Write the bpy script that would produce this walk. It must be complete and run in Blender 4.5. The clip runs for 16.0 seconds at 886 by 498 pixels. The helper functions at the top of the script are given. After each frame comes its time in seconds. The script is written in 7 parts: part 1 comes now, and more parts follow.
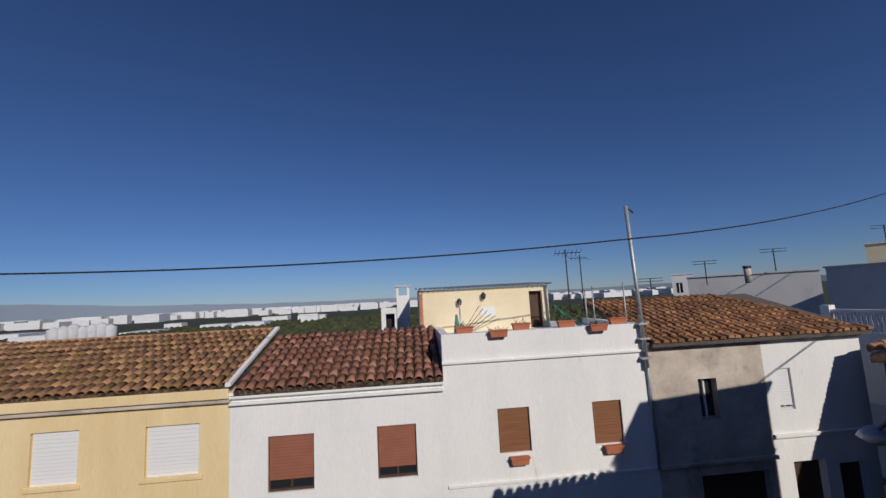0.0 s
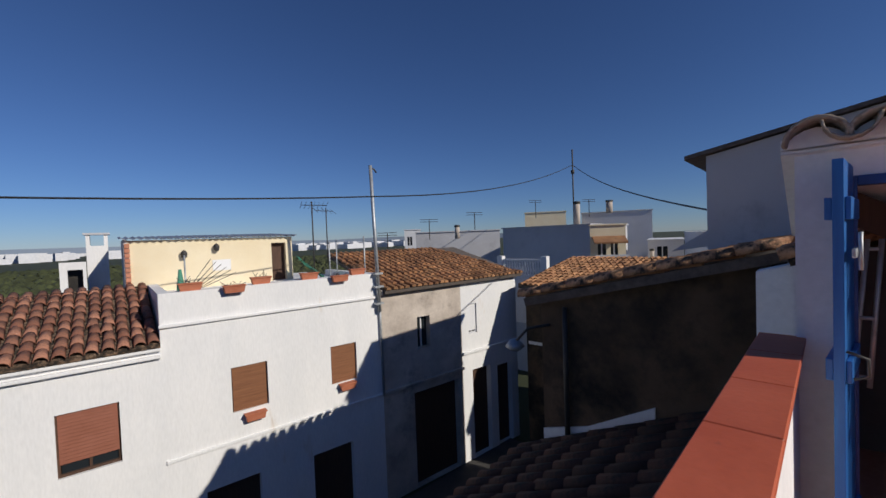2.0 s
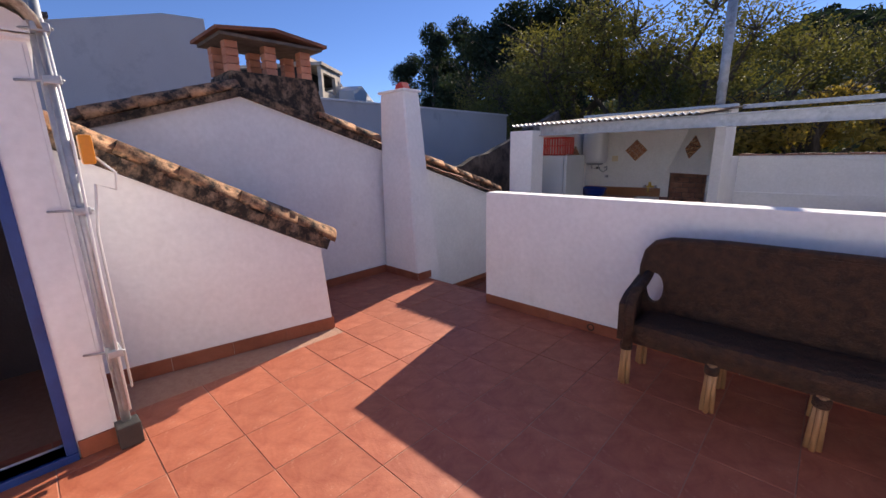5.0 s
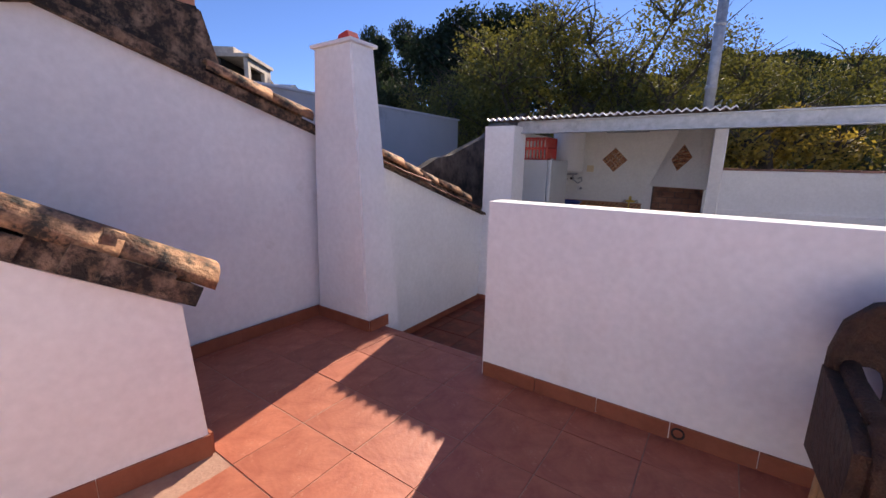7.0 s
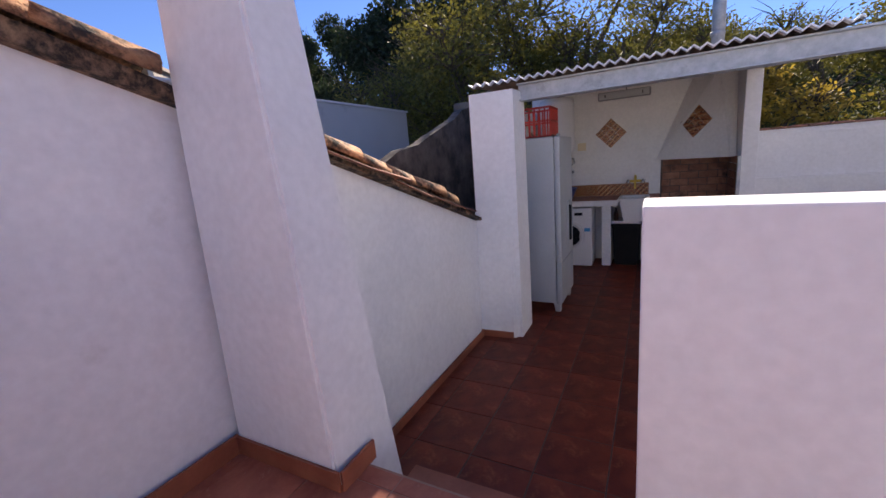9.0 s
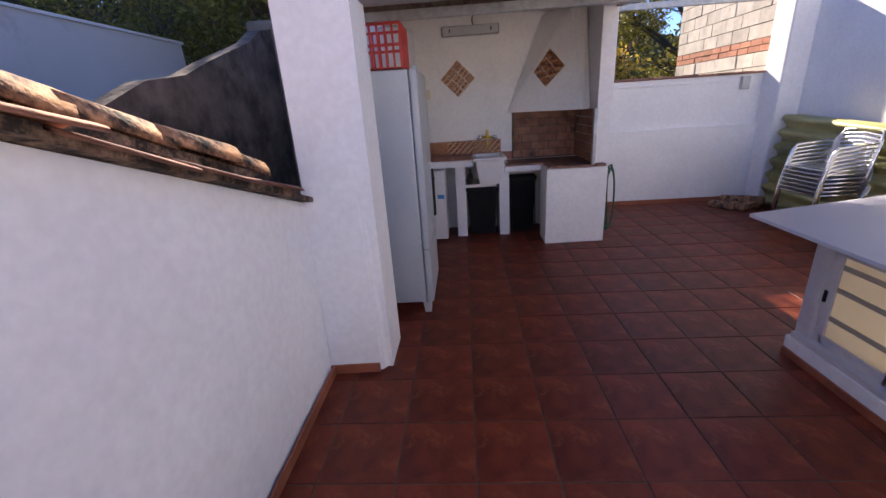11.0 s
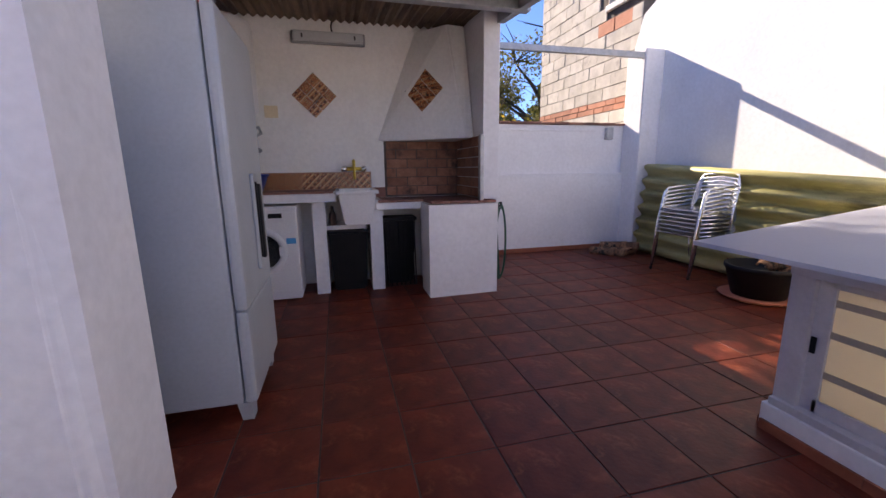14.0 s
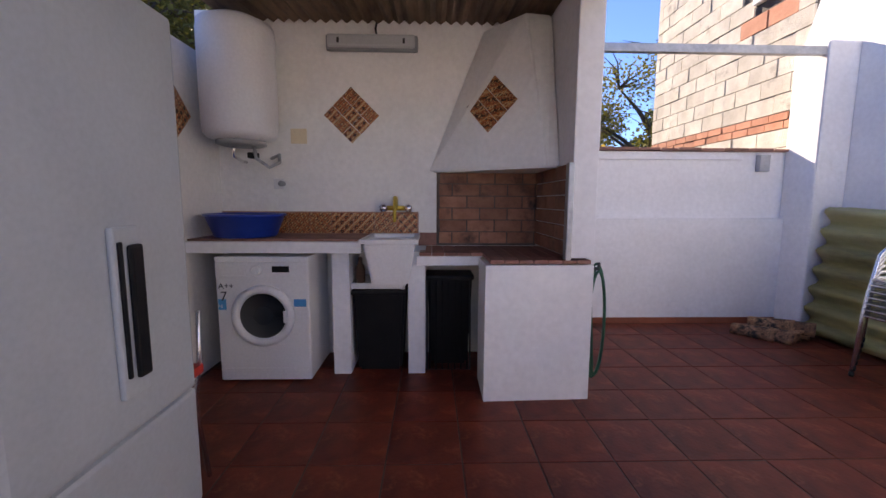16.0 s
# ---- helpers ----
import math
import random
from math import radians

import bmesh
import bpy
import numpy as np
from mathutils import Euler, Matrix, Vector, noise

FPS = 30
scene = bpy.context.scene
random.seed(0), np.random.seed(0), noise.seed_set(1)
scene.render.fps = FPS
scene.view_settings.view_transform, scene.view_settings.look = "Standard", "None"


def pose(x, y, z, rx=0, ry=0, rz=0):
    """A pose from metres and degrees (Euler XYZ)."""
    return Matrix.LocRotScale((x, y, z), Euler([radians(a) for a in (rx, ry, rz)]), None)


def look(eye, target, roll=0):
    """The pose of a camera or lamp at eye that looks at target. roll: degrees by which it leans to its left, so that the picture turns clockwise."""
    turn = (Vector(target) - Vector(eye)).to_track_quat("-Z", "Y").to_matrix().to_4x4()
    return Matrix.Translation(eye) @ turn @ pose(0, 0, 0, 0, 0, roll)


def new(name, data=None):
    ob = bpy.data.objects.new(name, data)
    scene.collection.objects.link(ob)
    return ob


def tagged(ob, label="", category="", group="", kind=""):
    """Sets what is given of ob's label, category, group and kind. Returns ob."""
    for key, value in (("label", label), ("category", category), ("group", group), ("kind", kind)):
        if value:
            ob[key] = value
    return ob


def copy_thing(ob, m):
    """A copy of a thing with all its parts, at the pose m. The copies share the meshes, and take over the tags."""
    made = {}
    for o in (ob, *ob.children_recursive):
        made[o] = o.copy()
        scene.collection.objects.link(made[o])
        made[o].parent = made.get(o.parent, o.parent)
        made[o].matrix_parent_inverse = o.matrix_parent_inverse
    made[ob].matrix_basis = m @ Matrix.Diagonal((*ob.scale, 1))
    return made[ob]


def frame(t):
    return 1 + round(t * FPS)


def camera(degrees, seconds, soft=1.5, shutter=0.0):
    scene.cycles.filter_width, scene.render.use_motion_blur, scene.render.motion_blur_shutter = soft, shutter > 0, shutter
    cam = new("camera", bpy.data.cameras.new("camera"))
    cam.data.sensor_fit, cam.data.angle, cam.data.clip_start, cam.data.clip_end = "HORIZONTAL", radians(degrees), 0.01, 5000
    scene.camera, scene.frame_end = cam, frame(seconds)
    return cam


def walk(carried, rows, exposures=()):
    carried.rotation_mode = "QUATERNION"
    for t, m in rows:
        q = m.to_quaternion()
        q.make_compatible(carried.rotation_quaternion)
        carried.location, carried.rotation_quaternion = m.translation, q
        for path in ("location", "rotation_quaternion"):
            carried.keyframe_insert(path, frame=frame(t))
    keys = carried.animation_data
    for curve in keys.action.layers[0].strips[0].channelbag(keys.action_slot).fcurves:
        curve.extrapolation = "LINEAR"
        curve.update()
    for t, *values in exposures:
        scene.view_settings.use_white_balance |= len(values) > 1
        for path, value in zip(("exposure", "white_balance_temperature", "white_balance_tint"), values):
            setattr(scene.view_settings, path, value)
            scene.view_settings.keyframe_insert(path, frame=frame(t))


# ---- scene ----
cam = camera(95.6, 16.0)
PATH = [
    (0, (1.542, -1.065, 1.543), (1.985, 0.87, 1.785), -3.0),
    (0.5, (1.543, -1.07, 1.545), (2.439, 0.698, 1.814), -3.0),
    (1, (1.543, -1.073, 1.546), (2.621, 0.598, 1.764), -3.7),
    (1.5, (1.541, -1.071, 1.571), (2.818, 0.467, 1.609), -3.3),
    (2, (1.536, -1.123, 1.586), (3.012, 0.226, 1.53), -2.1),
    (2.5, (1.615, -1.183, 1.508), (3.436, -0.356, 1.477), -2.2),
    (2.9, (1.75, -1.378, 1.594), (3.733, -1.124, 1.537), -2.7),
    (3, (1.779, -1.405, 1.559), (3.776, -1.324, 1.492), -2.0),
    (3.5, (1.747, -1.594, 1.556), (3.675, -2.117, 1.469), -1.7),
    (4, (1.664, -1.773, 1.518), (3.415, -2.721, 1.338), -2.4),
    (4.5, (1.557, -1.906, 1.444), (3.076, -3.168, 1.129), -2.3),
    (5, (1.663, -1.978, 1.432), (3.01, -3.382, 0.97), -1.3),
    (5.2, (1.773, -2.026, 1.41), (3.059, -3.484, 0.941), -0.0),
    (7.3, (2.984, -3.08, 1.255), (4.094, -4.691, 0.842), 1.0),
    (7.5, (3.063, -3.176, 1.246), (4.217, -4.741, 0.775), 1.6),
    (8, (3.402, -3.427, 1.253), (4.466, -5.047, 0.759), 1.8),
    (8.2, (3.525, -3.534, 1.227), (4.643, -5.129, 0.775), -0.7),
    (10.3, (4.402, -4.916, 1.169), (4.628, -6.821, 0.602), -3.9),
    (10.5, (4.443, -5.018, 1.153), (4.594, -6.906, 0.51), -2.2),
    (11, (4.465, -5.25, 1.114), (4.59, -7.131, 0.446), -3.8),
    (11.5, (4.467, -5.449, 1.049), (4.173, -7.342, 0.473), -1.6),
    (12, (4.446, -5.592, 0.92), (4.076, -7.479, 0.372), -0.9),
    (12.5, (4.438, -5.751, 0.905), (3.778, -7.59, 0.476), 1.8),
    (13, (4.372, -5.903, 0.735), (3.434, -7.636, 0.39), -0.2),
    (13.5, (4.407, -6.072, 0.701), (3.527, -7.829, 0.329), -1.5),
    (14, (4.329, -6.247, 0.713), (3.844, -8.147, 0.32), -0.7),
    (14.5, (4.209, -6.497, 0.745), (3.804, -8.405, 0.303), 0.3),
    (15, (4.17, -6.82, 0.742), (3.641, -8.725, 0.447), -2.9),
    (15.5, (3.967, -7.103, 0.751), (3.662, -9.065, 0.514), -0.2),
    (16, (3.895, -7.342, 0.772), (3.84, -9.327, 0.537), 0.3),
]
EXPOSURES = [(0, -0.2, 6500, 10), (1.5, -0.25, 6500, 10), (2.5, 0.42, 6500, 8), (3.5, 0.68, 6500, 12), (4.5, 1.05, 7000, 14), (7.3, 1.45, 7300, 17), (8.2, 1.52, 7200, 17), (10.3, 1.85, 7500, 17), (11.5, 2.12, 7400, 17), (12.5, 2.12, 7400, 18), (13.5, 1.92, 7400, 18), (14.5, 2.1, 7400, 18), (16, 2.2, 7700, 17)]
walk(cam, [(t, look(eye, target, roll)) for t, eye, target, roll in PATH], EXPOSURES)

# ---- world and sun ----
SUN_EL = radians(29.0)
SUN_DIR = Vector((0.245 * math.cos(SUN_EL), -0.9695 * math.cos(SUN_EL), math.sin(SUN_EL)))
world = bpy.data.worlds.new("sky_world")
scene.world = world
world.use_nodes = True
wn = world.node_tree
wn.nodes.clear()
sky = wn.nodes.new("ShaderNodeTexSky")
sky.sky_type = "NISHITA"
sky.sun_disc = False
sky.sun_elevation = SUN_EL
sky.sun_rotation = math.atan2(SUN_DIR.x, SUN_DIR.y)
sky.altitude = 1200
sky.air_density, sky.dust_density, sky.ozone_density = 1.0, 0.05, 6.0
bg = wn.nodes.new("ShaderNodeBackground")
bg.inputs["Strength"].default_value = 0.055
wo = wn.nodes.new("ShaderNodeOutputWorld")
tint = wn.nodes.new("ShaderNodeMix")
tint.data_type, tint.blend_type = "RGBA", "MULTIPLY"
tint.inputs["Factor"].default_value = 1.0
tint.inputs["B"].default_value = (0.79, 0.885, 1.15, 1)
wn.links.new(sky.outputs["Color"], tint.inputs["A"])
wn.links.new(tint.outputs["Result"], bg.inputs["Color"])
wn.links.new(bg.outputs["Background"], wo.inputs["Surface"])
sun = bpy.data.lights.new("sun", "SUN")
sun.energy, sun.angle, sun.color = 3.5, radians(0.5), (1.0, 0.93, 0.83)
sun_ob = new("sun", sun)
sun_ob.matrix_world = look(SUN_DIR * 60, (0, 0, 0))


# ---- materials ----
def mat(name, c1, c2=None, scale=6.0, rough=0.8, bump=0.15, metal=0.0, fine=60.0, stain=None, stain_scale=1.5,
        stain_at=0.6, rnd="", rnd_amt=0.25, stretch=(1, 1, 1), spec=0.5, distort=0.0, palette=None):
    m = bpy.data.materials.new(name)
    m.use_nodes = True
    nt = m.node_tree
    N, L = nt.nodes, nt.links
    b = N["Principled BSDF"]
    b.inputs["Roughness"].default_value = rough
    b.inputs["Metallic"].default_value = metal
    b.inputs["Specular IOR Level"].default_value = spec
    tc = N.new("ShaderNodeTexCoord")
    mp = N.new("ShaderNodeMapping")
    mp.inputs["Scale"].default_value = stretch
    L.new(tc.outputs["Object"], mp.inputs["Vector"])
    n1 = N.new("ShaderNodeTexNoise")
    n1.inputs["Scale"].default_value, n1.inputs["Detail"].default_value = scale, 5.0
    n1.inputs["Roughness"].default_value, n1.inputs["Distortion"].default_value = 0.62, distort
    L.new(mp.outputs["Vector"], n1.inputs["Vector"])
    n2 = N.new("ShaderNodeTexNoise")
    n2.inputs["Scale"].default_value, n2.inputs["Detail"].default_value = fine, 3.0
    L.new(mp.outputs["Vector"], n2.inputs["Vector"])
    ramp = N.new("ShaderNodeValToRGB")
    ramp.color_ramp.elements[0].position, ramp.color_ramp.elements[1].position = 0.33, 0.67
    ramp.color_ramp.elements[0].color = (*c1, 1)
    ramp.color_ramp.elements[1].color = (*(c2 or c1), 1)
    L.new(n1.outputs["Fac"], ramp.inputs["Fac"])
    out = ramp.outputs["Color"]
    if rnd:
        if rnd == "object":
            src = N.new("ShaderNodeObjectInfo").outputs["Random"]
        else:
            src = N.new("ShaderNodeNewGeometry").outputs["Random Per Island"]
        if palette:
            pr = N.new("ShaderNodeValToRGB")
            pr.color_ramp.interpolation = "CONSTANT"
            for i, c in enumerate(palette):
                e = pr.color_ramp.elements[i] if i < 2 else pr.color_ramp.elements.new(i / len(palette))
                e.position, e.color = i / len(palette), (*c, 1)
            L.new(src, pr.inputs["Fac"])
            mx = N.new("ShaderNodeMix")
            mx.data_type, mx.blend_type = "RGBA", "MIX"
            mx.inputs["Factor"].default_value = 0.6
            L.new(out, mx.inputs["A"])
            L.new(pr.outputs["Color"], mx.inputs["B"])
            out = mx.outputs["Result"]
        mr = N.new("ShaderNodeMapRange")
        mr.inputs["To Min"].default_value, mr.inputs["To Max"].default_value = 1 - rnd_amt, 1 + rnd_amt
        L.new(src, mr.inputs["Value"])
        hs = N.new("ShaderNodeHueSaturation")
        L.new(mr.outputs["Result"], hs.inputs["Value"])
        L.new(out, hs.inputs["Color"])
        out = hs.outputs["Color"]
    if stain:
        n3 = N.new("ShaderNodeTexNoise")
        n3.inputs["Scale"].default_value, n3.inputs["Detail"].default_value = stain_scale, 8.0
        n3.inputs["Roughness"].default_value = 0.7
        L.new(mp.outputs["Vector"], n3.inputs["Vector"])
        r3 = N.new("ShaderNodeMapRange")
        r3.inputs["From Min"].default_value, r3.inputs["From Max"].default_value = stain_at - 0.05, stain_at + 0.12
        L.new(n3.outputs["Fac"], r3.inputs["Value"])
        m3 = N.new("ShaderNodeMix")
        m3.data_type = "RGBA"
        L.new(r3.outputs["Result"], m3.inputs["Factor"])
        L.new(out, m3.inputs["A"])
        m3.inputs["B"].default_value = (*stain, 1)
        out = m3.outputs["Result"]
    # fine grain
    g = N.new("ShaderNodeMapRange")
    g.inputs["To Min"].default_value, g.inputs["To Max"].default_value = 0.9, 1.1
    L.new(n2.outputs["Fac"], g.inputs["Value"])
    h2 = N.new("ShaderNodeHueSaturation")
    L.new(g.outputs["Result"], h2.inputs["Value"])
    L.new(out, h2.inputs["Color"])
    L.new(h2.outputs["Color"], b.inputs["Base Color"])
    if bump:
        ad = N.new("ShaderNodeMath")
        ad.operation = "ADD"
        L.new(n1.outputs["Fac"], ad.inputs[0])
        ms = N.new("ShaderNodeMath")
        ms.operation = "MULTIPLY"
        ms.inputs[1].default_value = 0.35
        L.new(n2.outputs["Fac"], ms.inputs[0])
        L.new(ms.outputs[0], ad.inputs[1])
        bp = N.new("ShaderNodeBump")
        bp.inputs["Strength"].default_value, bp.inputs["Distance"].default_value = bump, 0.03
        L.new(ad.outputs[0], bp.inputs["Height"])
        L.new(bp.outputs["Normal"], b.inputs["Normal"])
    return m


M_WHITE = mat("white_limewash", (0.8, 0.8, 0.81), (0.87, 0.87, 0.88), 1.8, 0.85, 0.09, fine=26, stain=(0.62, 0.6, 0.56), stain_scale=1.1, stain_at=0.68)
M_WHITE_K = mat("white_kitchen_paint", (0.82, 0.81, 0.78), (0.88, 0.87, 0.84), 2.5, 0.8, 0.18, fine=30)
M_FAC_W = mat("white_facade", (0.76, 0.76, 0.76), (0.84, 0.83, 0.82), 0.7, 0.9, 0.1, fine=20, stain=(0.6, 0.48, 0.36), stain_scale=0.9, stain_at=0.7, stretch=(1.5, 1, 0.35))
M_FAC_Y = mat("cream_yellow_facade", (0.74, 0.56, 0.3), (0.82, 0.66, 0.4), 0.6, 0.9, 0.1, fine=20, stain=(0.55, 0.36, 0.17), stain_scale=1.1, stain_at=0.66, stretch=(1.6, 1, 0.3))
M_FAC_G = mat("bare_grey_render", (0.4, 0.34, 0.29), (0.66, 0.58, 0.5), 1.2, 0.95, 0.25, fine=18, stain=(0.22, 0.19, 0.17), stain_scale=0.9, stain_at=0.6)
M_CREAM = mat("cream_shack_paint", (0.78, 0.66, 0.45), (0.84, 0.74, 0.54), 1.0, 0.9, 0.1, stain=(0.6, 0.42, 0.3), stain_at=0.68)
M_TILE_OR = mat("weathered_ochre_barrel_tile", (0.2, 0.095, 0.045), (0.42, 0.24, 0.1), 4.0, 0.9, 0.5, fine=30, rnd="object", rnd_amt=0.35, stain=(0.07, 0.055, 0.035), stain_scale=5, stain_at=0.58, palette=[(0.36, 0.2, 0.07), (0.24, 0.1, 0.06), (0.46, 0.27, 0.12), (0.15, 0.08, 0.05), (0.33, 0.16, 0.1)])
M_TILE_RD = mat("weathered_red_barrel_tile", (0.2, 0.08, 0.05), (0.36, 0.16, 0.1), 4.0, 0.9, 0.5, fine=30, rnd="object", rnd_amt=0.3, stain=(0.09, 0.06, 0.045), stain_scale=5, stain_at=0.6, palette=[(0.3, 0.12, 0.075), (0.22, 0.09, 0.06), (0.42, 0.2, 0.13), (0.16, 0.075, 0.05)])
M_TILE_FAR = mat("far_barrel_tile", (0.26, 0.12, 0.06), (0.46, 0.24, 0.11), 1.6, 0.9, 0.4, fine=30, rnd="island", rnd_amt=0.35, stain=(0.1, 0.07, 0.045), stain_scale=3, stain_at=0.6)
M_TILE_LICH = mat("lichen_covered_barrel_tile", (0.27, 0.115, 0.058), (0.58, 0.33, 0.18), 9.0, 0.92, 0.6, fine=70, rnd="object", rnd_amt=0.2, stain=(0.035, 0.027, 0.02), stain_scale=13, stain_at=0.48)
M_TILE_LITE = mat("pale_grey_barrel_tile", (0.42, 0.33, 0.25), (0.56, 0.46, 0.36), 7.0, 0.92, 0.6, fine=60, rnd="object", rnd_amt=0.1, stain=(0.06, 0.048, 0.038), stain_scale=6, stain_at=0.5)
M_MORTAR = mat("rough_mortar", (0.17, 0.1, 0.06), (0.36, 0.24, 0.16), 9, 0.95, 0.9, fine=80, stain=(0.03, 0.023, 0.018), stain_scale=12, stain_at=0.43)
# tiles made near-black to hold the shade below the parapet
M_TILE_SH = mat("shade_dark_barrel_tile", (0.05, 0.022, 0.015), (0.1, 0.045, 0.03), 4, 0.95, 0.4, rnd="object", rnd_amt=0.4, stain=(0.02, 0.016, 0.012), stain_scale=4, stain_at=0.5)
# near-black that stands in for the shade inside holes and openings
M_DARK = mat("shade_dark_void", (0.02, 0.018, 0.017), (0.04, 0.035, 0.03), 5, 0.9, 0.1)
M_FLOOR_U = mat("salmon_terracotta_tile", (0.33, 0.085, 0.045), (0.5, 0.17, 0.095), 3.5, 0.5, 0.12, fine=45, rnd="object", rnd_amt=0.06, distort=1.2, stain=(0.62, 0.3, 0.19), stain_scale=7, stain_at=0.63)
M_FLOOR_L = mat("brown_red_terracotta_tile", (0.08, 0.013, 0.006), (0.21, 0.038, 0.016), 3.0, 0.45, 0.14, fine=45, rnd="object", rnd_amt=0.12, distort=0.8, stain=(0.3, 0.09, 0.04), stain_scale=5, stain_at=0.6, spec=0.3)
M_GROUT_U = mat("pale_grout", (0.36, 0.2, 0.14), (0.42, 0.25, 0.18), 20, 0.9, 0.2)
M_GROUT_L = mat("dark_grout", (0.05, 0.04, 0.036), (0.1, 0.075, 0.06), 12, 0.9, 0.2)
M_SKIRT = mat("terracotta_skirting", (0.24, 0.07, 0.035), (0.34, 0.11, 0.06), 5, 0.55, 0.1, rnd="object", rnd_amt=0.12)
M_COPING = mat("orange_coping_tile", (0.43, 0.085, 0.035), (0.52, 0.12, 0.055), 3, 0.5, 0.1, fine=50, rnd="object", rnd_amt=0.05, stain=(0.25, 0.07, 0.04), stain_scale=14, stain_at=0.68)
M_BLUE = mat("blue_door_paint", (0.012, 0.1, 0.36), (0.02, 0.15, 0.46), 4, 0.45, 0.08, stretch=(4, 4, 0.4))
M_DKBLUE = mat("dark_blue_frame_paint", (0.006, 0.035, 0.18), (0.01, 0.06, 0.26), 5, 0.45, 0.08)
# stairwell shade is put into the colour of otherwise paler plaster
M_HUT_IN = mat("shade_painted_stairwell_plaster", (0.075, 0.068, 0.072), (0.11, 0.1, 0.105), 2, 0.9, 0.2)
M_GALV = mat("galvanised_steel", (0.36, 0.38, 0.4), (0.5, 0.52, 0.54), 14, 0.5, 0.08, metal=0.55, stain=(0.25, 0.26, 0.27), stain_scale=5, stain_at=0.62)
M_ALU = mat("polished_aluminium", (0.75, 0.76, 0.78), (0.82, 0.83, 0.85), 8, 0.25, 0.02, metal=0.95)
M_CHROME = mat("chrome", (0.8, 0.8, 0.8), None, 8, 0.12, 0.0, metal=1.0)
M_BRASS = mat("brass", (0.7, 0.5, 0.08), (0.8, 0.6, 0.12), 20, 0.3, 0.02, metal=0.7)
M_STONE = mat("old_rubble_stone", (0.06, 0.045, 0.036), (0.2, 0.15, 0.12), 3.5, 0.95, 1.0, fine=22, stain=(0.035, 0.028, 0.022), stain_scale=2.5, stain_at=0.56)
# ochre render darkened so that its colour holds the deep shade
M_SHADED_WALL = mat("dirty_shaded_ochre_render", (0.055, 0.038, 0.023), (0.15, 0.1, 0.062), 0.9, 0.95, 0.5, fine=20, stain=(0.02, 0.017, 0.013), stain_scale=0.7, stain_at=0.47)
M_SHUT_W = mat("white_roller_shutter", (0.78, 0.78, 0.79), None, 3, 0.6, 0.02)
M_SHUT_B = mat("brown_roller_shutter", (0.28, 0.1, 0.06), (0.33, 0.125, 0.08), 3, 0.6, 0.02)
M_SHUT_BB = mat("wood_brown_roller_shutter", (0.2, 0.08, 0.035), (0.28, 0.12, 0.055), 3, 0.6, 0.05, stretch=(0.5, 0.5, 12))
M_WOOD_DK = mat("dark_brown_timber", (0.06, 0.03, 0.018), (0.1, 0.05, 0.03), 6, 0.7, 0.2, stretch=(6, 6, 0.5))
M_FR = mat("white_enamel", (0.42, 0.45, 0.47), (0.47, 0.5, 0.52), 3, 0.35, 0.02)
M_WM = mat("white_appliance_enamel", (0.76, 0.76, 0.77), None, 3, 0.3, 0.01)
M_BLACKP = mat("black_plastic", (0.009, 0.009, 0.01), (0.014, 0.014, 0.014), 6, 0.5, 0.03, spec=0.2)
M_BLUEP = mat("blue_plastic", (0.006, 0.035, 0.28), (0.01, 0.045, 0.34), 5, 0.3, 0.03)
M_REDP = mat("red_plastic", (0.5, 0.03, 0.02), (0.6, 0.05, 0.035), 5, 0.4, 0.03)
M_BRICK = mat("firebrick", (0.26, 0.12, 0.075), (0.4, 0.2, 0.13), 9, 0.9, 0.4, rnd="object", rnd_amt=0.2, stain=(0.05, 0.04, 0.035), stain_scale=4, stain_at=0.58)
M_SOOT = mat("dark_mortar", (0.09, 0.075, 0.065), (0.16, 0.13, 0.11), 10, 0.95, 0.4)
M_CTILE = mat("red_clay_counter_tile", (0.2, 0.085, 0.06), (0.32, 0.15, 0.11), 9, 0.6, 0.15, rnd="object", rnd_amt=0.25)
M_DARKIN = mat("dark_cupboard_contents", (0.012, 0.012, 0.014), (0.03, 0.03, 0.032), 4, 0.6, 0.1)
M_ROOFC = mat("brown_corrugated_fibre", (0.12, 0.075, 0.05), (0.26, 0.17, 0.11), 2.5, 0.8, 0.2, stretch=(5, 0.6, 1), stain=(0.05, 0.035, 0.025), stain_scale=2, stain_at=0.57)
M_SHEET = mat("olive_translucent_sheet", (0.32, 0.29, 0.1), (0.66, 0.6, 0.28), 3, 0.45, 0.1, stain=(0.08, 0.08, 0.035), stain_scale=2.2, stain_at=0.58, stretch=(1, 0.3, 1))
M_SLABW = mat("white_polycarbonate", (0.6, 0.62, 0.68), (0.68, 0.7, 0.75), 1.5, 0.28, 0.04, stain=(0.45, 0.47, 0.52), stain_scale=2.4, stain_at=0.66)
M_FRAMEW = mat("lacquered_aluminium", (0.55, 0.53, 0.55), (0.62, 0.6, 0.62), 6, 0.35, 0.02)
M_CREAMGL = mat("frosted_cream_glass", (0.6, 0.52, 0.38), (0.68, 0.6, 0.46), 2, 0.35, 0.03)
M_BLOCK = mat("concrete_block", (0.54, 0.49, 0.42), (0.72, 0.66, 0.58), 4, 0.95, 0.5, fine=60, rnd="object", rnd_amt=0.12, stain=(0.3, 0.26, 0.22), stain_scale=3, stain_at=0.63)
M_RBRICK = mat("orange_hollow_brick", (0.5, 0.2, 0.12), (0.6, 0.28, 0.18), 6, 0.9, 0.3, rnd="object", rnd_amt=0.15)
M_HOSE = mat("green_rubber", (0.01, 0.08, 0.04), (0.015, 0.11, 0.06), 5, 0.45, 0.02)
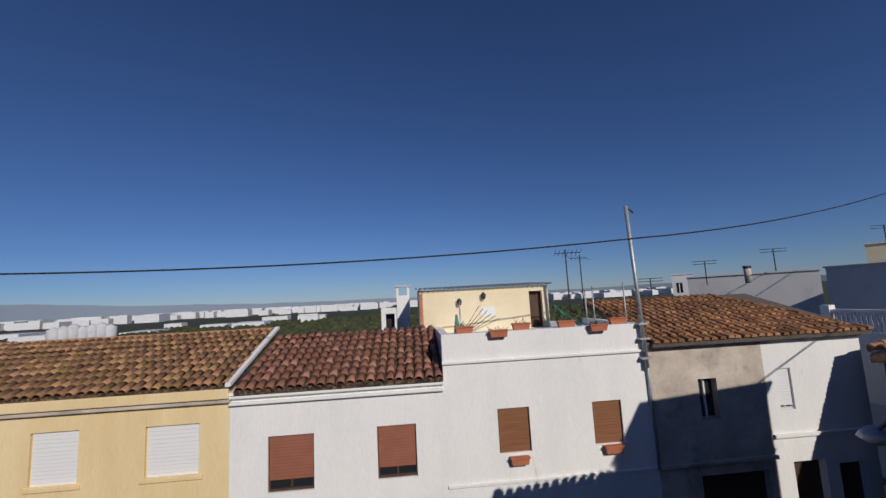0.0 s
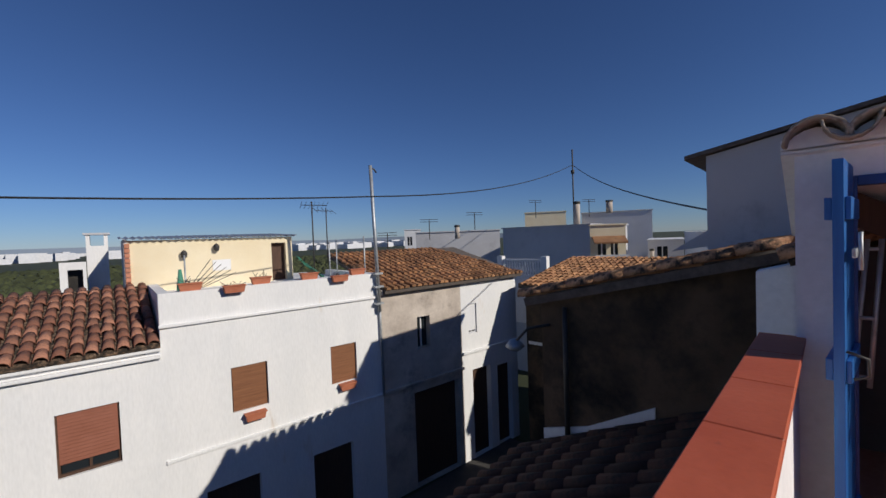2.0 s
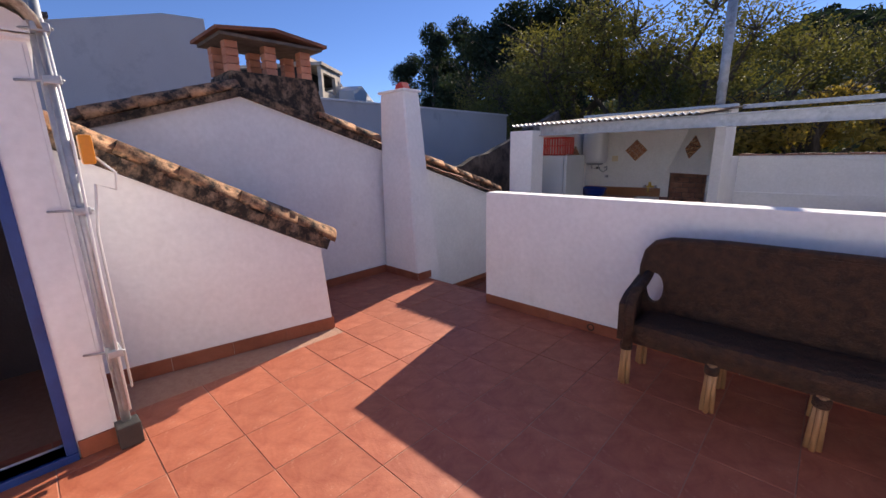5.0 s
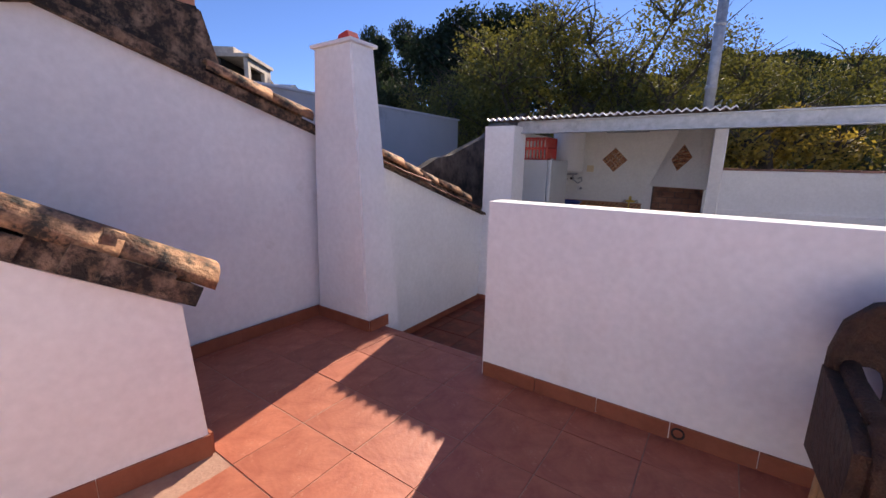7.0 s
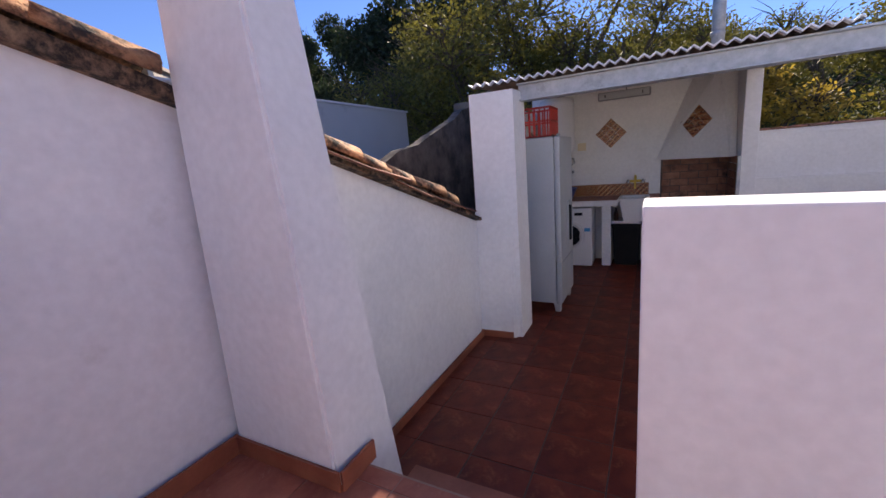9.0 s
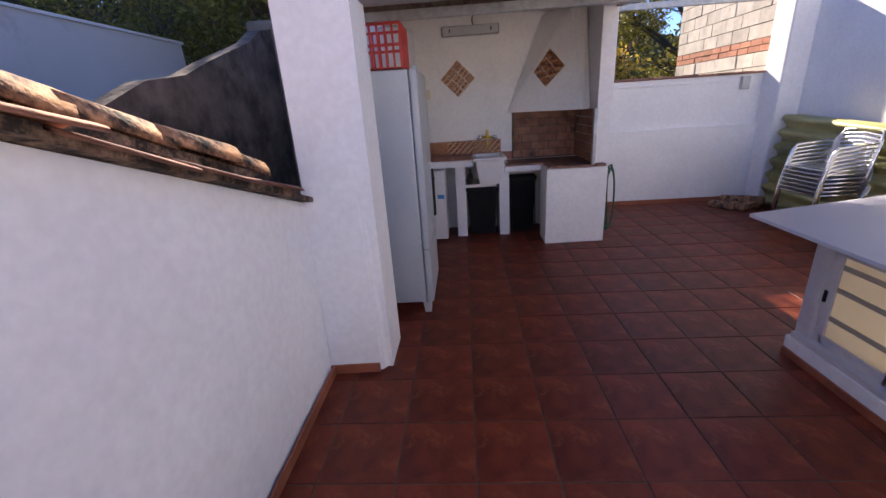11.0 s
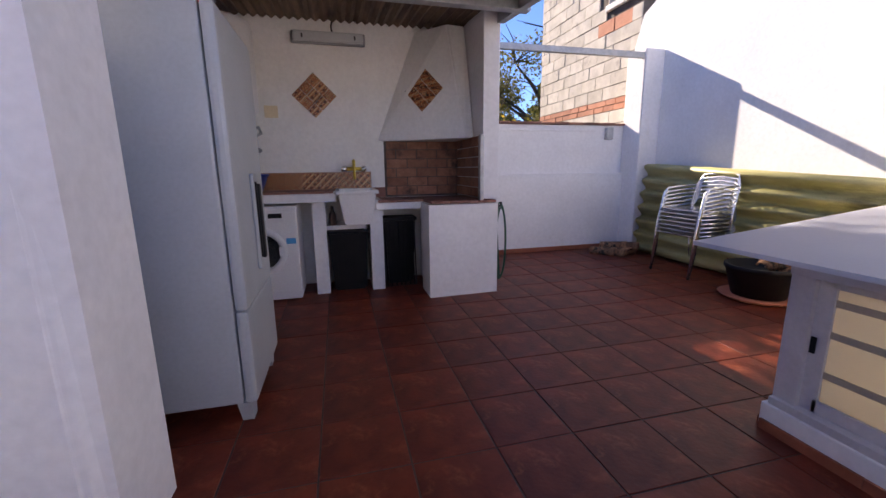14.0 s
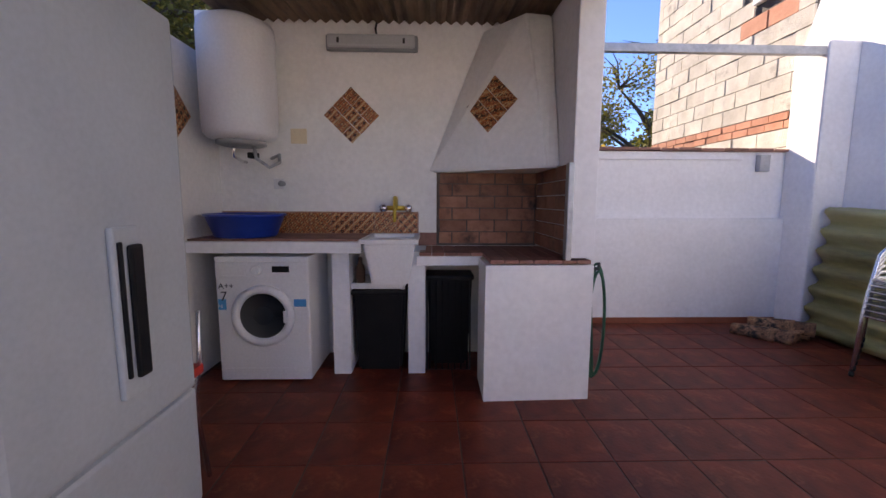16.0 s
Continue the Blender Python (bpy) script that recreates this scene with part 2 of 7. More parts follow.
M_POT = mat("terracotta_pot", (0.42, 0.13, 0.065), (0.5, 0.18, 0.1), 6, 0.8, 0.15)
def let_through(m, amount, colour):
    """Lets some light through a thin sheet or leaf."""
    nt = m.node_tree
    o = nt.nodes["Material Output"]
    t = nt.nodes.new("ShaderNodeBsdfTranslucent")
    t.inputs["Color"].default_value = (*colour, 1)
    mx = nt.nodes.new("ShaderNodeMixShader")
    mx.inputs[0].default_value = amount
    nt.links.new(nt.nodes["Principled BSDF"].outputs[0], mx.inputs[1])
    nt.links.new(t.outputs[0], mx.inputs[2])
    nt.links.new(mx.outputs[0], o.inputs["Surface"])


let_through(M_SLABW, 0.6, (0.8, 0.82, 0.86))
let_through(M_CREAMGL, 0.8, (0.97, 0.9, 0.76))
let_through(M_SHEET, 0.15, (0.4, 0.4, 0.12))
# tone of bars darkening the glass from behind, painted on strips
M_BARSH = mat("bar_silhouette_tone", (0.42, 0.37, 0.3), None, 5, 0.6, 0.0)
M_WICKER = mat("dark_brown_wicker", (0.03, 0.014, 0.007), (0.08, 0.036, 0.018), 22, 0.65, 0.9, fine=120, stretch=(1, 1, 1))
M_BAMBOO = mat("pale_bamboo", (0.35, 0.2, 0.09), (0.5, 0.3, 0.15), 20, 0.5, 0.1, stretch=(1, 1, 0.15))
M_ORANGE = mat("orange_plastic", (0.8, 0.28, 0.02), None, 5, 0.4, 0.0)
M_CABLEW = mat("white_cable", (0.7, 0.7, 0.7), None, 5, 0.5, 0.0)
M_CABLE = mat("black_cable", (0.015, 0.015, 0.016), None, 5, 0.6, 0.0)
M_ROAD = mat("worn_asphalt", (0.045, 0.043, 0.042), (0.07, 0.066, 0.062), 2, 0.9, 0.2)
M_FIELD = mat("orchard_ground", (0.018, 0.032, 0.012), (0.05, 0.055, 0.024), 0.06, 0.95, 0.0, fine=0.6)
M_ORCH = mat("orange_tree_foliage", (0.025, 0.032, 0.012), (0.065, 0.075, 0.024), 0.08, 0.85, 0.0, rnd="island", rnd_amt=0.4)
M_LEAF_D = mat("dark_pine_foliage", (0.008, 0.018, 0.008), (0.022, 0.04, 0.015), 0.5, 0.8, 0.0, rnd="island", rnd_amt=0.5)
M_LEAF_O = mat("olive_green_foliage", (0.045, 0.06, 0.014), (0.16, 0.15, 0.035), 0.5, 0.75, 0.0, rnd="island", rnd_amt=0.5)
M_LEAF_Y = mat("yellowing_foliage", (0.18, 0.15, 0.03), (0.32, 0.22, 0.04), 0.8, 0.75, 0.0, rnd="island", rnd_amt=0.4)
let_through(M_LEAF_O, 0.22, (0.24, 0.22, 0.04))
let_through(M_LEAF_Y, 0.25, (0.7, 0.5, 0.08))
let_through(M_LEAF_D, 0.15, (0.06, 0.09, 0.03))
M_BARK = mat("grey_brown_bark", (0.05, 0.04, 0.03), (0.11, 0.09, 0.07), 8, 0.95, 0.6, stretch=(3, 3, 0.6))
M_HILL = mat("scrub_hillside", (0.012, 0.02, 0.013), (0.035, 0.045, 0.028), 0.035, 1.0, 0.0, fine=0.4, spec=0.0)
M_FARW = mat("far_white_building", (0.62, 0.63, 0.66), (0.74, 0.74, 0.76), 0.3, 0.9, 0.05, stain=(0.5, 0.49, 0.48), stain_scale=0.5, stain_at=0.64)
# plain grey, also used as white walls with shade put into the colour
M_FARG = mat("far_grey_and_shaded_white", (0.5, 0.5, 0.52), (0.58, 0.58, 0.6), 0.4, 0.9, 0.05, stain=(0.34, 0.35, 0.38), stain_scale=0.6, stain_at=0.62)
M_PANE = mat("dark_window_glass", (0.02, 0.025, 0.03), None, 3, 0.1, 0.0, spec=0.8)
M_GREEN_NET = mat("green_tarpaulin", (0.05, 0.2, 0.14), (0.08, 0.3, 0.2), 5, 0.7, 0.2)
M_MOTLEY = mat("patterned_ceramic_tile", (0.55, 0.2, 0.05), (0.09, 0.02, 0.01), 17, 0.3, 0.05, fine=90)


def ornament(m):
    """Glazed curls and lozenges in cream, orange and dark brown, other ones on each tile."""
    nt = m.node_tree
    N, L = nt.nodes, nt.links
    tc, oi = N.new("ShaderNodeTexCoord"), N.new("ShaderNodeObjectInfo")
    mp = N.new("ShaderNodeMapping")
    mp.inputs["Scale"].default_value = (11, 11, 11)
    spin = N.new("ShaderNodeMath")
    spin.operation, spin.inputs[1].default_value = "MULTIPLY", 37.0
    L.new(oi.outputs["Random"], spin.inputs[0])
    L.new(spin.outputs[0], mp.inputs["Location"])
    L.new(tc.outputs["Object"], mp.inputs["Vector"])
    mg = N.new("ShaderNodeTexMagic")
    mg.turbulence_depth = 2
    mg.inputs["Scale"].default_value, mg.inputs["Distortion"].default_value = 1.6, 2.2
    L.new(mp.outputs["Vector"], mg.inputs["Vector"])
    rp = N.new("ShaderNodeValToRGB")
    rp.color_ramp.interpolation = "CONSTANT"
    cols = ((0.0, (0.05, 0.016, 0.008)), (0.36, (0.5, 0.15, 0.03)), (0.5, (0.62, 0.46, 0.26)), (0.66, (0.3, 0.07, 0.02)))
    for i, (p, c) in enumerate(cols):
        e = rp.color_ramp.elements[i] if i < 2 else rp.color_ramp.elements.new(p)
        e.position, e.color = p, (*c, 1)
    L.new(mg.outputs["Fac"], rp.inputs["Fac"])
    L.new(rp.outputs["Color"], N["Principled BSDF"].inputs["Base Color"])


ornament(M_MOTLEY)
M_LAMP = mat("frosted_lamp_cover", (0.5, 0.52, 0.52), None, 5, 0.3, 0.02)
M_LAMPG = mat("grey_lamp_housing", (0.28, 0.29, 0.3), None, 5, 0.45, 0.02)
M_LABEL = mat("light_blue_sticker", (0.05, 0.3, 0.6), None, 5, 0.4, 0.0)
M_INK = mat("dark_ink", (0.03, 0.03, 0.05), None, 5, 0.6, 0.0)
M_IRON = mat("dark_iron", (0.03, 0.03, 0.032), (0.06, 0.055, 0.05), 9, 0.6, 0.1)
M_RUST = mat("red_painted_iron", (0.12, 0.02, 0.015), (0.2, 0.04, 0.03), 9, 0.7, 0.1)
# distance haze is painted into this blue-grey
M_MOUNT = mat("haze_coloured_mountain", (0.2, 0.25, 0.33), (0.24, 0.29, 0.37), 0.001, 1.0, 0.0)


# ---- mesh helpers ----
def finish(bm, name, material, parent=None, label="", smooth=False):
    me = bpy.data.meshes.new(name)
    bm.normal_update()
    if smooth:
        for f in bm.faces:
            f.smooth = True
    bm.to_mesh(me)
    bm.free()
    for mm in (material if isinstance(material, (list, tuple)) else [material]):
        me.materials.append(mm)
    ob = new(name, me)
    if parent is not None:
        ob.parent = parent
        ob.matrix_parent_inverse = parent.matrix_world.inverted() if parent.matrix_world != Matrix() else Matrix()
    if label:
        ob["label"] = label
    return ob


part = lambda name, bm, material, parent, label="", smooth=False: finish(bm, name, material, parent, label, smooth)


def thing(name, label, category, group="", kind="", at=(0, 0, 0)):
    return tagged(new(name), label, category, group, kind)


def hexa(bm, p):
    """Eight corners, the bottom four then the top four, both counter-clockwise from above."""
    v = [bm.verts.new(q) for q in p]
    fs = [(3, 2, 1, 0), (4, 5, 6, 7), (0, 1, 5, 4), (1, 2, 6, 5), (2, 3, 7, 6), (3, 0, 4, 7)]
    return [bm.faces.new([v[i] for i in f]) for f in fs]


def box(x0, x1, y0, y1, z0, z1, bevel=0.0, bm=None, m=None):
    b = bmesh.new()
    hexa(b, [(x0, y0, z0), (x1, y0, z0), (x1, y1, z0), (x0, y1, z0), (x0, y0, z1), (x1, y0, z1), (x1, y1, z1), (x0, y1, z1)])
    if bevel:
        bmesh.ops.bevel(b, geom=b.edges[:], offset=bevel, segments=2, affect="EDGES", profile=0.6)
    if m is not None:
        b.transform(m)
    if bm is None:
        return b
    me = bpy.data.meshes.new("tmp")
    b.to_mesh(me)
    b.free()
    bm.from_mesh(me)
    bpy.data.meshes.remove(me)
    return bm


def join(bm, other):
    me = bpy.data.meshes.new("tmp")
    other.to_mesh(me)
    other.free()
    bm.from_mesh(me)
    bpy.data.meshes.remove(me)
    return bm


def prism(poly, d0, d1, axis="x"):
    """A polygon (a, b) pushed from d0 to d1 along an axis: x takes (y, z), y takes (x, z), z takes (x, y)."""
    b = bmesh.new()
    mk = {"x": lambda d, p: (d, p[0], p[1]), "y": lambda d, p: (p[0], d, p[1]), "z": lambda d, p: (p[0], p[1], d)}[axis]
    lo = [b.verts.new(mk(d0, p)) for p in poly]
    hi = [b.verts.new(mk(d1, p)) for p in poly]
    b.faces.new(lo)
    b.faces.new(hi[::-1])
    for i in range(len(poly)):
        j = (i + 1) % len(poly)
        b.faces.new((lo[j], lo[i], hi[i], hi[j]))
    bmesh.ops.recalc_face_normals(b, faces=b.faces[:])
    return b


def tube(points, r, seg=8, closed=False, bm=None, cap=True):
    """A round bar through the points; r may be a number or one for each point."""
    b = bm or bmesh.new()
    pts = [Vector(p) for p in points]
    n = len(pts)
    rs = r if isinstance(r, (list, tuple)) else [r] * n
    rings, up = [], None
    for i, p in enumerate(pts):
        a = pts[(i - 1) % n] if closed or i else p
        c = pts[(i + 1) % n] if closed or i < n - 1 else p
        d = (c - a).normalized()
        if up is None:
            up = Vector((0, 0, 1)) if abs(d.z) < 0.9 else Vector((1, 0, 0))
        s = d.cross(up).normalized()
        up = s.cross(d).normalized()
        rings.append([b.verts.new(p + (s * math.cos(2 * math.pi * k / seg) + up * math.sin(2 * math.pi * k / seg)) * rs[i]) for k in range(seg)])
    for i in range(n if closed else n - 1):
        q, w = rings[i], rings[(i + 1) % n]
        for k in range(seg):
            b.faces.new((q[k], q[(k + 1) % seg], w[(k + 1) % seg], w[k]))
    if cap and not closed:
        b.faces.new(rings[0][::-1])
        b.faces.new(rings[-1])
    for f in b.faces:
        f.smooth = seg > 5
    return b


def lathe(profile, at=(0, 0, 0), seg=20, bm=None, m=None):
    """Turns (radius, z) round the z axis."""
    b = bmesh.new()
    rings = []
    for r, z in profile:
        rings.append([b.verts.new((at[0] + r * math.cos(2 * math.pi * k / seg), at[1] + r * math.sin(2 * math.pi * k / seg), at[2] + z)) for k in range(seg)])
    for q, w in zip(rings, rings[1:]):
        for k in range(seg):
            b.faces.new((q[k], q[(k + 1) % seg], w[(k + 1) % seg], w[k]))
    b.faces.new(rings[0][::-1])
    b.faces.new(rings[-1])
    for f in b.faces:
        f.smooth = True
    if m is not None:
        b.transform(m)
    return join(bm, b) if bm else b


def holed(u0, u1, z0, z1, holes, depth, m, back=True):
    """A wall in the plane y = 0 (front) to y = depth, with openings (u0, u1, z0, z1) cut through it."""
    us = sorted({u0, u1, *[h[0] for h in holes], *[h[1] for h in holes]})
    zs = sorted({z0, z1, *[h[2] for h in holes], *[h[3] for h in holes]})
    b = bmesh.new()
    inside = lambda u, z: any(h[0] < u < h[1] and h[2] < z < h[3] for h in holes) or not (u0 < u < u1 and z0 < z < z1)
    q = lambda *p: b.faces.new([b.verts.new(x) for x in p])
    for a, c in zip(us, us[1:]):
        for e, g in zip(zs, zs[1:]):
            if inside((a + c) / 2, (e + g) / 2):
                continue
            q((a, 0, e), (c, 0, e), (c, 0, g), (a, 0, g))
            if back:
                q((c, depth, e), (a, depth, e), (a, depth, g), (c, depth, g))
            if inside(a - 0.001, (e + g) / 2):
                q((a, depth, e), (a, 0, e), (a, 0, g), (a, depth, g))
            if inside(c + 0.001, (e + g) / 2):
                q((c, 0, e), (c, depth, e), (c, depth, g), (c, 0, g))
            if inside((a + c) / 2, e - 0.001):
                q((a, 0, e), (a, depth, e), (c, depth, e), (c, 0, e))
            if inside((a + c) / 2, g + 0.001):
                q((a, 0, g), (c, 0, g), (c, depth, g), (a, depth, g))
    bmesh.ops.remove_doubles(b, verts=b.verts[:], dist=0.0005)
    b.transform(m)
    return b


def tile_mesh(name, r0, r1, length, thick, material, seg=7, flip=False):
    """A barrel roof tile: a tapered half pipe along +y (down the slope), crown towards +z."""
    b = bmesh.new()
    ends = []
    for y, r in ((0, r0), (length, r1)):
        for rr in (r, r - thick):
            ends.append([b.verts.new((rr * math.cos(math.pi * k / seg), y, rr * math.sin(math.pi * k / seg) * (1 if not flip else -1))) for k in range(seg + 1)])
    for k in range(seg):
        b.faces.new((ends[0][k], ends[0][k + 1], ends[2][k + 1], ends[2][k]))
        b.faces.new((ends[1][k + 1], ends[1][k], ends[3][k], ends[3][k + 1]))
        b.faces.new((ends[2][k], ends[2][k + 1], ends[3][k + 1], ends[3][k]))
        b.faces.new((ends[0][k + 1], ends[0][k], ends[1][k], ends[1][k + 1]))
    for k in (0, seg):
        b.faces.new((ends[0][k], ends[2][k], ends[3][k], ends[1][k]))
    bmesh.ops.recalc_face_normals(b, faces=b.faces[:])
    for f in b.faces:
        f.smooth = True
    me = bpy.data.meshes.new(name)
    b.to_mesh(me)
    b.free()
    me.materials.append(material)
    return me


def put_mesh(name, me, parent, m):
    ob = bpy.data.objects.new(name, me)
    scene.collection.objects.link(ob)
    ob.parent = parent
    ob.matrix_basis = m
    return ob


def basis(o, a, d, n):
    """A pose with local x along a, y along d, z along n, at o."""
    m = Matrix.Identity(4)
    for i, v in enumerate((a, d, n, o)):
        m.col[i][:3] = v
    return m


def tile_roof(parent, o, across, down, cols, rows, pitch, step, me, cut=None, seed=1, base=None, skip_rows=0):
    """Rows of cover tiles over dark channels, from the upper corner o; as parts of parent."""
    rng = random.Random(seed)
    a, d = Vector(across).normalized(), Vector(down).normalized()
    n = a.cross(d)
    if n.z < 0:
        n = -n
    b = bmesh.new()
    o = Vector(o)
    w, l = cols * pitch, rows * step
    corners = [o, o + a * w, o + a * w + d * l, o + d * l]
    lo = [c - n * 0.1 for c in corners]
    hexa(b, [*lo, *[c + n * 0.004 for c in corners]])
    bmesh.ops.recalc_face_normals(b, faces=b.faces[:])
    part("roof_deck", b, base or M_SOOT, parent)
    for j in range(rows):
        for i in range(cols):
            if cut and not cut(i, j):
                continue
            p = o + a * ((i + 0.5) * pitch + rng.uniform(-0.012, 0.012)) + d * (j * step + rng.uniform(-0.02, 0.02)) + n * (0.02 + rng.uniform(-0.006, 0.01))
            tilt = Matrix.Rotation(rng.uniform(-0.05, 0.05), 4, "Z") @ Matrix.Rotation(-0.03 + rng.uniform(-0.02, 0.02), 4, "X")
            put_mesh("tile", me, parent, basis(p, a, d, n) @ tilt)


def joined_tiles(parent, name, o, across, down, cols, rows, pitch, step, r, material, cut=None, seed=2):
    """The same, far off, as one mesh."""
    rng = random.Random(seed)
    a, d = Vector(across).normalized(), Vector(down).normalized()
    n = a.cross(d)
    if n.z < 0:
        n = -n
    o = Vector(o)
    verts, faces = [], []
    w, l = cols * pitch, rows * step
    seg = 4
    for j in range(rows):
        for i in range(cols):
            if cut and not cut(i, j):
                continue
            p = o + a * ((i + 0.5) * pitch + rng.uniform(-0.02, 0.02)) + d * (j * step) + n * rng.uniform(0, 0.02)
            s = len(verts)
            for y, rr, up in ((0, r * 0.85, 0.0), (step * 1.1, r, 0.025)):
                for k in range(seg + 1):
                    verts.append(p + a * rr * math.cos(math.pi * k / seg) + d * y + n * (rr * math.sin(math.pi * k / seg) + up))
            for k in range(seg):
                faces.append((s + k, s + k + 1, s + seg + 2 + k, s + seg + 1 + k))
            faces.append(tuple(s + seg + 1 + k for k in range(seg + 1)))
    me = bpy.data.meshes.new(name)
    me.from_pydata([tuple(v) for v in verts], [], faces)
    me.materials.append(material)
    ob = new(name, me)
    ob.parent = parent
    tagged(ob, kind="stuff")
    b = bmesh.new()
    c = [o, o + a * w, o + a * w + d * l, o + d * l]
    hexa(b, [*[x - n * 0.1 for x in c], *[x + n * 0.004 for x in c]])
    bmesh.ops.recalc_face_normals(b, faces=b.faces[:])
    part("roof_deck", b, M_SOOT, parent)
    return ob

# ---- the two terraces ----
FL = -0.44


def slab(name, bm, material, label="", category="", kind="structure", parent=None):
    return tagged(finish(bm, name, material, parent), label, category, kind=kind)


floor_up = slab("floor_upper", box(0.15, 5.62, -5.16, -0.96, -0.25, -0.003), M_GROUT_U)
floor_low = slab("floor_lower", box(0.05, 5.6, -11.4, -5.14, -0.7, FL - 0.004), M_GROUT_L)
step_tread = slab("step", box(4.0, 4.93, -5.44, -5.16, FL - 0.01, -0.22), M_SKIRT)
house_base = slab("wall_house_base", box(0.05, 5.6, -11.4, -0.84, -6.0, -0.71), M_WHITE)

# parapet over the street, with its orange coping
parapet = slab("wall_parapet_street", prism([(0.12, -0.83), (4.26, -0.93), (4.26, -1.08), (0.12, -0.97)], -0.01, 1.0, "z"), M_WHITE)
xs = [0.12 + 0.46 * i for i in range(10)]
for a, c in zip(xs, xs[1:]):
    c = min(c, 4.2)
    y0 = lambda x: -0.815 - 0.026 * (x - 0.12)
    cb = prism([(a + 0.002, y0(a)), (c - 0.002, y0(c)), (c - 0.002, y0(c) - 0.185), (a + 0.002, y0(a) - 0.185)], 1.002, 1.03, "z")
    bmesh.ops.bevel(cb, geom=cb.edges[:], offset=0.004, segments=1, affect="EDGES")
    part("coping_tile", cb, M_COPING, parapet)

# parapet between the terraces
par_mid = slab("wall_parapet_middle", box(0.15, 3.96, -5.13, -4.97, FL, 1.075, 0.006), M_WHITE)


def skirt(a, c, z, outward, parent, h=0.085, zz=None):
    """Skirting tiles from a to c (x, y), standing proud by 12 mm to the side outward."""
    a, c, o = Vector((*a, 0)), Vector((*c, 0)), Vector((*outward, 0)).normalized()
    n = max(1, round((c - a).length / 0.355))
    for i in range(n):
        p, q = a.lerp(c, i / n + 0.0006), a.lerp(c, (i + 1) / n - 0.0006)
        pts = [p + o * 0.001, q + o * 0.001, q + o * 0.013, p + o * 0.013]
        b = bmesh.new()
        hexa(b, [*[(v.x, v.y, z) for v in pts], *[(v.x, v.y, z + h) for v in pts]])
        bmesh.ops.recalc_face_normals(b, faces=b.faces[:])
        part("skirting_tile", b, M_SKIRT, parent)


skirt((0.2, -4.97), (3.95, -4.97), 0, (0, 1), par_mid)
drain = tagged(finish(lathe([(0.028, -0.01), (0.03, 0.0), (0.022, 0.0), (0.02, -0.008)], seg=14, m=pose(2.89, -4.952, 0.045, -90)), "floor_drain_hole", M_DARK), "dark round drain hole through the terracotta skirting", "drain")

# stair hut with the blue door
HX0, HX1, HY0, HY1 = 4.17, 5.6, -2.1, -1.07
hut = slab("wall_hut_front", holed(HY0, HY1, 0, 1.93, [(-1.95, -1.24, 0.04, 1.8)], 0.12, Matrix(((0, 1, 0, HX0), (1, 0, 0, 0), (0, 0, 1, 0), (0, 0, 0, 1)))), M_WHITE)
hut_n = slab("wall_hut_north", box(HX0 + 0.12, HX1, HY1 - 0.12, HY1, -2.0, 1.9), M_WHITE)
# south and back walls carry the stairwell's shade in their colour
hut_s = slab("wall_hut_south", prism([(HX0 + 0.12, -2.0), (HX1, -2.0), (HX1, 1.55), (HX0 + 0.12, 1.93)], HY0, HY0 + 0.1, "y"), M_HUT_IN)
slab("wall_hut_south_render", prism([(HX0, 0), (5.6, 0), (5.6, 1.5), (HX0 + 0.12, 1.93), (HX0, 1.93)], HY0 - 0.015, HY0 - 0.001, "y"), M_WHITE)
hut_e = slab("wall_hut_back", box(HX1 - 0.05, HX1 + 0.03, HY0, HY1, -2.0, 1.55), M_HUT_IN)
hut_roof = slab("roof_hut", prism([(HX0 - 0.03, 1.93), (HX1 + 0.05, 1.5), (HX1 + 0.05, 1.58), (HX0 - 0.03, 2.0)], HY0 - 0.03, HY1 + 0.05, "y"), M_WHITE)
skirt((HX0, HY0 - 0.015), (HX0 + 0.69, HY0 - 0.015), 0, (0, -1), hut, 0.09)
skirt((HX0, HY0), (HX0, -1.955), 0, (-1, 0), hut, 0.09)
beam = tagged(finish(prism([(-1.15, 1.86), (-2.0, 1.32), (-2.0, 1.16), (-1.15, 1.66)], 4.72, 4.86, "x"), "stairwell_beam", M_WOOD_DK), "dark timber beam sloping across the stairwell", "beam")
stair = slab("stairs_down", prism([(4.3, -2.0)] + sum([[(4.34 + 0.2 * i, -0.02 - 0.18 * i), (4.54 + 0.2 * i, -0.02 - 0.18 * i)] for i in range(6)], []) + [(5.54, -2.0)], HY0 + 0.1, HY1 - 0.12, "y"), M_SKIRT)
me_hut = [tile_mesh("hut_tile", 0.1, 0.125, 0.42, 0.016, M_TILE_LITE, 8)]
for i in range(5):
    y = HY0 + 0.07 + i * 0.22
    m = basis(Vector((HX0 + 0.3, y, 1.95)), Vector((0, 1, 0)), Vector((-1, 0, 0.02)).normalized(), Vector((0.02, 0, 1)).normalized())
    put_mesh("tile", me_hut[0], hut_roof, m @ Matrix.Rotation(random.uniform(-0.04, 0.04), 4, "Z"))
    put_mesh("tile", me_hut[0], hut_roof, basis(Vector((HX0 + 0.68, y, 1.92)), Vector((0, 1, 0)), Vector((-1, 0, 0.1)).normalized(), Vector((0.1, 0, 1)).normalized()))
    if i < 4:
        put_mesh("tile", me_hut[0], hut_roof, basis(Vector((HX0 + 0.29, y + 0.11, 2.05)), Vector((0, 1, 0)), Vector((-1, 0, 0.02)), Vector((0, 0, -1))) @ Matrix.Diagonal((0.8, 1, 0.8, 1)))
fill = bmesh.new()
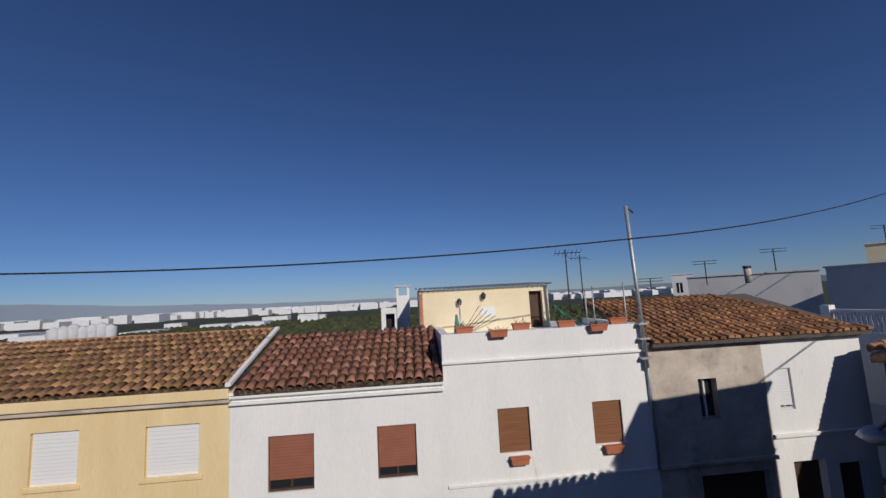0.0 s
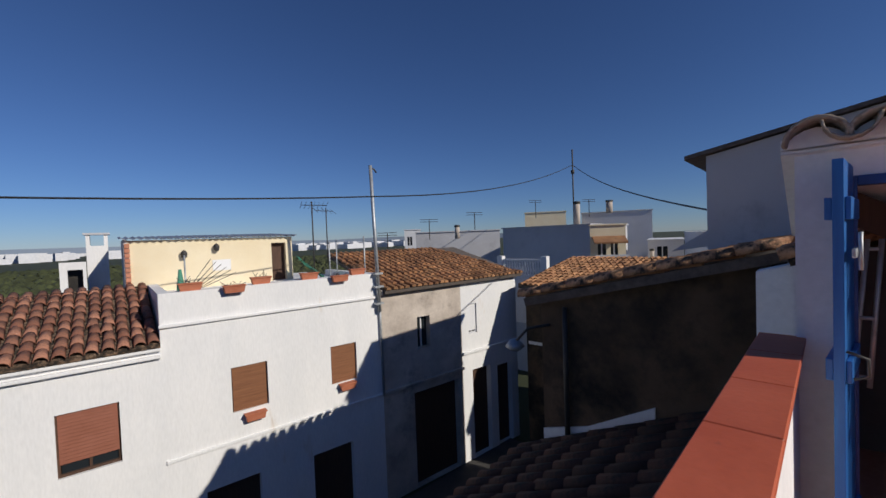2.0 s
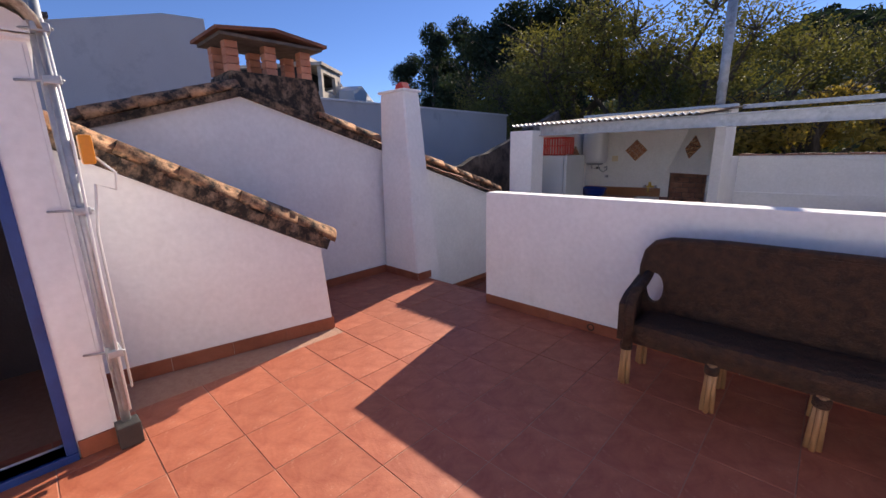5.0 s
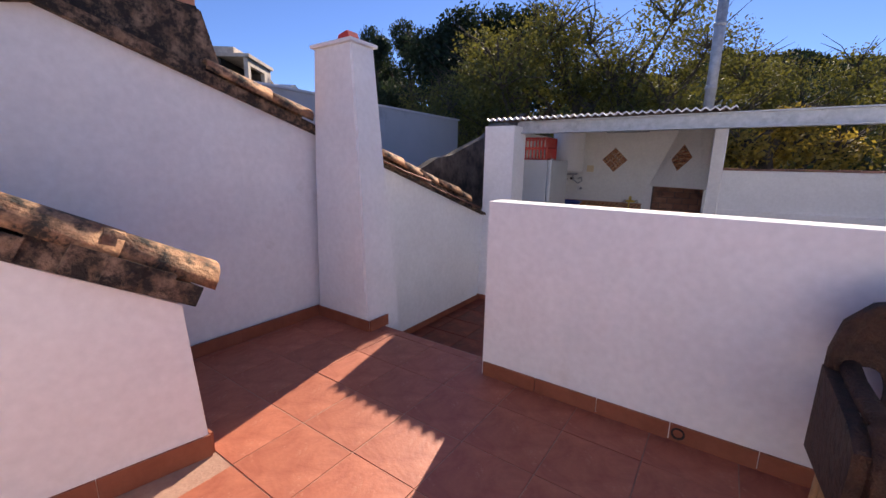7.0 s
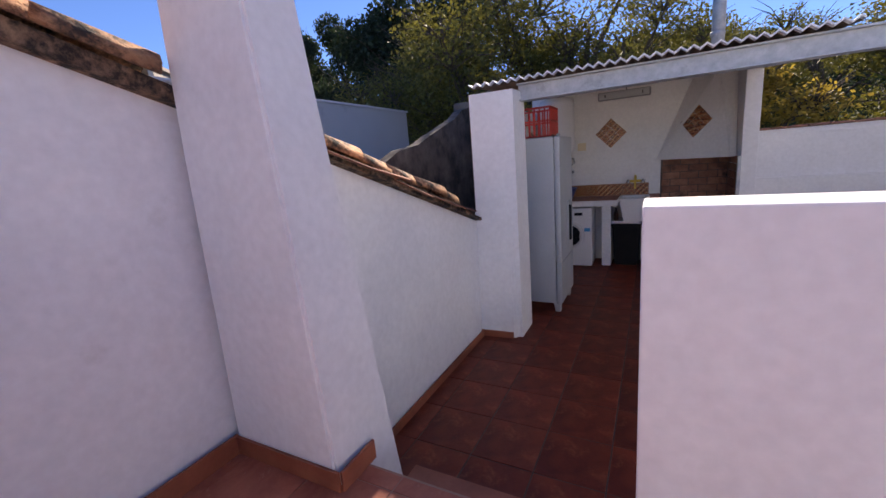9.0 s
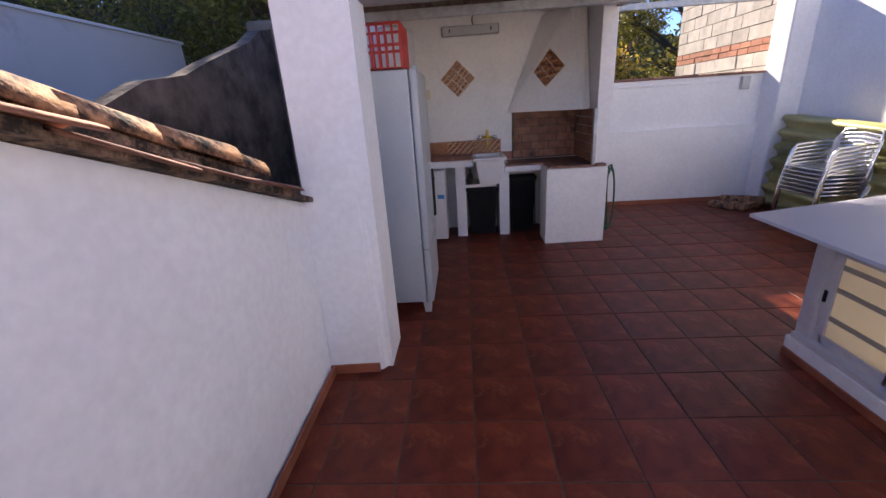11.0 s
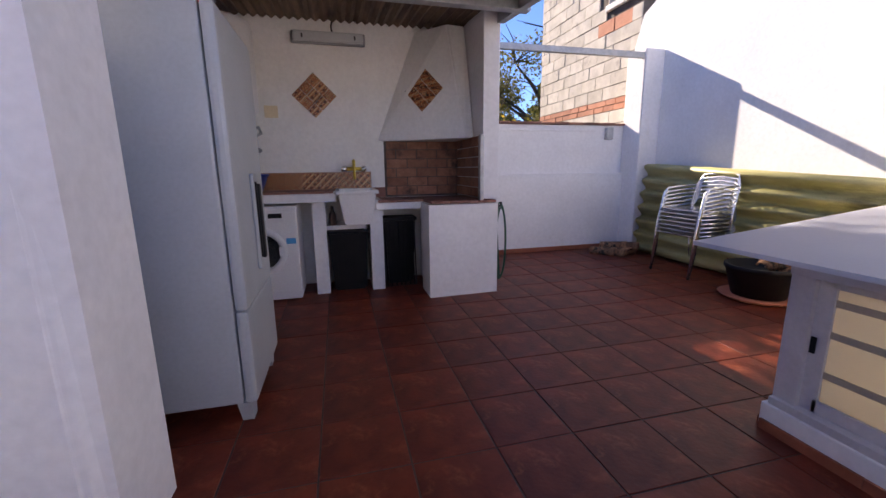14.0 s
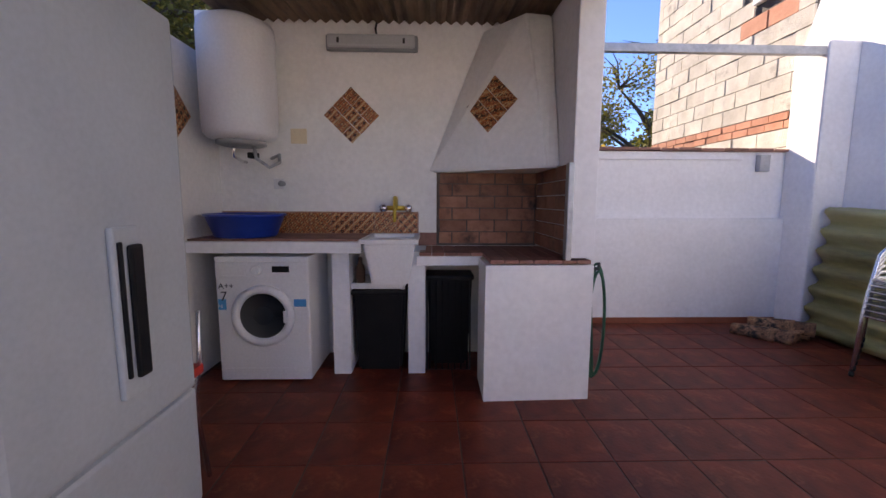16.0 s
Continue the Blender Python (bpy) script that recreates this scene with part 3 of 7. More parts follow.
for i in range(5):
    y = HY0 + 0.07 + i * 0.22
    pl = [(y - 0.13, 1.95)] + [(y + 0.11 * math.cos(math.pi * (1 - k / 8)), 1.945 + 0.095 * math.sin(math.pi * k / 8)) for k in range(9)] + [(y + 0.13, 1.95)]
    join(fill, prism(pl, HX0 - 0.04, HX0 + 0.1, "x"))
part("mortar_filling", fill, M_WHITE, hut_roof)

# door frame and leaf
door = tagged(new("door_stair"), "blue painted timber door standing open against the parapet", "door", kind="structure")
fr = bmesh.new()
for bx in ((HX0 - 0.012, HX0 + 0.06, -1.95, -1.905, 0.04, 1.8), (HX0 - 0.012, HX0 + 0.06, -1.285, -1.24, 0.04, 1.8), (HX0 - 0.012, HX0 + 0.06, -1.905, -1.285, 1.755, 1.8)):
    box(*bx, 0.004, fr)
part("door_frame", fr, M_DKBLUE, door)
sill_b = box(HX0 - 0.02, HX0 + 0.1, -1.95, -1.24, 0.0, 0.04, 0.004)
part("door_threshold", sill_b, M_DKBLUE, door)
LEAF = pose(HX0 - 0.015, -1.255, 0, 0, 0, 173.0)
leaf_ob = new("door_leaf")
leaf_ob.parent = door
for i in range(3):
    leaf = bmesh.new()
    box(0.005 + i * 0.135, 0.135 + i * 0.135, -0.017, 0.017, 0.07, 1.84, 0.003, leaf)
    leaf.transform(LEAF)
    part("door_plank", leaf, M_BLUE, leaf_ob)
br = bmesh.new()
for z in (0.25, 0.95, 1.6):
    box(0.02, 0.39, -0.042, -0.018, z, z + 0.09, 0.004, br)
for z in (0.25, 0.95, 1.6):
    box(0.02, 0.39, 0.018, 0.036, z, z + 0.09, 0.004, br)
br.transform(LEAF)
part("door_ledge", br, M_BLUE, leaf_ob)
for z in (0.3, 1.45):
    hb = bmesh.new()
    box(0.28, 0.42, 0.038, 0.05, z, z + 0.035, 0.002, hb)
    tube([(0.37, 0.06, z - 0.05), (0.37, 0.06, z + 0.1)], 0.007, 6, bm=hb)
    hb.transform(LEAF)
    part("hinge_bolt", hb, M_GALV, leaf_ob, "worn steel door bolt")
hk = tube([LEAF @ Vector(p) for p in ((0.4, 0.02, 1.08), (0.4, 0.08, 1.06), (0.39, 0.08, 0.99), (0.39, 0.04, 0.97))], 0.006, 6)
part("latch_hook", hk, M_IRON, leaf_ob)
for nm, pts in (("folding_drying_rack", [[(4.45, -1.28, 0.75), (4.5, -1.34, 1.5)], [(4.45, -1.34, 0.75), (4.5, -1.39, 1.5)], [(4.45, -1.28, 0.8), (4.45, -1.34, 0.8)], [(4.5, -1.34, 1.45), (4.5, -1.39, 1.45)], [(4.47, -1.3, 1.1), (4.47, -1.36, 1.1)]]),):
    rk = thing(nm, "white folding rack hanging inside the dark stairwell", "drying rack")
    for q in pts:
        part("rail", tube(q, 0.011, 6), M_GALV, rk)

# antenna mast on the hut corner
ant = thing("television_antenna", "aerial with boom, rods and mesh reflector on a galvanised mast", "antenna")
MX, MY = 4.14, -2.15
part("mast", tube([(MX, MY, 0.1), (MX + 0.005, MY, 1.2), (MX + 0.01, MY + 0.01, 2.75)], 0.02, 10), M_GALV, ant)
part("lower_mast", tube([(MX - 0.045, MY - 0.01, 0.2), (MX - 0.045, MY - 0.01, 2.1)], 0.016, 8), M_GALV, ant)
for z in (0.5, 1.2, 1.75, 1.95):
    cb = box(MX - 0.08, MX + 0.04, MY - 0.04, MY + 0.02, z, z + 0.035, 0.004)
    tube([(MX - 0.06, MY - 0.05, z + 0.018), (MX + 0.02, MY + 0.1, z + 0.018)], 0.006, 6, bm=cb)
    part("clamp", cb, M_GALV, ant)
part("foot_bracket", box(MX - 0.07, MX + 0.03, MY - 0.05, MY + 0.05, 0.0, 0.12, 0.008), M_IRON, ant, "rusty dark iron mast foot")
BA = Vector((MX + 0.01, MY + 0.01, 2.72))
bd = Vector((-0.62, 0.76, 0.33)).normalized()
bs = bd.cross(Vector((0, 0, 1))).normalized()
bu = bs.cross(bd).normalized()
part("boom", tube([BA - bd * 0.12, BA + bd * 1.0], 0.012, 6), M_ALU, ant)
for i in range(11):
    c = BA + bd * (0.14 + i * 0.082)
    part("rod", tube([c - bs * (0.16 - i * 0.007), c + bs * (0.16 - i * 0.007)], 0.005, 5), M_ALU, ant)
part("dipole_box", box(-0.035, 0.035, -0.05, 0.05, -0.04, 0.03, 0.008, m=Matrix.Translation(BA + bd * 0.1 - bu * 0.02)), M_BLACKP, ant)
gr = bmesh.new()
for sgn in (-1, 1):
    for i in range(13):
        t = -0.42 + i * 0.07
        base = BA - bd * 0.06 + bs * t
        tube([base, base + (bu * sgn * 0.5 + bd * 0.1)], 0.0028, 4, bm=gr)
    for j in range(8):
        o = BA - bd * 0.06 + (bu * sgn * 0.5 + bd * 0.1) * (j / 7)
        tube([o - bs * 0.42, o + bs * 0.42], 0.0028, 4, bm=gr)
part("mesh_reflector", gr, M_IRON, ant)
jb = thing("orange_cable_clamp", "orange plastic isolator strapped to the aerial mast", "cable fitting")
part("isolator_body", box(MX - 0.05, MX + 0.01, MY - 0.1, MY - 0.05, 1.42, 1.55, 0.012), M_ORANGE, jb)
part("cable_loop", tube([(MX - 0.02, MY - 0.1, 1.45), (MX - 0.04, MY - 0.16, 1.38), (MX - 0.03, MY - 0.15, 1.3), (MX - 0.02, MY - 0.08, 1.33), (MX - 0.03, MY - 0.05, 1.1), (MX - 0.02, MY - 0.05, 0.3)], 0.006, 6), M_CABLEW, jb)
part("cable_run", tube([(MX - 0.07, MY - 0.02, 2.0), (MX - 0.075, MY - 0.03, 1.5), (MX - 0.08, MY - 0.02, 0.9), (MX - 0.06, MY - 0.02, 0.2)], 0.006, 6), M_CABLEW, jb)

# white triangular wall under the lichen-covered verge, and the roof behind it
W0, W1 = Vector((4.87, -2.12, 0)), Vector((4.57, -3.63, 0))
RZ0, RZ1 = 1.52, 0.69
b = bmesh.new()
ww = W1 - W0
nx = Vector((-ww.y, ww.x, 0)).normalized() * -1
if nx.x > 0:
    nx = -nx
hexa(b, [(W0.x, W0.y, 0), (W1.x, W1.y, 0), (5.6, W1.y + 0.03, 0), (5.6, -2.12, 0), (W0.x, W0.y, RZ0), (W1.x, W1.y + 0.05, RZ1 + 0.02), (5.6, W1.y + 0.08, RZ1 + 0.02), (5.6, -2.12, RZ0)])
bmesh.ops.recalc_face_normals(b, faces=b.faces[:])
ramp_wall = slab("wall_under_lean_to", b, M_WHITE)
skirt((W0.x, W0.y), (W1.x, W1.y), 0, (nx.x, nx.y), ramp_wall, 0.1)
skirt((W1.x, W1.y), (5.58, W1.y + 0.03), 0, (0, -1), ramp_wall, 0.1)
lean = tagged(new("roof_lean_to"), "lichen-covered barrel tile lean-to roof beside the stair hut", "roof", kind="structure")
vd = (Vector((W1.x, W1.y, RZ1)) - Vector((W0.x, W0.y, RZ0))).normalized()
vs = Vector((1, 0, 0))
vn = vs.cross(vd).normalized()
if vn.z < 0:
    vn = -vn
mort = bmesh.new()
pm = Vector((W0.x, W0.y, RZ0))
LL = (Vector((W1.x, W1.y, RZ1)) - pm).length - 0.02
for i in range(16):
    p = pm + vd * (LL * i / 16) - vs * 0.05
    q = pm + vd * (LL * (i + 1.02) / 16) - vs * 0.05
    k = vn * random.uniform(0.08, 0.105)
    s = vs * random.uniform(-0.015, 0.02)
    hexa(mort, [p + s, q + s, q + vs * 0.75, p + vs * 0.75, p + s + k, q + s + k, q + vs * 0.75 + k, p + vs * 0.75 + k])
bmesh.ops.recalc_face_normals(mort, faces=mort.faces[:])
part("mortar_bed", mort, M_MORTAR, lean)
me_l = tile_mesh("lichen_tile", 0.09, 0.115, 0.42, 0.02, M_TILE_LICH, 8)
rl = random.Random(4)
for r in range(4):
    for i in range(5):
        p = pm + vd * (i * 0.36 + rl.uniform(-0.02, 0.02) - 0.08) + vs * (0.05 + r * 0.21) + vn * (0.085 + (0.02 if r == 0 else -0.01))
        put_mesh("tile", me_l, lean, basis(p, vs, vd, vn) @ Matrix.Rotation(rl.uniform(-0.07, 0.07), 4, "Z") @ Matrix.Rotation(-0.05, 4, "X"))

# the neighbour's gable wall, verge and roof
GX = 5.6
gable = slab("wall_gable", prism([(-0.8, -1.0), (-0.8, 1.22), (-3.5, 1.98), (-5.5, 1.36), (-5.5, -1.0)], GX, GX + 0.25, "x"), M_WHITE)
mid_wall = slab("wall_lower_side", prism([(-5.25, -0.5), (-5.25, 1.36), (-5.5, 1.27), (-7.45, 0.64), (-7.45, -0.5)], 5.36, 5.6, "x"), M_WHITE)
skirt((5.57, -3.62), (5.57, -5.0), 0, (-1, 0), gable, 0.09)
skirt((5.34, -5.5), (5.345, -7.4), FL, (-1, 0), mid_wall, 0.06)
roof_g = tagged(new("roof_gable_house"), "old barrel tile roof with a ragged mossy verge above the white gable", "roof", kind="structure")
me_g = tile_mesh("verge_tile", 0.075, 0.1, 0.42, 0.016, M_TILE_LICH, 7)
me_gd = tile_mesh("roof_tile_red", 0.08, 0.1, 0.42, 0.015, M_TILE_RD, 6)
RIDGE = Vector((GX - 0.06, -3.5, 2.0))
for side, down, n in ((1, Vector((0, 1, -0.28)).normalized(), 7), (-1, Vector((0, -1, -0.31)).normalized(), 11)):
    vn2 = Vector((0, down.z * -side, abs(down.y))).normalized()
    if vn2.z < 0:
        vn2 = -vn2
    if vn2.dot(down) > 0.01 or vn2.dot(down) < -0.01:
        vn2 = Vector((1, 0, 0)).cross(down).normalized()
        vn2 = vn2 if vn2.z > 0 else -vn2
    dk = bmesh.new()
    L0 = n * 0.37
    p, q = RIDGE, RIDGE + down * L0
    e = Vector((4.9, 0, 0))
    hexa(dk, [p - vn2 * 0.03, q - vn2 * 0.03, q + e - vn2 * 0.03, p + e - vn2 * 0.03, p + vn2 * 0.03, q + vn2 * 0.03, q + e + vn2 * 0.03, p + e + vn2 * 0.03])
    bmesh.ops.recalc_face_normals(dk, faces=dk.faces[:])
    part("roof_deck", dk, M_MORTAR, roof_g)
    for r in range(3):
        for i in range(n):
            if side == -1 and i in (0, 1) and r == 0:
                continue
            if side == -1 and -3.5 - i * 0.355 < -4.85 and -3.5 - i * 0.355 > -5.45 and r == 0:
                continue
            p = RIDGE + down * (i * 0.37 + rl.uniform(-0.03, 0.02)) + Vector((0.06 + r * 0.22, 0, 0)) + vn2 * 0.045
            put_mesh("tile", me_g if r < 2 else me_gd, roof_g, basis(p, Vector((1, 0, 0)), down, vn2) @ Matrix.Rotation(rl.uniform(-0.08, 0.08), 4, "Z") @ Matrix.Rotation(-0.04, 4, "X"))

me_c = tile_mesh("coping_tile_old", 0.08, 0.1, 0.42, 0.016, M_TILE_RD, 7)
# tile coping of the lower side wall
cop = tagged(new("roof_coping_side"), "broken lichen-covered tile coping on the low side wall", "coping", kind="structure")
dn = Vector((0, -1.95, -0.63)).normalized()
vn3 = Vector((1, 0, 0)).cross(dn).normalized()
vn3 = vn3 if vn3.z > 0 else -vn3
cb = bmesh.new()
for i in range(10):
    p = Vector((5.3, -5.45, 1.29)) + dn * 0.205 * i
    q = p + dn * 0.2
    k = vn3 * rl.uniform(0.02, 0.04)
    s, e = Vector((rl.uniform(-0.015, 0.01), 0, 0)), Vector((0.34, 0, 0))
    hexa(cb, [p + s, q + s, q + e, p + e, p + s + k, q + s + k, q + e + k, p + e + k])
bmesh.ops.recalc_face_normals(cb, faces=cb.faces[:])
part("mortar_bed", cb, M_MORTAR, cop)
for i in range(6):
    p = Vector((5.37, -5.42, 1.3)) + dn * 0.34 * i + vn3 * 0.022
    put_mesh("tile", me_c, cop, basis(p, Vector((1, 0, 0)), dn, vn3) @ Matrix.Rotation(rl.uniform(-0.15, 0.15), 4, "Z") @ Matrix.Rotation(rl.uniform(-0.06, 0.02), 4, "X") @ Matrix.Diagonal((1, 0.95, 0.3, 1)))

# white tapered chimney at the corner
b = bmesh.new()
hexa(b, [(4.97, -5.42, FL), (5.58, -5.42, FL), (5.58, -5.0, FL), (4.97, -5.0, FL), (5.06, -5.28, 1.3), (5.55, -5.28, 1.3), (5.55, -5.01, 1.3), (5.06, -5.01, 1.3)])
hexa(b, [(5.06, -5.28, 1.3), (5.55, -5.28, 1.3), (5.55, -5.01, 1.3), (5.06, -5.01, 1.3), (5.12, -5.25, 2.1), (5.52, -5.25, 2.1), (5.52, -5.02, 2.1), (5.12, -5.02, 2.1)])
bmesh.ops.remove_doubles(b, verts=b.verts[:], dist=0.001)
bmesh.ops.bevel(b, geom=b.edges[:], offset=0.012, segments=2, affect="EDGES")
chim = slab("wall_chimney_white", b, M_WHITE)
skirt((5.56, -5.0), (4.97, -5.0), 0, (0, 1), chim, 0.085)
skirt((4.97, -5.0), (4.97, -5.2), 0, (-1, 0), chim, 0.085)
cap = thing("chimney_cap", "small white slab with a red tile piece on the chimney", "chimney cap")
part("cap_slab", box(5.1, 5.54, -5.27, -5.0, 2.1, 2.125, 0.005), M_WHITE, cap)
part("red_tile_piece", prism([(5.2, 2.127), (5.36, 2.127), (5.33, 2.19), (5.24, 2.21)], -5.2, -5.1, "y"), M_REDP, cap)

# brick chimney on the gable roof
bc = thing("brick_chimney", "rendered chimney with open brick piers under a tile cap", "chimney")
b = bmesh.new()
hexa(b, [(5.6, -4.44, 1.6), (6.2, -4.44, 1.6), (6.2, -3.42, 1.6), (5.6, -3.42, 1.6), (5.66, -4.3, 2.2), (6.16, -4.3, 2.2), (6.16, -3.46, 2.2), (5.66, -3.46, 2.2)])
bmesh.ops.bevel(b, geom=b.edges[:], offset=0.02, segments=2, affect="EDGES")
part("chimney_shaft", b, M_MORTAR, bc)
for y in (-4.28, -3.92, -3.57):
    for x in (5.71, 6.06):
        for k in range(4):
            part("brick", box(x, x + 0.1, y - 0.01, y + 0.1, 2.2 + k * 0.066, 2.26 + k * 0.066, 0.004), M_RBRICK, bc)
part("cap_slab", box(5.6, 6.22, -4.37, -3.4, 2.465, 2.495, 0.006), M_SOOT, bc)
for i in range(4):
    rb = prism([(-4.41, 2.497), (-3.88, 2.56), (-3.36, 2.497), (-3.36, 2.525), (-3.88, 2.59), (-4.41, 2.525)], 5.57 + i * 0.175, 5.735 + i * 0.175, "x")
    part("cap_tile", rb, M_TILE_RD, bc)

# ---- kitchen corner ----
KY = -10.48
post = slab("wall_post_left", prism([(5.36, -7.4), (5.36, -7.66), (4.98, -7.75), (4.98, -7.42)], FL, 1.74, "z"), M_WHITE)
pb = bmesh.new()
hexa(pb, [(4.99, -7.43, FL), (5.37, -7.41, FL), (5.37, -7.355, FL), (5.03, -7.375, FL), (5.02, -7.43, 0.75), (5.37, -7.41, 0.75), (5.37, -7.4, 0.75), (5.06, -7.418, 0.75)])
bmesh.ops.bevel(pb, geom=pb.edges[:], offset=0.012, segments=2, affect="EDGES")
slab("wall_post_foot", pb, M_WHITE)
skirt((5.36, -7.36), (5.05, -7.375), FL, (0, 1), post, 0.06)
k_left = slab("wall_kitchen_side", box(5.5, 5.62, -10.6, -8.15, FL, 1.78), M_WHITE_K)
k_back = slab("wall_kitchen_back", box(2.95, 5.62, KY - 0.15, KY, FL, 2.14), M_WHITE_K)
k_part = slab("wall_grill_side", box(2.93, 3.08, -10.5, -9.68, 0.44, 2.04, 0.008), M_WHITE)
grill_base = slab("wall_grill_base", prism([(2.93, -9.68), (3.58, -9.66), (3.58, -10.0), (3.5, -10.02), (3.5, KY), (2.93, KY)], FL, 0.40, "z"), M_WHITE)
for x, w in ((4.46, 0.12), (3.94, 0.12)):
    slab("wall_counter_leg", box(x, x + w, KY, -10.07, FL, 0.43, 0.004), M_WHITE)
ctop = slab("wall_counter_edge", box(4.36, 5.5, KY, -9.97, 0.43, 0.505, 0.006), M_WHITE)
cgr = slab("wall_grill_edge", box(3.56, 4.0, KY, -10.02, 0.34, 0.405, 0.006), M_WHITE)
stretch_lab = slab("wall_lower_shelf", box(4.1, 4.46, KY, -10.12, 0.16, 0.2, 0.004), M_WHITE)

# clay tiles on the counter
for i in range(5):
    part("counter_tile", box(4.38 + i * 0.224, 4.6 + i * 0.224, KY + 0.005, -10.0, 0.507, 0.52, 0.003), M_CTILE, ctop)
for i in range(12):
    x = 2.95 + i * 0.086
    y = -9.67 if x < 3.5 else -10.015
    part("counter_tile", box(x + 0.002, x + 0.084, y - 0.15, y, 0.407, 0.43, 0.004), M_CTILE, cgr)
    part("counter_tile", box(x + 0.002, x + 0.084, KY + 0.005, y - 0.153, 0.407, 0.427, 0.003), M_CTILE, cgr)

# sink
sink = thing("sink", "small white ceramic sink in the tiled counter", "sink")
b = bmesh.new()
SX0, SX1, SY0, SY1, SZ = 3.985, 4.36, -10.4, -9.88, 0.53
hexa(b, [(SX0 + 0.07, SY0 + 0.03, 0.22), (SX1 - 0.07, SY0 + 0.03, 0.22), (SX1 - 0.07, SY1 - 0.06, 0.22), (SX0 + 0.07, SY1 - 0.06, 0.22), (SX0 + 0.02, SY0, 0.5), (SX1 - 0.02, SY0, 0.5), (SX1 - 0.02, SY1 - 0.02, 0.5), (SX0 + 0.02, SY1 - 0.02, 0.5)])
bmesh.ops.bevel(b, geom=b.edges[:], offset=0.012, segments=2, affect="EDGES")
part("basin", b, M_WM, sink)
b = bmesh.new()
for bx in ((SX0, SX1, SY1 - 0.05, SY1, 0.5, SZ), (SX0, SX1, SY0, SY0 + 0.05, 0.5, SZ), (SX0, SX0 + 0.035, SY0 + 0.05, SY1 - 0.05, 0.5, SZ), (SX1 - 0.035, SX1, SY0 + 0.05, SY1 - 0.05, 0.5, SZ)):
    box(*bx, 0.006, b)
part("rim", b, M_WM, sink)
part("drain_pipe", tube([(4.1, -10.15, 0.22), (4.1, -10.15, 0.12), (4.16, -10.25, 0.1), (4.25, -10.3, 0.16)], 0.018, 8), M_CABLEW, sink)
tap = thing("tap", "brass wall tap with two chrome cross handles over the sink", "tap")
part("tap_body", tube([(4.1, KY + 0.03, 0.72), (4.24, KY + 0.03, 0.72)], 0.018, 8), M_BRASS, tap)
part("spout", tube([(4.17, KY + 0.04, 0.72), (4.17, KY + 0.06, 0.8), (4.17, KY + 0.12, 0.8), (4.17, KY + 0.16, 0.72), (4.17, KY + 0.17, 0.62)], [0.016, 0.015, 0.014, 0.013, 0.012], 8), M_BRASS, tap)
for x in (4.075, 4.265):
    part("handle", lathe([(0.012, 0), (0.03, 0.01), (0.032, 0.03), (0.02, 0.045)], seg=12, m=pose(x, KY + 0.03, 0.72, -90)), M_CHROME, tap, "chrome tap handle")
spl = slab("trim_splashback", box(4.0, 5.5, KY, KY + 0.008, 0.505, 0.69), M_GROUT_U)
for i in range(9):
    part("patterned_tile", box(4.01 + i * 0.165, 4.17 + i * 0.165, KY + 0.008, KY + 0.016, 0.525, 0.68, 0.002), M_MOTLEY, spl)


def tile_diamond(m, name="decorative_tile_diamond", n=3, s=0.098):
    t = thing(name, "diamond of patterned ochre and brown ceramic tiles on white plaster", "wall tiles", "patterned tile diamonds")
    for i in range(n):
        for j in range(n):
            o = box(-n * s / 2 + i * s + 0.002, -n * s / 2 + (i + 1) * s - 0.002, 0, 0.008, -n * s / 2 + j * s + 0.002, -n * s / 2 + (j + 1) * s - 0.002)
            o.transform(m @ Matrix.Rotation(math.pi / 4, 4, "Y"))
            part("patterned_tile", o, M_MOTLEY, t)
    return t


tile_diamond(pose(4.5, KY + 0.002, 1.41))
tile_diamond(pose(5.497, -9.92, 1.32, 0, 0, 90))

# grill: firebrick lining, hood
fire = slab("wall_firebox", box(3.08, 3.86, KY - 0.02, KY + 0.004, 0.43, 1.0), M_SOOT)
for r in range(6):
    for c in range(-1, 5):
        x0 = 3.1 + c * 0.215 + (0.1 if r % 2 else 0)
        x1 = min(x0 + 0.205, 3.84)
        x0 = max(x0, 3.09)
        if x1 - x0 > 0.03:
            part("brick", box(x0, x1, KY + 0.004, KY + 0.018, 0.45 + r * 0.092, 0.535 + r * 0.092, 0.003), M_BRICK, fire)
for r in range(6):
    for c in range(4):
        y0 = KY + 0.02 + c * 0.2 - (0.1 if r % 2 else 0)
        y1 = min(y0 + 0.19, -9.74)
        y0 = max(y0, KY + 0.02)
        if y1 - y0 > 0.03:
            part("brick", box(3.081, 3.095, y0, y1, 0.45 + r * 0.092, 0.535 + r * 0.092, 0.003), M_BRICK, fire)
slab("trim_firebox_edge", box(3.075, 3.11, -9.72, -9.66, 0.43, 1.0, 0.006), M_GALV)
slab("trim_firebox_stub", box(3.86, 4.0, KY, KY + 0.012, 0.43, 0.53), M_CTILE)
b = bmesh.new()
HB = [Vector(p) for p in ((3.085, KY, 0.99), (3.93, KY, 0.99), (3.17, -9.92, 0.99), (3.085, -9.9, 0.99))]
HT = [Vector(p) for p in ((3.085, KY, 2.03), (3.52, KY, 2.03), (3.27, -10.17, 2.03), (3.085, -10.2, 2.03))]
hexa(b, HB + HT)
bmesh.ops.recalc_face_normals(b, faces=b.faces[:])
bmesh.ops.bevel(b, geom=b.edges[:], offset=0.014, segments=2, affect="EDGES")
hood = slab("wall_grill_hood", b, M_WHITE_K)
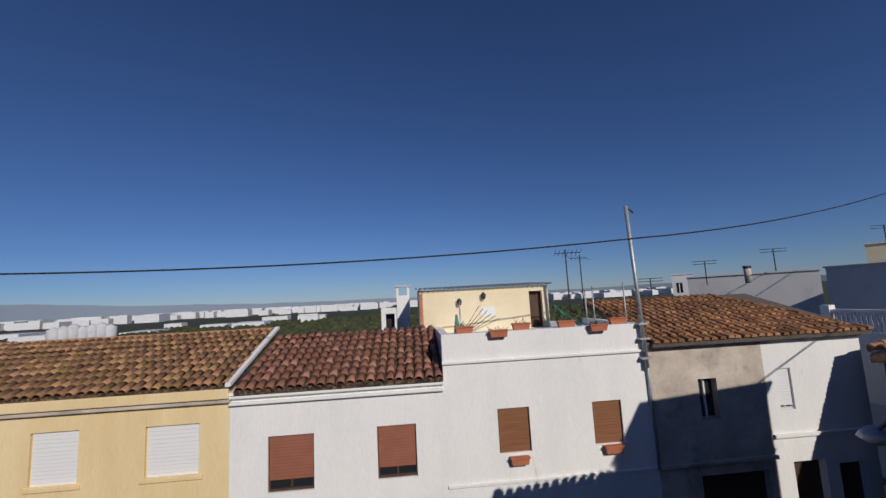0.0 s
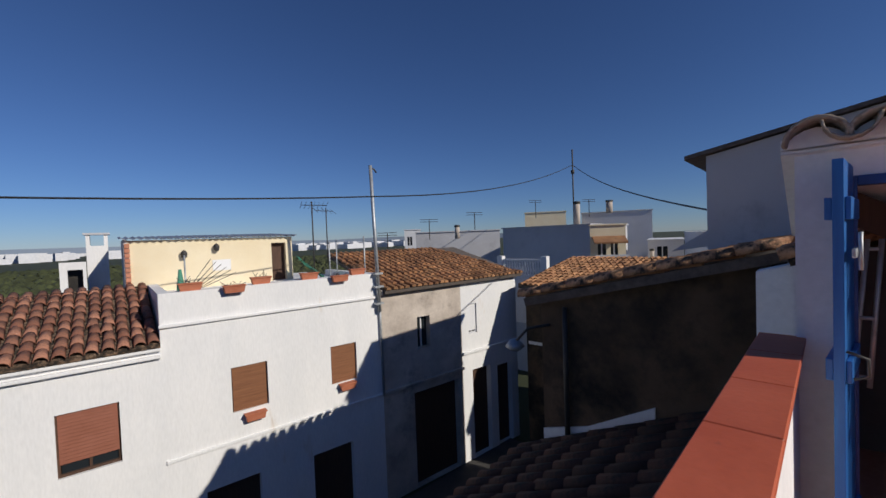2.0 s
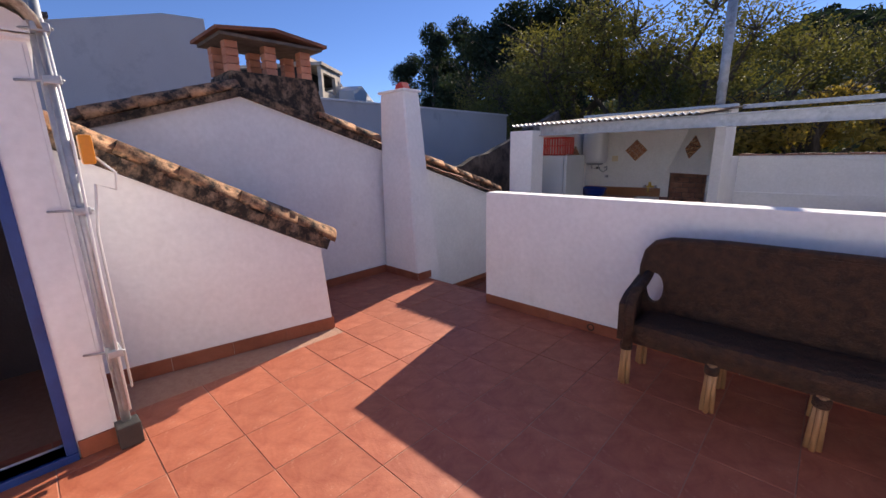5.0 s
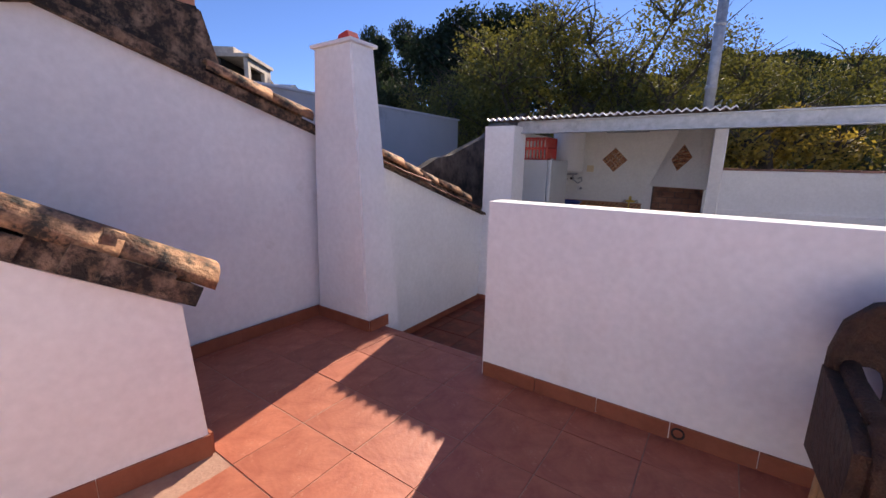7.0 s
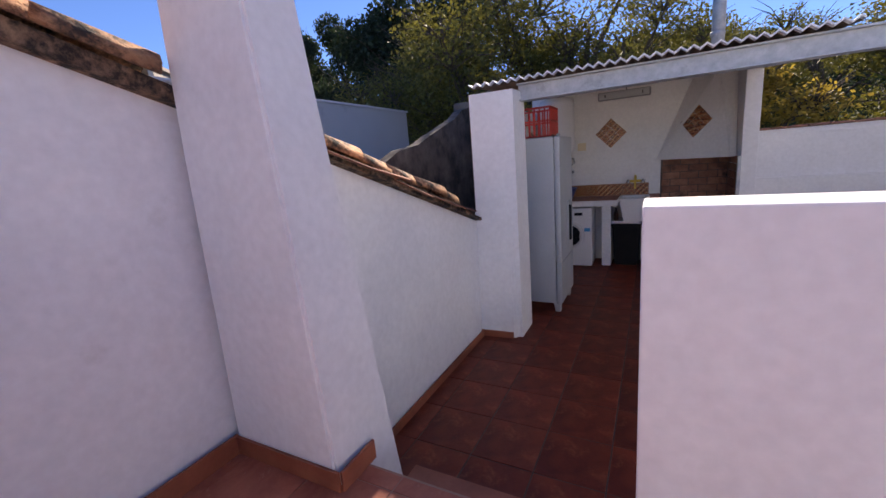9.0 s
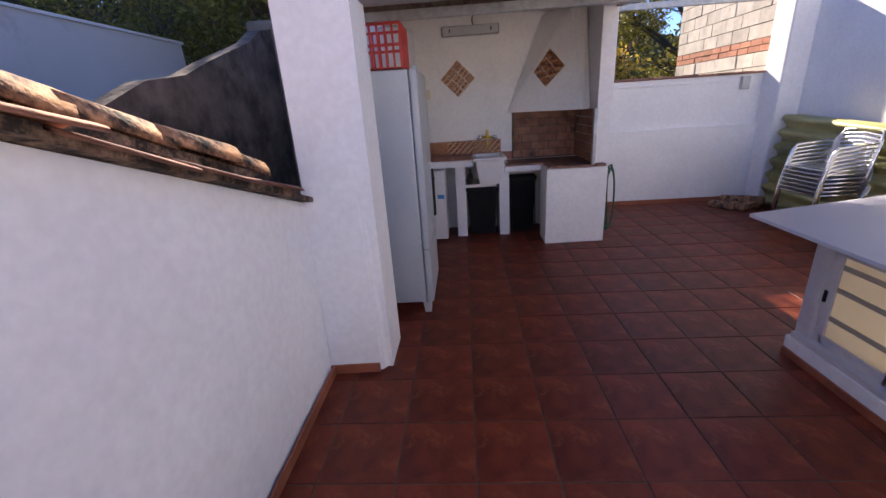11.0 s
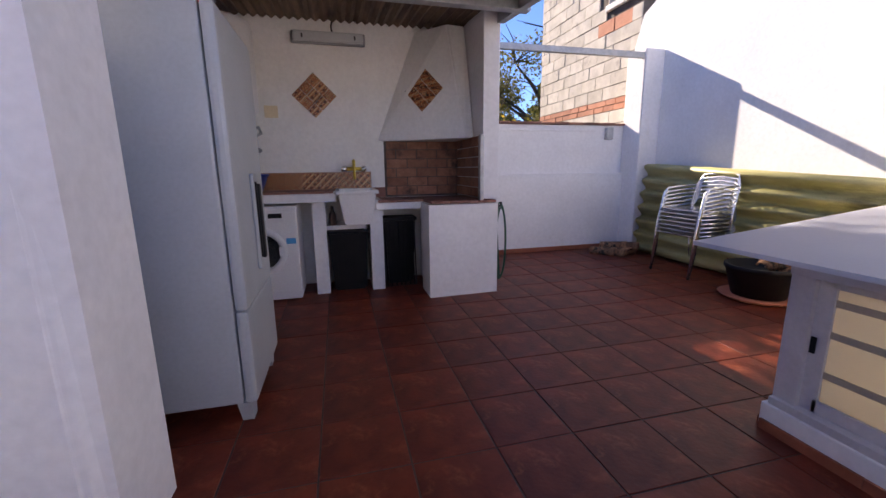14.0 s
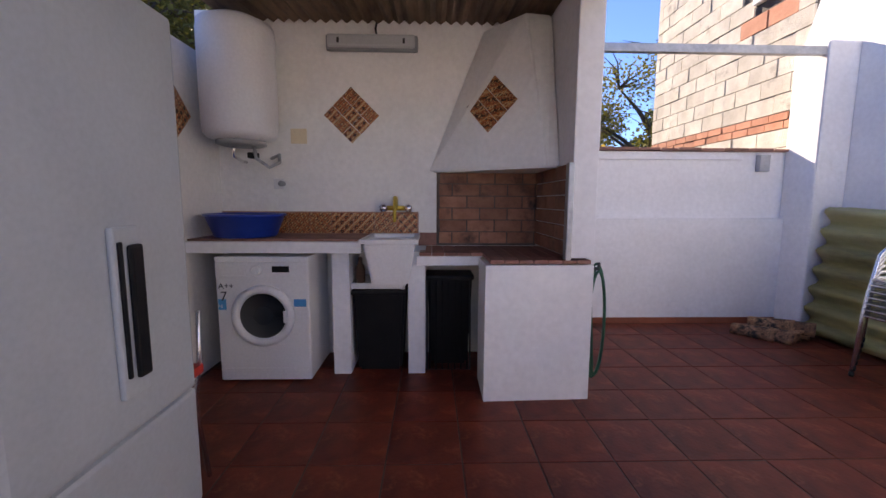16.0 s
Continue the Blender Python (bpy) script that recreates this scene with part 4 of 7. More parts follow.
# the diamond lies on the hood's slanting front
f0, f1 = HB[1].lerp(HT[1], 0.44), HB[2].lerp(HT[2], 0.44)
rt = (f0 - f1).normalized()
up = HB[1].lerp(HB[2], 0.5) - HT[1].lerp(HT[2], 0.5)
up = -(up - rt * up.dot(rt)).normalized()
nn = rt.cross(up).normalized()
nn = nn if nn.y > 0 else -nn
cen = f0.lerp(f1, 0.52) + nn * 0.02
tile_diamond(basis(cen, rt, nn, up))

# corrugated roof, its beams and rail
def corrugated(x0, x1, y0, y1, z0, z1, pitch=0.09, amp=0.018, thick=0.006, along="y"):
    b = bmesh.new()
    n = int((x1 - x0) / pitch * 4)
    rows = []
    for y, z in ((y0, z0), (y1, z1)):
        for dz in (0, thick):
            rows.append([b.verts.new((x0 + (x1 - x0) * i / n, y, z + dz + amp * math.sin(i * math.pi / 2))) for i in range(n + 1)])
    for i in range(n):
        b.faces.new((rows[1][i], rows[1][i + 1], rows[3][i + 1], rows[3][i]))
        b.faces.new((rows[0][i + 1], rows[0][i], rows[2][i], rows[2][i + 1]))
        b.faces.new((rows[0][i], rows[0][i + 1], rows[1][i + 1], rows[1][i]))
        b.faces.new((rows[2][i + 1], rows[2][i], rows[3][i], rows[3][i + 1]))
    bmesh.ops.recalc_face_normals(b, faces=b.faces[:])
    return b


slab("ceiling_kitchen_roof", corrugated(2.86, 5.4, -7.55, -10.72, 1.818, 2.1, pitch=0.076, amp=0.014), [M_ROOFC])
slab("trim_roof_edge", corrugated(2.86, 5.4, -7.5, -7.549, 1.82, 1.82, pitch=0.076, amp=0.014, thick=0.012), M_SHUT_W)
steel = thing("roof_beam", "long galvanised steel beam carrying the kitchen roof", "beam", "steel roof beams")
b = bmesh.new()
for bx in ((0.412, 5.0, -7.72, -7.6, 1.66, 1.672), (0.412, 5.0, -7.72, -7.6, 1.79, 1.802), (0.412, 5.0, -7.665, -7.655, 1.672, 1.79)):
    box(*bx, 0.0, b)
part("flange_beam", b, M_GALV, steel)
for y, z, x0 in ((-8.4, 1.83, 2.86), (-9.3, 1.89, 2.86)):
    t = thing("roof_purlin", "grey steel purlin under the corrugated kitchen roof", "beam", "steel roof beams")
    part("channel", box(x0, 5.38, y - 0.04, y + 0.04, z - 0.03, z + 0.045, 0.004), M_GALV, t)
t = thing("roof_end_beam", "grey steel end beam of the kitchen roof", "beam", "steel roof beams")
part("channel", prism([(-7.72, 1.72), (-9.68, 1.9), (-9.68, 1.98), (-7.72, 1.8)], 2.9, 2.96, "x"), M_GALV, t)
rail = thing("steel_rail", "thin galvanised rail across the open corner", "rail")
part("rail_bar", box(0.412, 2.95, -11.03, -10.97, 2.08, 2.15, 0.004), M_GALV, rail)

lampk = thing("fluorescent_lamp", "grey sealed fluorescent batten high on the kitchen wall", "lamp")
part("housing", box(4.0, 4.67, KY, KY + 0.06, 1.86, 1.97, 0.02), M_LAMPG, lampk)
part("diffuser", box(4.02, 4.65, KY + 0.06, KY + 0.1, 1.87, 1.96, 0.018), M_LAMP, lampk)
for x in (4.1, 4.57):
    part("clip", box(x - 0.008, x + 0.008, KY + 0.095, KY + 0.106, 1.895, 1.93, 0.002), M_IRON, lampk)
part("supply_cable", tube([(4.3, KY + 0.03, 1.97), (4.31, KY + 0.03, 2.02), (4.3, KY + 0.03, 2.06)], 0.008, 6), M_CABLE, lampk)

# water heater
wh = thing("water_heater", "white cylindrical electric water heater on the wall", "water heater")
part("tank", lathe([(0.15, 1.17), (0.21, 1.19), (0.235, 1.22), (0.24, 1.3), (0.24, 1.86), (0.23, 1.92), (0.15, 1.96)], (5.2, -10.2, 0), 32), M_WM, wh)
part("end_plate", lathe([(0.13, 1.14), (0.16, 1.15), (0.16, 1.175)], (5.2, -10.2, 0), 24), M_LAMPG, wh)
part("pipe", tube([(5.12, -10.2, 1.16), (5.1, -10.18, 1.06), (5.02, -10.2, 1.0), (4.97, -10.26, 1.04), (5.0, -10.34, 1.1), (5.08, -10.4, 1.08)], 0.012, 8), M_GALV, wh, "flexible braided steel hose")
part("pipe", tube([(5.26, -10.2, 1.16), (5.27, -10.22, 1.08), (5.3, -10.4, 1.06), (5.3, KY, 1.06)], 0.012, 8), M_CHROME, wh)
part("valve", box(5.1, 5.16, -10.24, -10.18, 1.06, 1.1, 0.008), M_BLACKP, wh)
so = thing("wall_socket", "white double wall socket above the counter", "socket")
part("socket_plate", box(5.02, 5.1, KY, KY + 0.012, 0.86, 0.94, 0.006), M_WM, so)
part("plug", lathe([(0.022, 0), (0.022, 0.04), (0.015, 0.045)], seg=12, m=pose(5.03, KY + 0.012, 0.9, -90)), M_LAMPG, so)
pl = thing("blank_wall_plate", "cream square blanking plate on the plaster", "wall plate")
part("cover", box(4.84, 4.96, KY, KY + 0.006, 1.2, 1.31, 0.003), M_CREAM, pl)

# blue basin
bb = thing("washing_up_basin", "blue plastic basin on the counter", "basin")
b = lathe([(0.19, 0.523), (0.2, 0.53), (0.25, 0.66), (0.265, 0.668), (0.265, 0.68), (0.25, 0.684), (0.235, 0.66), (0.185, 0.545), (0.01, 0.545)], (5.19, -10.18, 0), 32)
part("bowl", b, M_BLUEP, bb)

# washing machine
wm = thing("washing_machine", "white front-loading washing machine under the counter", "washing machine")
WX0, WX1, WY = 4.7, 5.3, -9.95
part("cabinet", box(WX0, WX1, WY - 0.48, WY, FL + 0.015, 0.405, 0.012), M_WM, wm)
part("top_plate", box(WX0 - 0.002, WX1 + 0.002, WY - 0.48, WY + 0.006, 0.38, 0.41, 0.008), M_WM, wm)
part("control_panel", box(WX0 + 0.005, WX1 - 0.005, WY, WY + 0.012, 0.27, 0.375, 0.006), M_WM, wm)
part("display", box(4.82, 4.93, WY + 0.012, WY + 0.016, 0.31, 0.35, 0.001), M_BLACKP, wm)
part("drawer", box(5.1, 5.27, WY + 0.012, WY + 0.018, 0.29, 0.36, 0.004), M_WM, wm)
part("dial", lathe([(0.034, 0), (0.034, 0.012), (0.026, 0.024), (0.024, 0.024)], seg=20, m=pose(5.03, WY + 0.012, 0.325, -90)), M_WM, wm)
D = pose(5.0, WY, 0.02, -90)
dr = part("porthole", lathe([(0.205, 0), (0.205, 0.02), (0.19, 0.034), (0.165, 0.036), (0.152, 0.02), (0.15, 0.008)], seg=40, m=D), M_WM, wm, "round white porthole door")
part("porthole_glass", lathe([(0.15, 0.014), (0.12, 0.006), (0.02, 0.02)], seg=32, m=D), M_PANE, dr)
part("porthole_handle", box(4.83, 4.86, WY + 0.028, WY + 0.045, -0.02, 0.06, 0.006), M_WM, dr)
part("energy_label", box(4.7 + 0.04, 4.7 + 0.14, WY + 0.001, WY + 0.004, 0.11, 0.19), M_WM, wm, "white and blue energy label")
part("blue_sticker", box(4.72, 4.8, WY + 0.0045, WY + 0.006, 0.08, 0.13), M_LABEL, wm)
part("blue_sticker", box(5.24, 5.29, WY + 0.001, WY + 0.004, 0.06, 0.13), M_LABEL, wm)
part("kick_plate", box(WX0 + 0.01, WX1 - 0.01, WY, WY + 0.004, FL + 0.02, FL + 0.1, 0.002), M_WM, wm)


def text(s, size, m, material, parent, name="lettering"):
    cu = bpy.data.curves.new(name, "FONT")
    cu.body, cu.size, cu.extrude = s, size, 0.0006
    tmp = bpy.data.objects.new("tmp_text", cu)
    scene.collection.objects.link(tmp)
    bpy.context.view_layer.update()
    me = bpy.data.meshes.new_from_object(tmp.evaluated_get(bpy.context.evaluated_depsgraph_get()))
    bpy.data.objects.remove(tmp)
    me.transform(m)
    me.materials.append(material)
    ob = new(name, me)
    ob.parent = parent
    return ob


text("A++", 0.055, pose(5.285, WY + 0.004, 0.2, 90, 0, 180), M_INK, wm)
text("7", 0.09, pose(5.275, WY + 0.004, 0.12, 90, 0, 180), M_INK, wm)
text("kg", 0.03, pose(5.29, WY + 0.0055, 0.08, 90, 0, 180), M_WM, wm)

# things in the dark under the counter
for nm, lab, bx in (("storage_tub", "black plastic tub under the sink", (4.08, 4.45, -10.44, -10.1, FL, 0.15)), ("storage_tub", "black plastic tub under the grill", (3.6, 3.93, -10.44, -10.2, FL, 0.24))):
    t = thing(nm, lab, "tub")
    b = bmesh.new()
    x0, x1, y0, y1, z0, z1 = bx
    hexa(b, [(x0 + 0.03, y0 + 0.03, z0), (x1 - 0.03, y0 + 0.03, z0), (x1 - 0.03, y1 - 0.03, z0), (x0 + 0.03, y1 - 0.03, z0), (x0, y0, z1), (x1, y0, z1), (x1, y1, z1), (x0, y1, z1)])
    bmesh.ops.bevel(b, geom=b.edges[:], offset=0.02, segments=2, affect="EDGES")
    part("tub_body", b, M_BLACKP, t)
    part("tub_rim", box(x0 - 0.01, x1 + 0.01, y0 - 0.01, y1 + 0.012, z1 - 0.03, z1 + 0.002, 0.01), M_BLACKP, t)
gc = thing("grill_rack", "blackened iron grill rack leaning under the worktop", "grill rack")
for i in range(7):
    part("bar", tube([(3.64 + i * 0.045, -10.12, FL + 0.01), (3.64 + i * 0.045, -10.2, 0.2)], 0.006, 5), M_BLACKP, gc)
part("frame", tube([(3.62, -10.12, FL + 0.01), (3.93, -10.12, FL + 0.01), (3.93, -10.2, 0.22), (3.62, -10.2, 0.22)], 0.008, 6, closed=True), M_IRON, gc)
bt = thing("bottle", "brown glass bottle on the little shelf beside the sink", "bottle")
part("glass", lathe([(0.03, 0.2), (0.033, 0.21), (0.033, 0.3), (0.014, 0.34), (0.013, 0.38)], (4.4, -10.16, 0), 14), M_WOOD_DK, bt)

# fridge
fz = thing("fridge", "tall old white two-door fridge freezer beside the post", "fridge")
FX0, FX1, FY0, FY1, FT = 4.78, 5.46, -8.76, -8.1, 1.36
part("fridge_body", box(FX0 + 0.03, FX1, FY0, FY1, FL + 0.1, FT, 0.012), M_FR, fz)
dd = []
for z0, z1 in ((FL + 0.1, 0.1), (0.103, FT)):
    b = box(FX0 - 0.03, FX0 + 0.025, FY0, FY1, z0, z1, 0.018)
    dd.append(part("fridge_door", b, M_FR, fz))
for yy in (-8.47,):
    hb = box(FX0 - 0.05, FX0 - 0.03, yy - 0.04, yy + 0.06, 0.22, 0.7, 0.008)
    h = part("handle_plate", hb, M_FR, dd[1])
part("handle_grip", box(FX0 - 0.066, FX0 - 0.05, -8.5, -8.452, 0.27, 0.65, 0.008), M_BLACKP, dd[1], "black vertical door grip")
part("handle_grip", box(FX0 - 0.06, FX0 - 0.05, -8.432, -8.42, 0.28, 0.66, 0.004), M_BLACKP, dd[1], "black vertical door grip")
for x, y in ((FX0, FY1 - 0.06), (FX1 - 0.06, FY1 - 0.06), (FX0, FY0 + 0.06), (FX1 - 0.06, FY0 + 0.06)):
    b = bmesh.new()
    hexa(b, [(x, y - 0.04, FL), (x + 0.05, y - 0.04, FL), (x + 0.05, y + 0.03, FL), (x, y + 0.03, FL), (x, y - 0.06, FL + 0.1), (x + 0.06, y - 0.06, FL + 0.1), (x + 0.06, y + 0.055, FL + 0.1), (x, y + 0.055, FL + 0.1)])
    part("foot", b, M_FR, fz)
part("hinge_knob", box(FX0 - 0.03, FX0, FY1 - 0.05, FY1 - 0.02, FT, FT + 0.02, 0.004), M_FR, fz)


def crate(x0, x1, y0, y1, z0, z1):
    c = thing("plastic_crate", "red slatted plastic crate lying on top of the fridge", "crate")
    n = 9
    for k in range(3):
        z = z0 + (z1 - z0) * k / 2
        b = bmesh.new()
        h = 0.018
        za, zb = (z, z + h) if k < 2 else (z - h, z)
        for bx in ((x0, x1, y0, y0 + 0.012, za, zb), (x0, x1, y1 - 0.012, y1, za, zb), (x0, x0 + 0.012, y0, y1, za, zb), (x1 - 0.012, x1, y0, y1, za, zb)):
            box(*bx, 0.0, b)
        part("crate_band", b, M_REDP, c)
    for i in range(n + 1):
        y = y0 + 0.006 + (y1 - y0 - 0.012) * i / n
        for x in (x0 + 0.004, x1 - 0.004):
            part("slat", box(x - 0.004, x + 0.004, y - 0.007, y + 0.007, z0, z1), M_REDP, c)
        x = x0 + 0.006 + (x1 - x0 - 0.012) * i / n
        for y in (y0 + 0.004, y1 - 0.004):
            part("slat", box(x - 0.007, x + 0.007, y - 0.004, y + 0.004, z0, z1), M_REDP, c)
    part("crate_base", box(x0, x1, y0, y1, z0 + 0.001, z0 + 0.01), M_REDP, c)


crate(4.84, 5.3, -8.5, -8.15, FT + 0.003, FT + 0.29)

# folded step ladder between fridge and washing machine
ld = thing("folding_chair", "folded aluminium chair with red caps beside the fridge", "folding chair")
for dx in (0, 0.05):
    part("leg", tube([(4.93 + dx, -8.94, 0.32), (4.90 + dx, -8.97, 0.0), (4.86 + dx, -8.99, FL + 0.02)], 0.01, 6), M_ALU, ld)
    part("leg", tube([(4.96 + dx, -8.99, FL + 0.02), (4.92 + dx, -9.07, 0.05), (4.90 + dx, -9.05, 0.3)], 0.01, 6), M_ALU, ld)
part("strap", box(4.9, 4.96, -9.07, -8.97, 0.02, 0.06, 0.006), M_REDP, ld)

# ---- rear low wall, west wall, block wall ----
low_s = slab("wall_rear_low", box(0.1, 2.95, -11.45, -11.3, FL, 1.27, 0.004), M_WHITE)
slab("wall_rear_ledge", box(0.1, 2.95, -11.3, -11.24, FL, 0.62, 0.006), M_WHITE)
slab("wall_rear_return", box(2.95, 3.1, -11.3, KY - 0.15, FL, 1.27), M_WHITE)
skirt((2.93, -11.24), (0.3, -11.24), FL, (0, 1), low_s, 0.06)
slab("wall_rear_rail", box(0.85, 2.6, -11.3, -11.275, 1.19, 1.23, 0.004), M_WHITE)
rc = random.Random(9)
x = 0.35
while x < 2.95:
    w = rc.uniform(0.16, 0.26)
    t = box(x, min(x + w - 0.008, 2.97), -11.48, -11.26, 1.272 + rc.uniform(0, 0.006), 1.302 + rc.uniform(-0.006, 0.008), 0.006)
    part("coping_tile", t, M_CTILE, low_s)
    x += w
sbx = thing("grey_electrical_box", "small grey metal box high on the rear wall", "electrical box")
part("box_body", box(0.6, 0.7, -11.3, -11.24, 1.08, 1.24, 0.004), M_GALV, sbx)

west = slab("wall_west", prism([(-11.52, FL - 0.2), (-11.52, 1.35), (-11.55, 2.3), (-11.4, 2.75), (-10.8, 3.05), (-10.2, 3.5), (-9.2, 4.1), (-8.0, 3.9), (-6.2, 3.9), (-5.2, 1.9), (-0.9, 1.9), (-0.9, FL - 0.2)], -0.1, 0.12, "x"), M_WHITE)
slab("wall_west_pilaster", box(0.12, 0.41, -11.3, -10.95, FL, 2.2, 0.02), M_WHITE)
slab("wall_west_pilaster", box(0.12, 0.41, -7.93, -7.58, FL, 1.81, 0.02), M_WHITE)
skirt((0.13, -10.9), (0.13, -8.1), FL, (1, 0), west, 0.06)

block = slab("wall_block_house", join(box(-2.6, 0.06, -14.4, -12.3, -1.0, 4.6), box(-2.6, 0.06, -12.3, -11.5, -1.0, 3.08)), M_SOOT)
rb = random.Random(12)
z = 0.78
r = 0
while z < 4.5:
    orange = r in (4, 5)
    h = 0.09 if orange else 0.2
    y = -11.5 - (0.2 if r % 2 else 0)
    if r % 2 and not orange:
        part("concrete_block", box(0.06, 0.08, -11.69, -11.5, z + 0.006, z + h - 0.006), M_BLOCK, block)
    while y > -14.4:
        w = 0.4 if not orange else 0.25
        a, c = max(y - w + 0.012, -14.4), y
        if z + h > 3.1 and c > -12.3:
            y -= w
            continue
        red = (11 <= r <= 14 and y > -12.2) or orange
        if c - a > 0.05:
            part("concrete_block" if not red else "hollow_brick", box(0.06, 0.078 + rb.uniform(-0.006, 0.006), a, c, z + 0.006, z + h - 0.006), M_RBRICK if red else M_BLOCK, block)
        y -= w
    z += h
    r += 1
slab("wall_block_step", box(-2.6, 0.06, -12.299, -12.28, 3.17, 4.6), M_FAC_G)
slab("wall_block_coping", box(-2.6, 0.11, -12.3, -11.4, 3.085, 3.17, 0.008), M_FAC_W)

# skylight box with sliding windows
sk = slab("wall_skylight_curb", box(0.13, 2.56, -7.47, -5.14, FL, -0.32, 0.006), M_WHITE)
skirt((2.56, -7.46), (2.56, -5.2), FL, (1, 0), sk, 0.045)
skirt((0.4, -7.47), (2.55, -7.47), FL, (0, -1), sk, 0.045)
glz = tagged(new("window_skylight"), "lacquered aluminium sliding windows with frosted cream glass on the skylight", "window", kind="structure")
FZ0, FZ1 = -0.32, 0.3
part("corner_post", box(2.44, 2.53, -7.45, -7.36, FZ0, FZ1, 0.005), M_FRAMEW, glz)
part("track", box(2.44, 2.55, -7.45, -5.15, FZ0, FZ0 + 0.035, 0.004), M_FRAMEW, glz)
part("head_rail", box(2.44, 2.54, -7.45, -5.15, FZ1 - 0.03, FZ1 + 0.02, 0.004), M_FRAMEW, glz)
part("track_end", box(0.3, 2.44, -7.45, -7.38, FZ0, FZ0 + 0.035, 0.004), M_FRAMEW, glz)
part("head_rail_end", box(0.3, 2.44, -7.45, -7.38, FZ1 - 0.03, FZ1 + 0.02, 0.004), M_FRAMEW, glz)


def sash(y0, y1, x):
    f = bmesh.new()
    for bx in ((x, x + 0.025, y0, y0 + 0.07, FZ0 + 0.035, FZ1 - 0.03), (x, x + 0.025, y1 - 0.07, y1, FZ0 + 0.035, FZ1 - 0.03), (x, x + 0.025, y0 + 0.05, y1 - 0.05, FZ0 + 0.035, FZ0 + 0.09), (x, x + 0.025, y0 + 0.05, y1 - 0.05, FZ1 - 0.06, FZ1 - 0.03)):
        box(*bx, 0.003, f)
    s = part("sash", f, M_FRAMEW, glz)
    part("pane", box(x + 0.008, x + 0.014, y0 + 0.05, y1 - 0.05, FZ0 + 0.09, FZ1 - 0.06), M_CREAMGL, s)
    part("catch", box(x + 0.025, x + 0.033, y0 + 0.015, y0 + 0.035, -0.04, 0.03, 0.003), M_BLACKP, s, "black sash catch")
    # strips lie outside the pane and paint the shade of bars behind
    for z in (-0.13, 0.04, 0.17):
        part("security_bar", box(x + 0.015, x + 0.019, y0 + 0.05, y1 - 0.05, z, z + 0.028), M_BARSH, s, "strip on the frosted glass, coloured like a bar seen through it")


sash(-7.37, -6.88, 2.48)
sash(-6.9, -6.36, 2.5)
sash(-6.34, -5.76, 2.48)
sash(-5.78, -5.17, 2.5)
for a, c in ((0.35, 1.05), (1.05, 1.75), (1.75, 2.42)):
    part("end_panel", box(a, c, -7.43, -7.41, FZ0 + 0.035, FZ1 - 0.03), M_CREAMGL, glz)
b = bmesh.new()
hexa(b, [(0.415, -7.8, 0.56), (2.68, -7.8, 0.335), (2.7, -5.15, 0.335), (0.415, -5.15, 0.56), (0.415, -7.8, 0.58), (2.68, -7.8, 0.355), (2.7, -5.15, 0.355), (0.415, -5.15, 0.58)])
hexa(b, [(0.13, -7.56, 0.588), (0.415, -7.56, 0.56), (0.415, -5.15, 0.56), (0.13, -5.15, 0.588), (0.13, -7.56, 0.608), (0.415, -7.56, 0.58), (0.415, -5.15, 0.58), (0.13, -5.15, 0.608)])
slab("roof_skylight_sheet", b, M_SLABW)
slab("wall_skylight_infill", prism([(0.14, 0.32), (2.5, 0.32), (0.14, 0.57)], -7.43, -7.4, "y"), M_FRAMEW)

# ---- loose things on the lower terrace ----
for i in range(3):
    t = thing("corrugated_sheet", "mossy olive translucent corrugated sheet leaning on the wall", "corrugated sheet", "leaning corrugated sheets")
    b = bmesh.new()
    n = 40
    H = 1.16
    ln = (-10.85 - 0.03 * i, -8.15 - 0.12 * i)
    rows = []
    for y, hh in zip(ln, (H, H * 0.86)):
        for dz in (0, 0.008):
            row = []
            for k in range(n + 1):
                s = k / n
                a = 0.045 * math.sin(s * 6.5 * 2 * math.pi)
                lx, lz = 0.18 + 0.05 * i + 0.12 * (1 - s) + a * 0.97 + dz, FL + 0.02 + s * hh + a * 0.25
                row.append(b.verts.new((lx, y, lz)))
            rows.append(row)
    for k in range(n):
        b.faces.new((rows[1][k], rows[1][k + 1], rows[3][k + 1], rows[3][k]))
        b.faces.new((rows[0][k + 1], rows[0][k], rows[2][k], rows[2][k + 1]))
        b.faces.new((rows[0][k], rows[0][k + 1], rows[1][k + 1], rows[1][k]))
        b.faces.new((rows[2][k + 1], rows[2][k], rows[3][k], rows[3][k + 1]))
    b.faces.new((rows[0][-1], rows[2][-1], rows[3][-1], rows[1][-1]))
    bmesh.ops.recalc_face_normals(b, faces=b.faces[:])
    for f in b.faces:
        f.smooth = True
    part("sheet", b, M_SHEET, t)


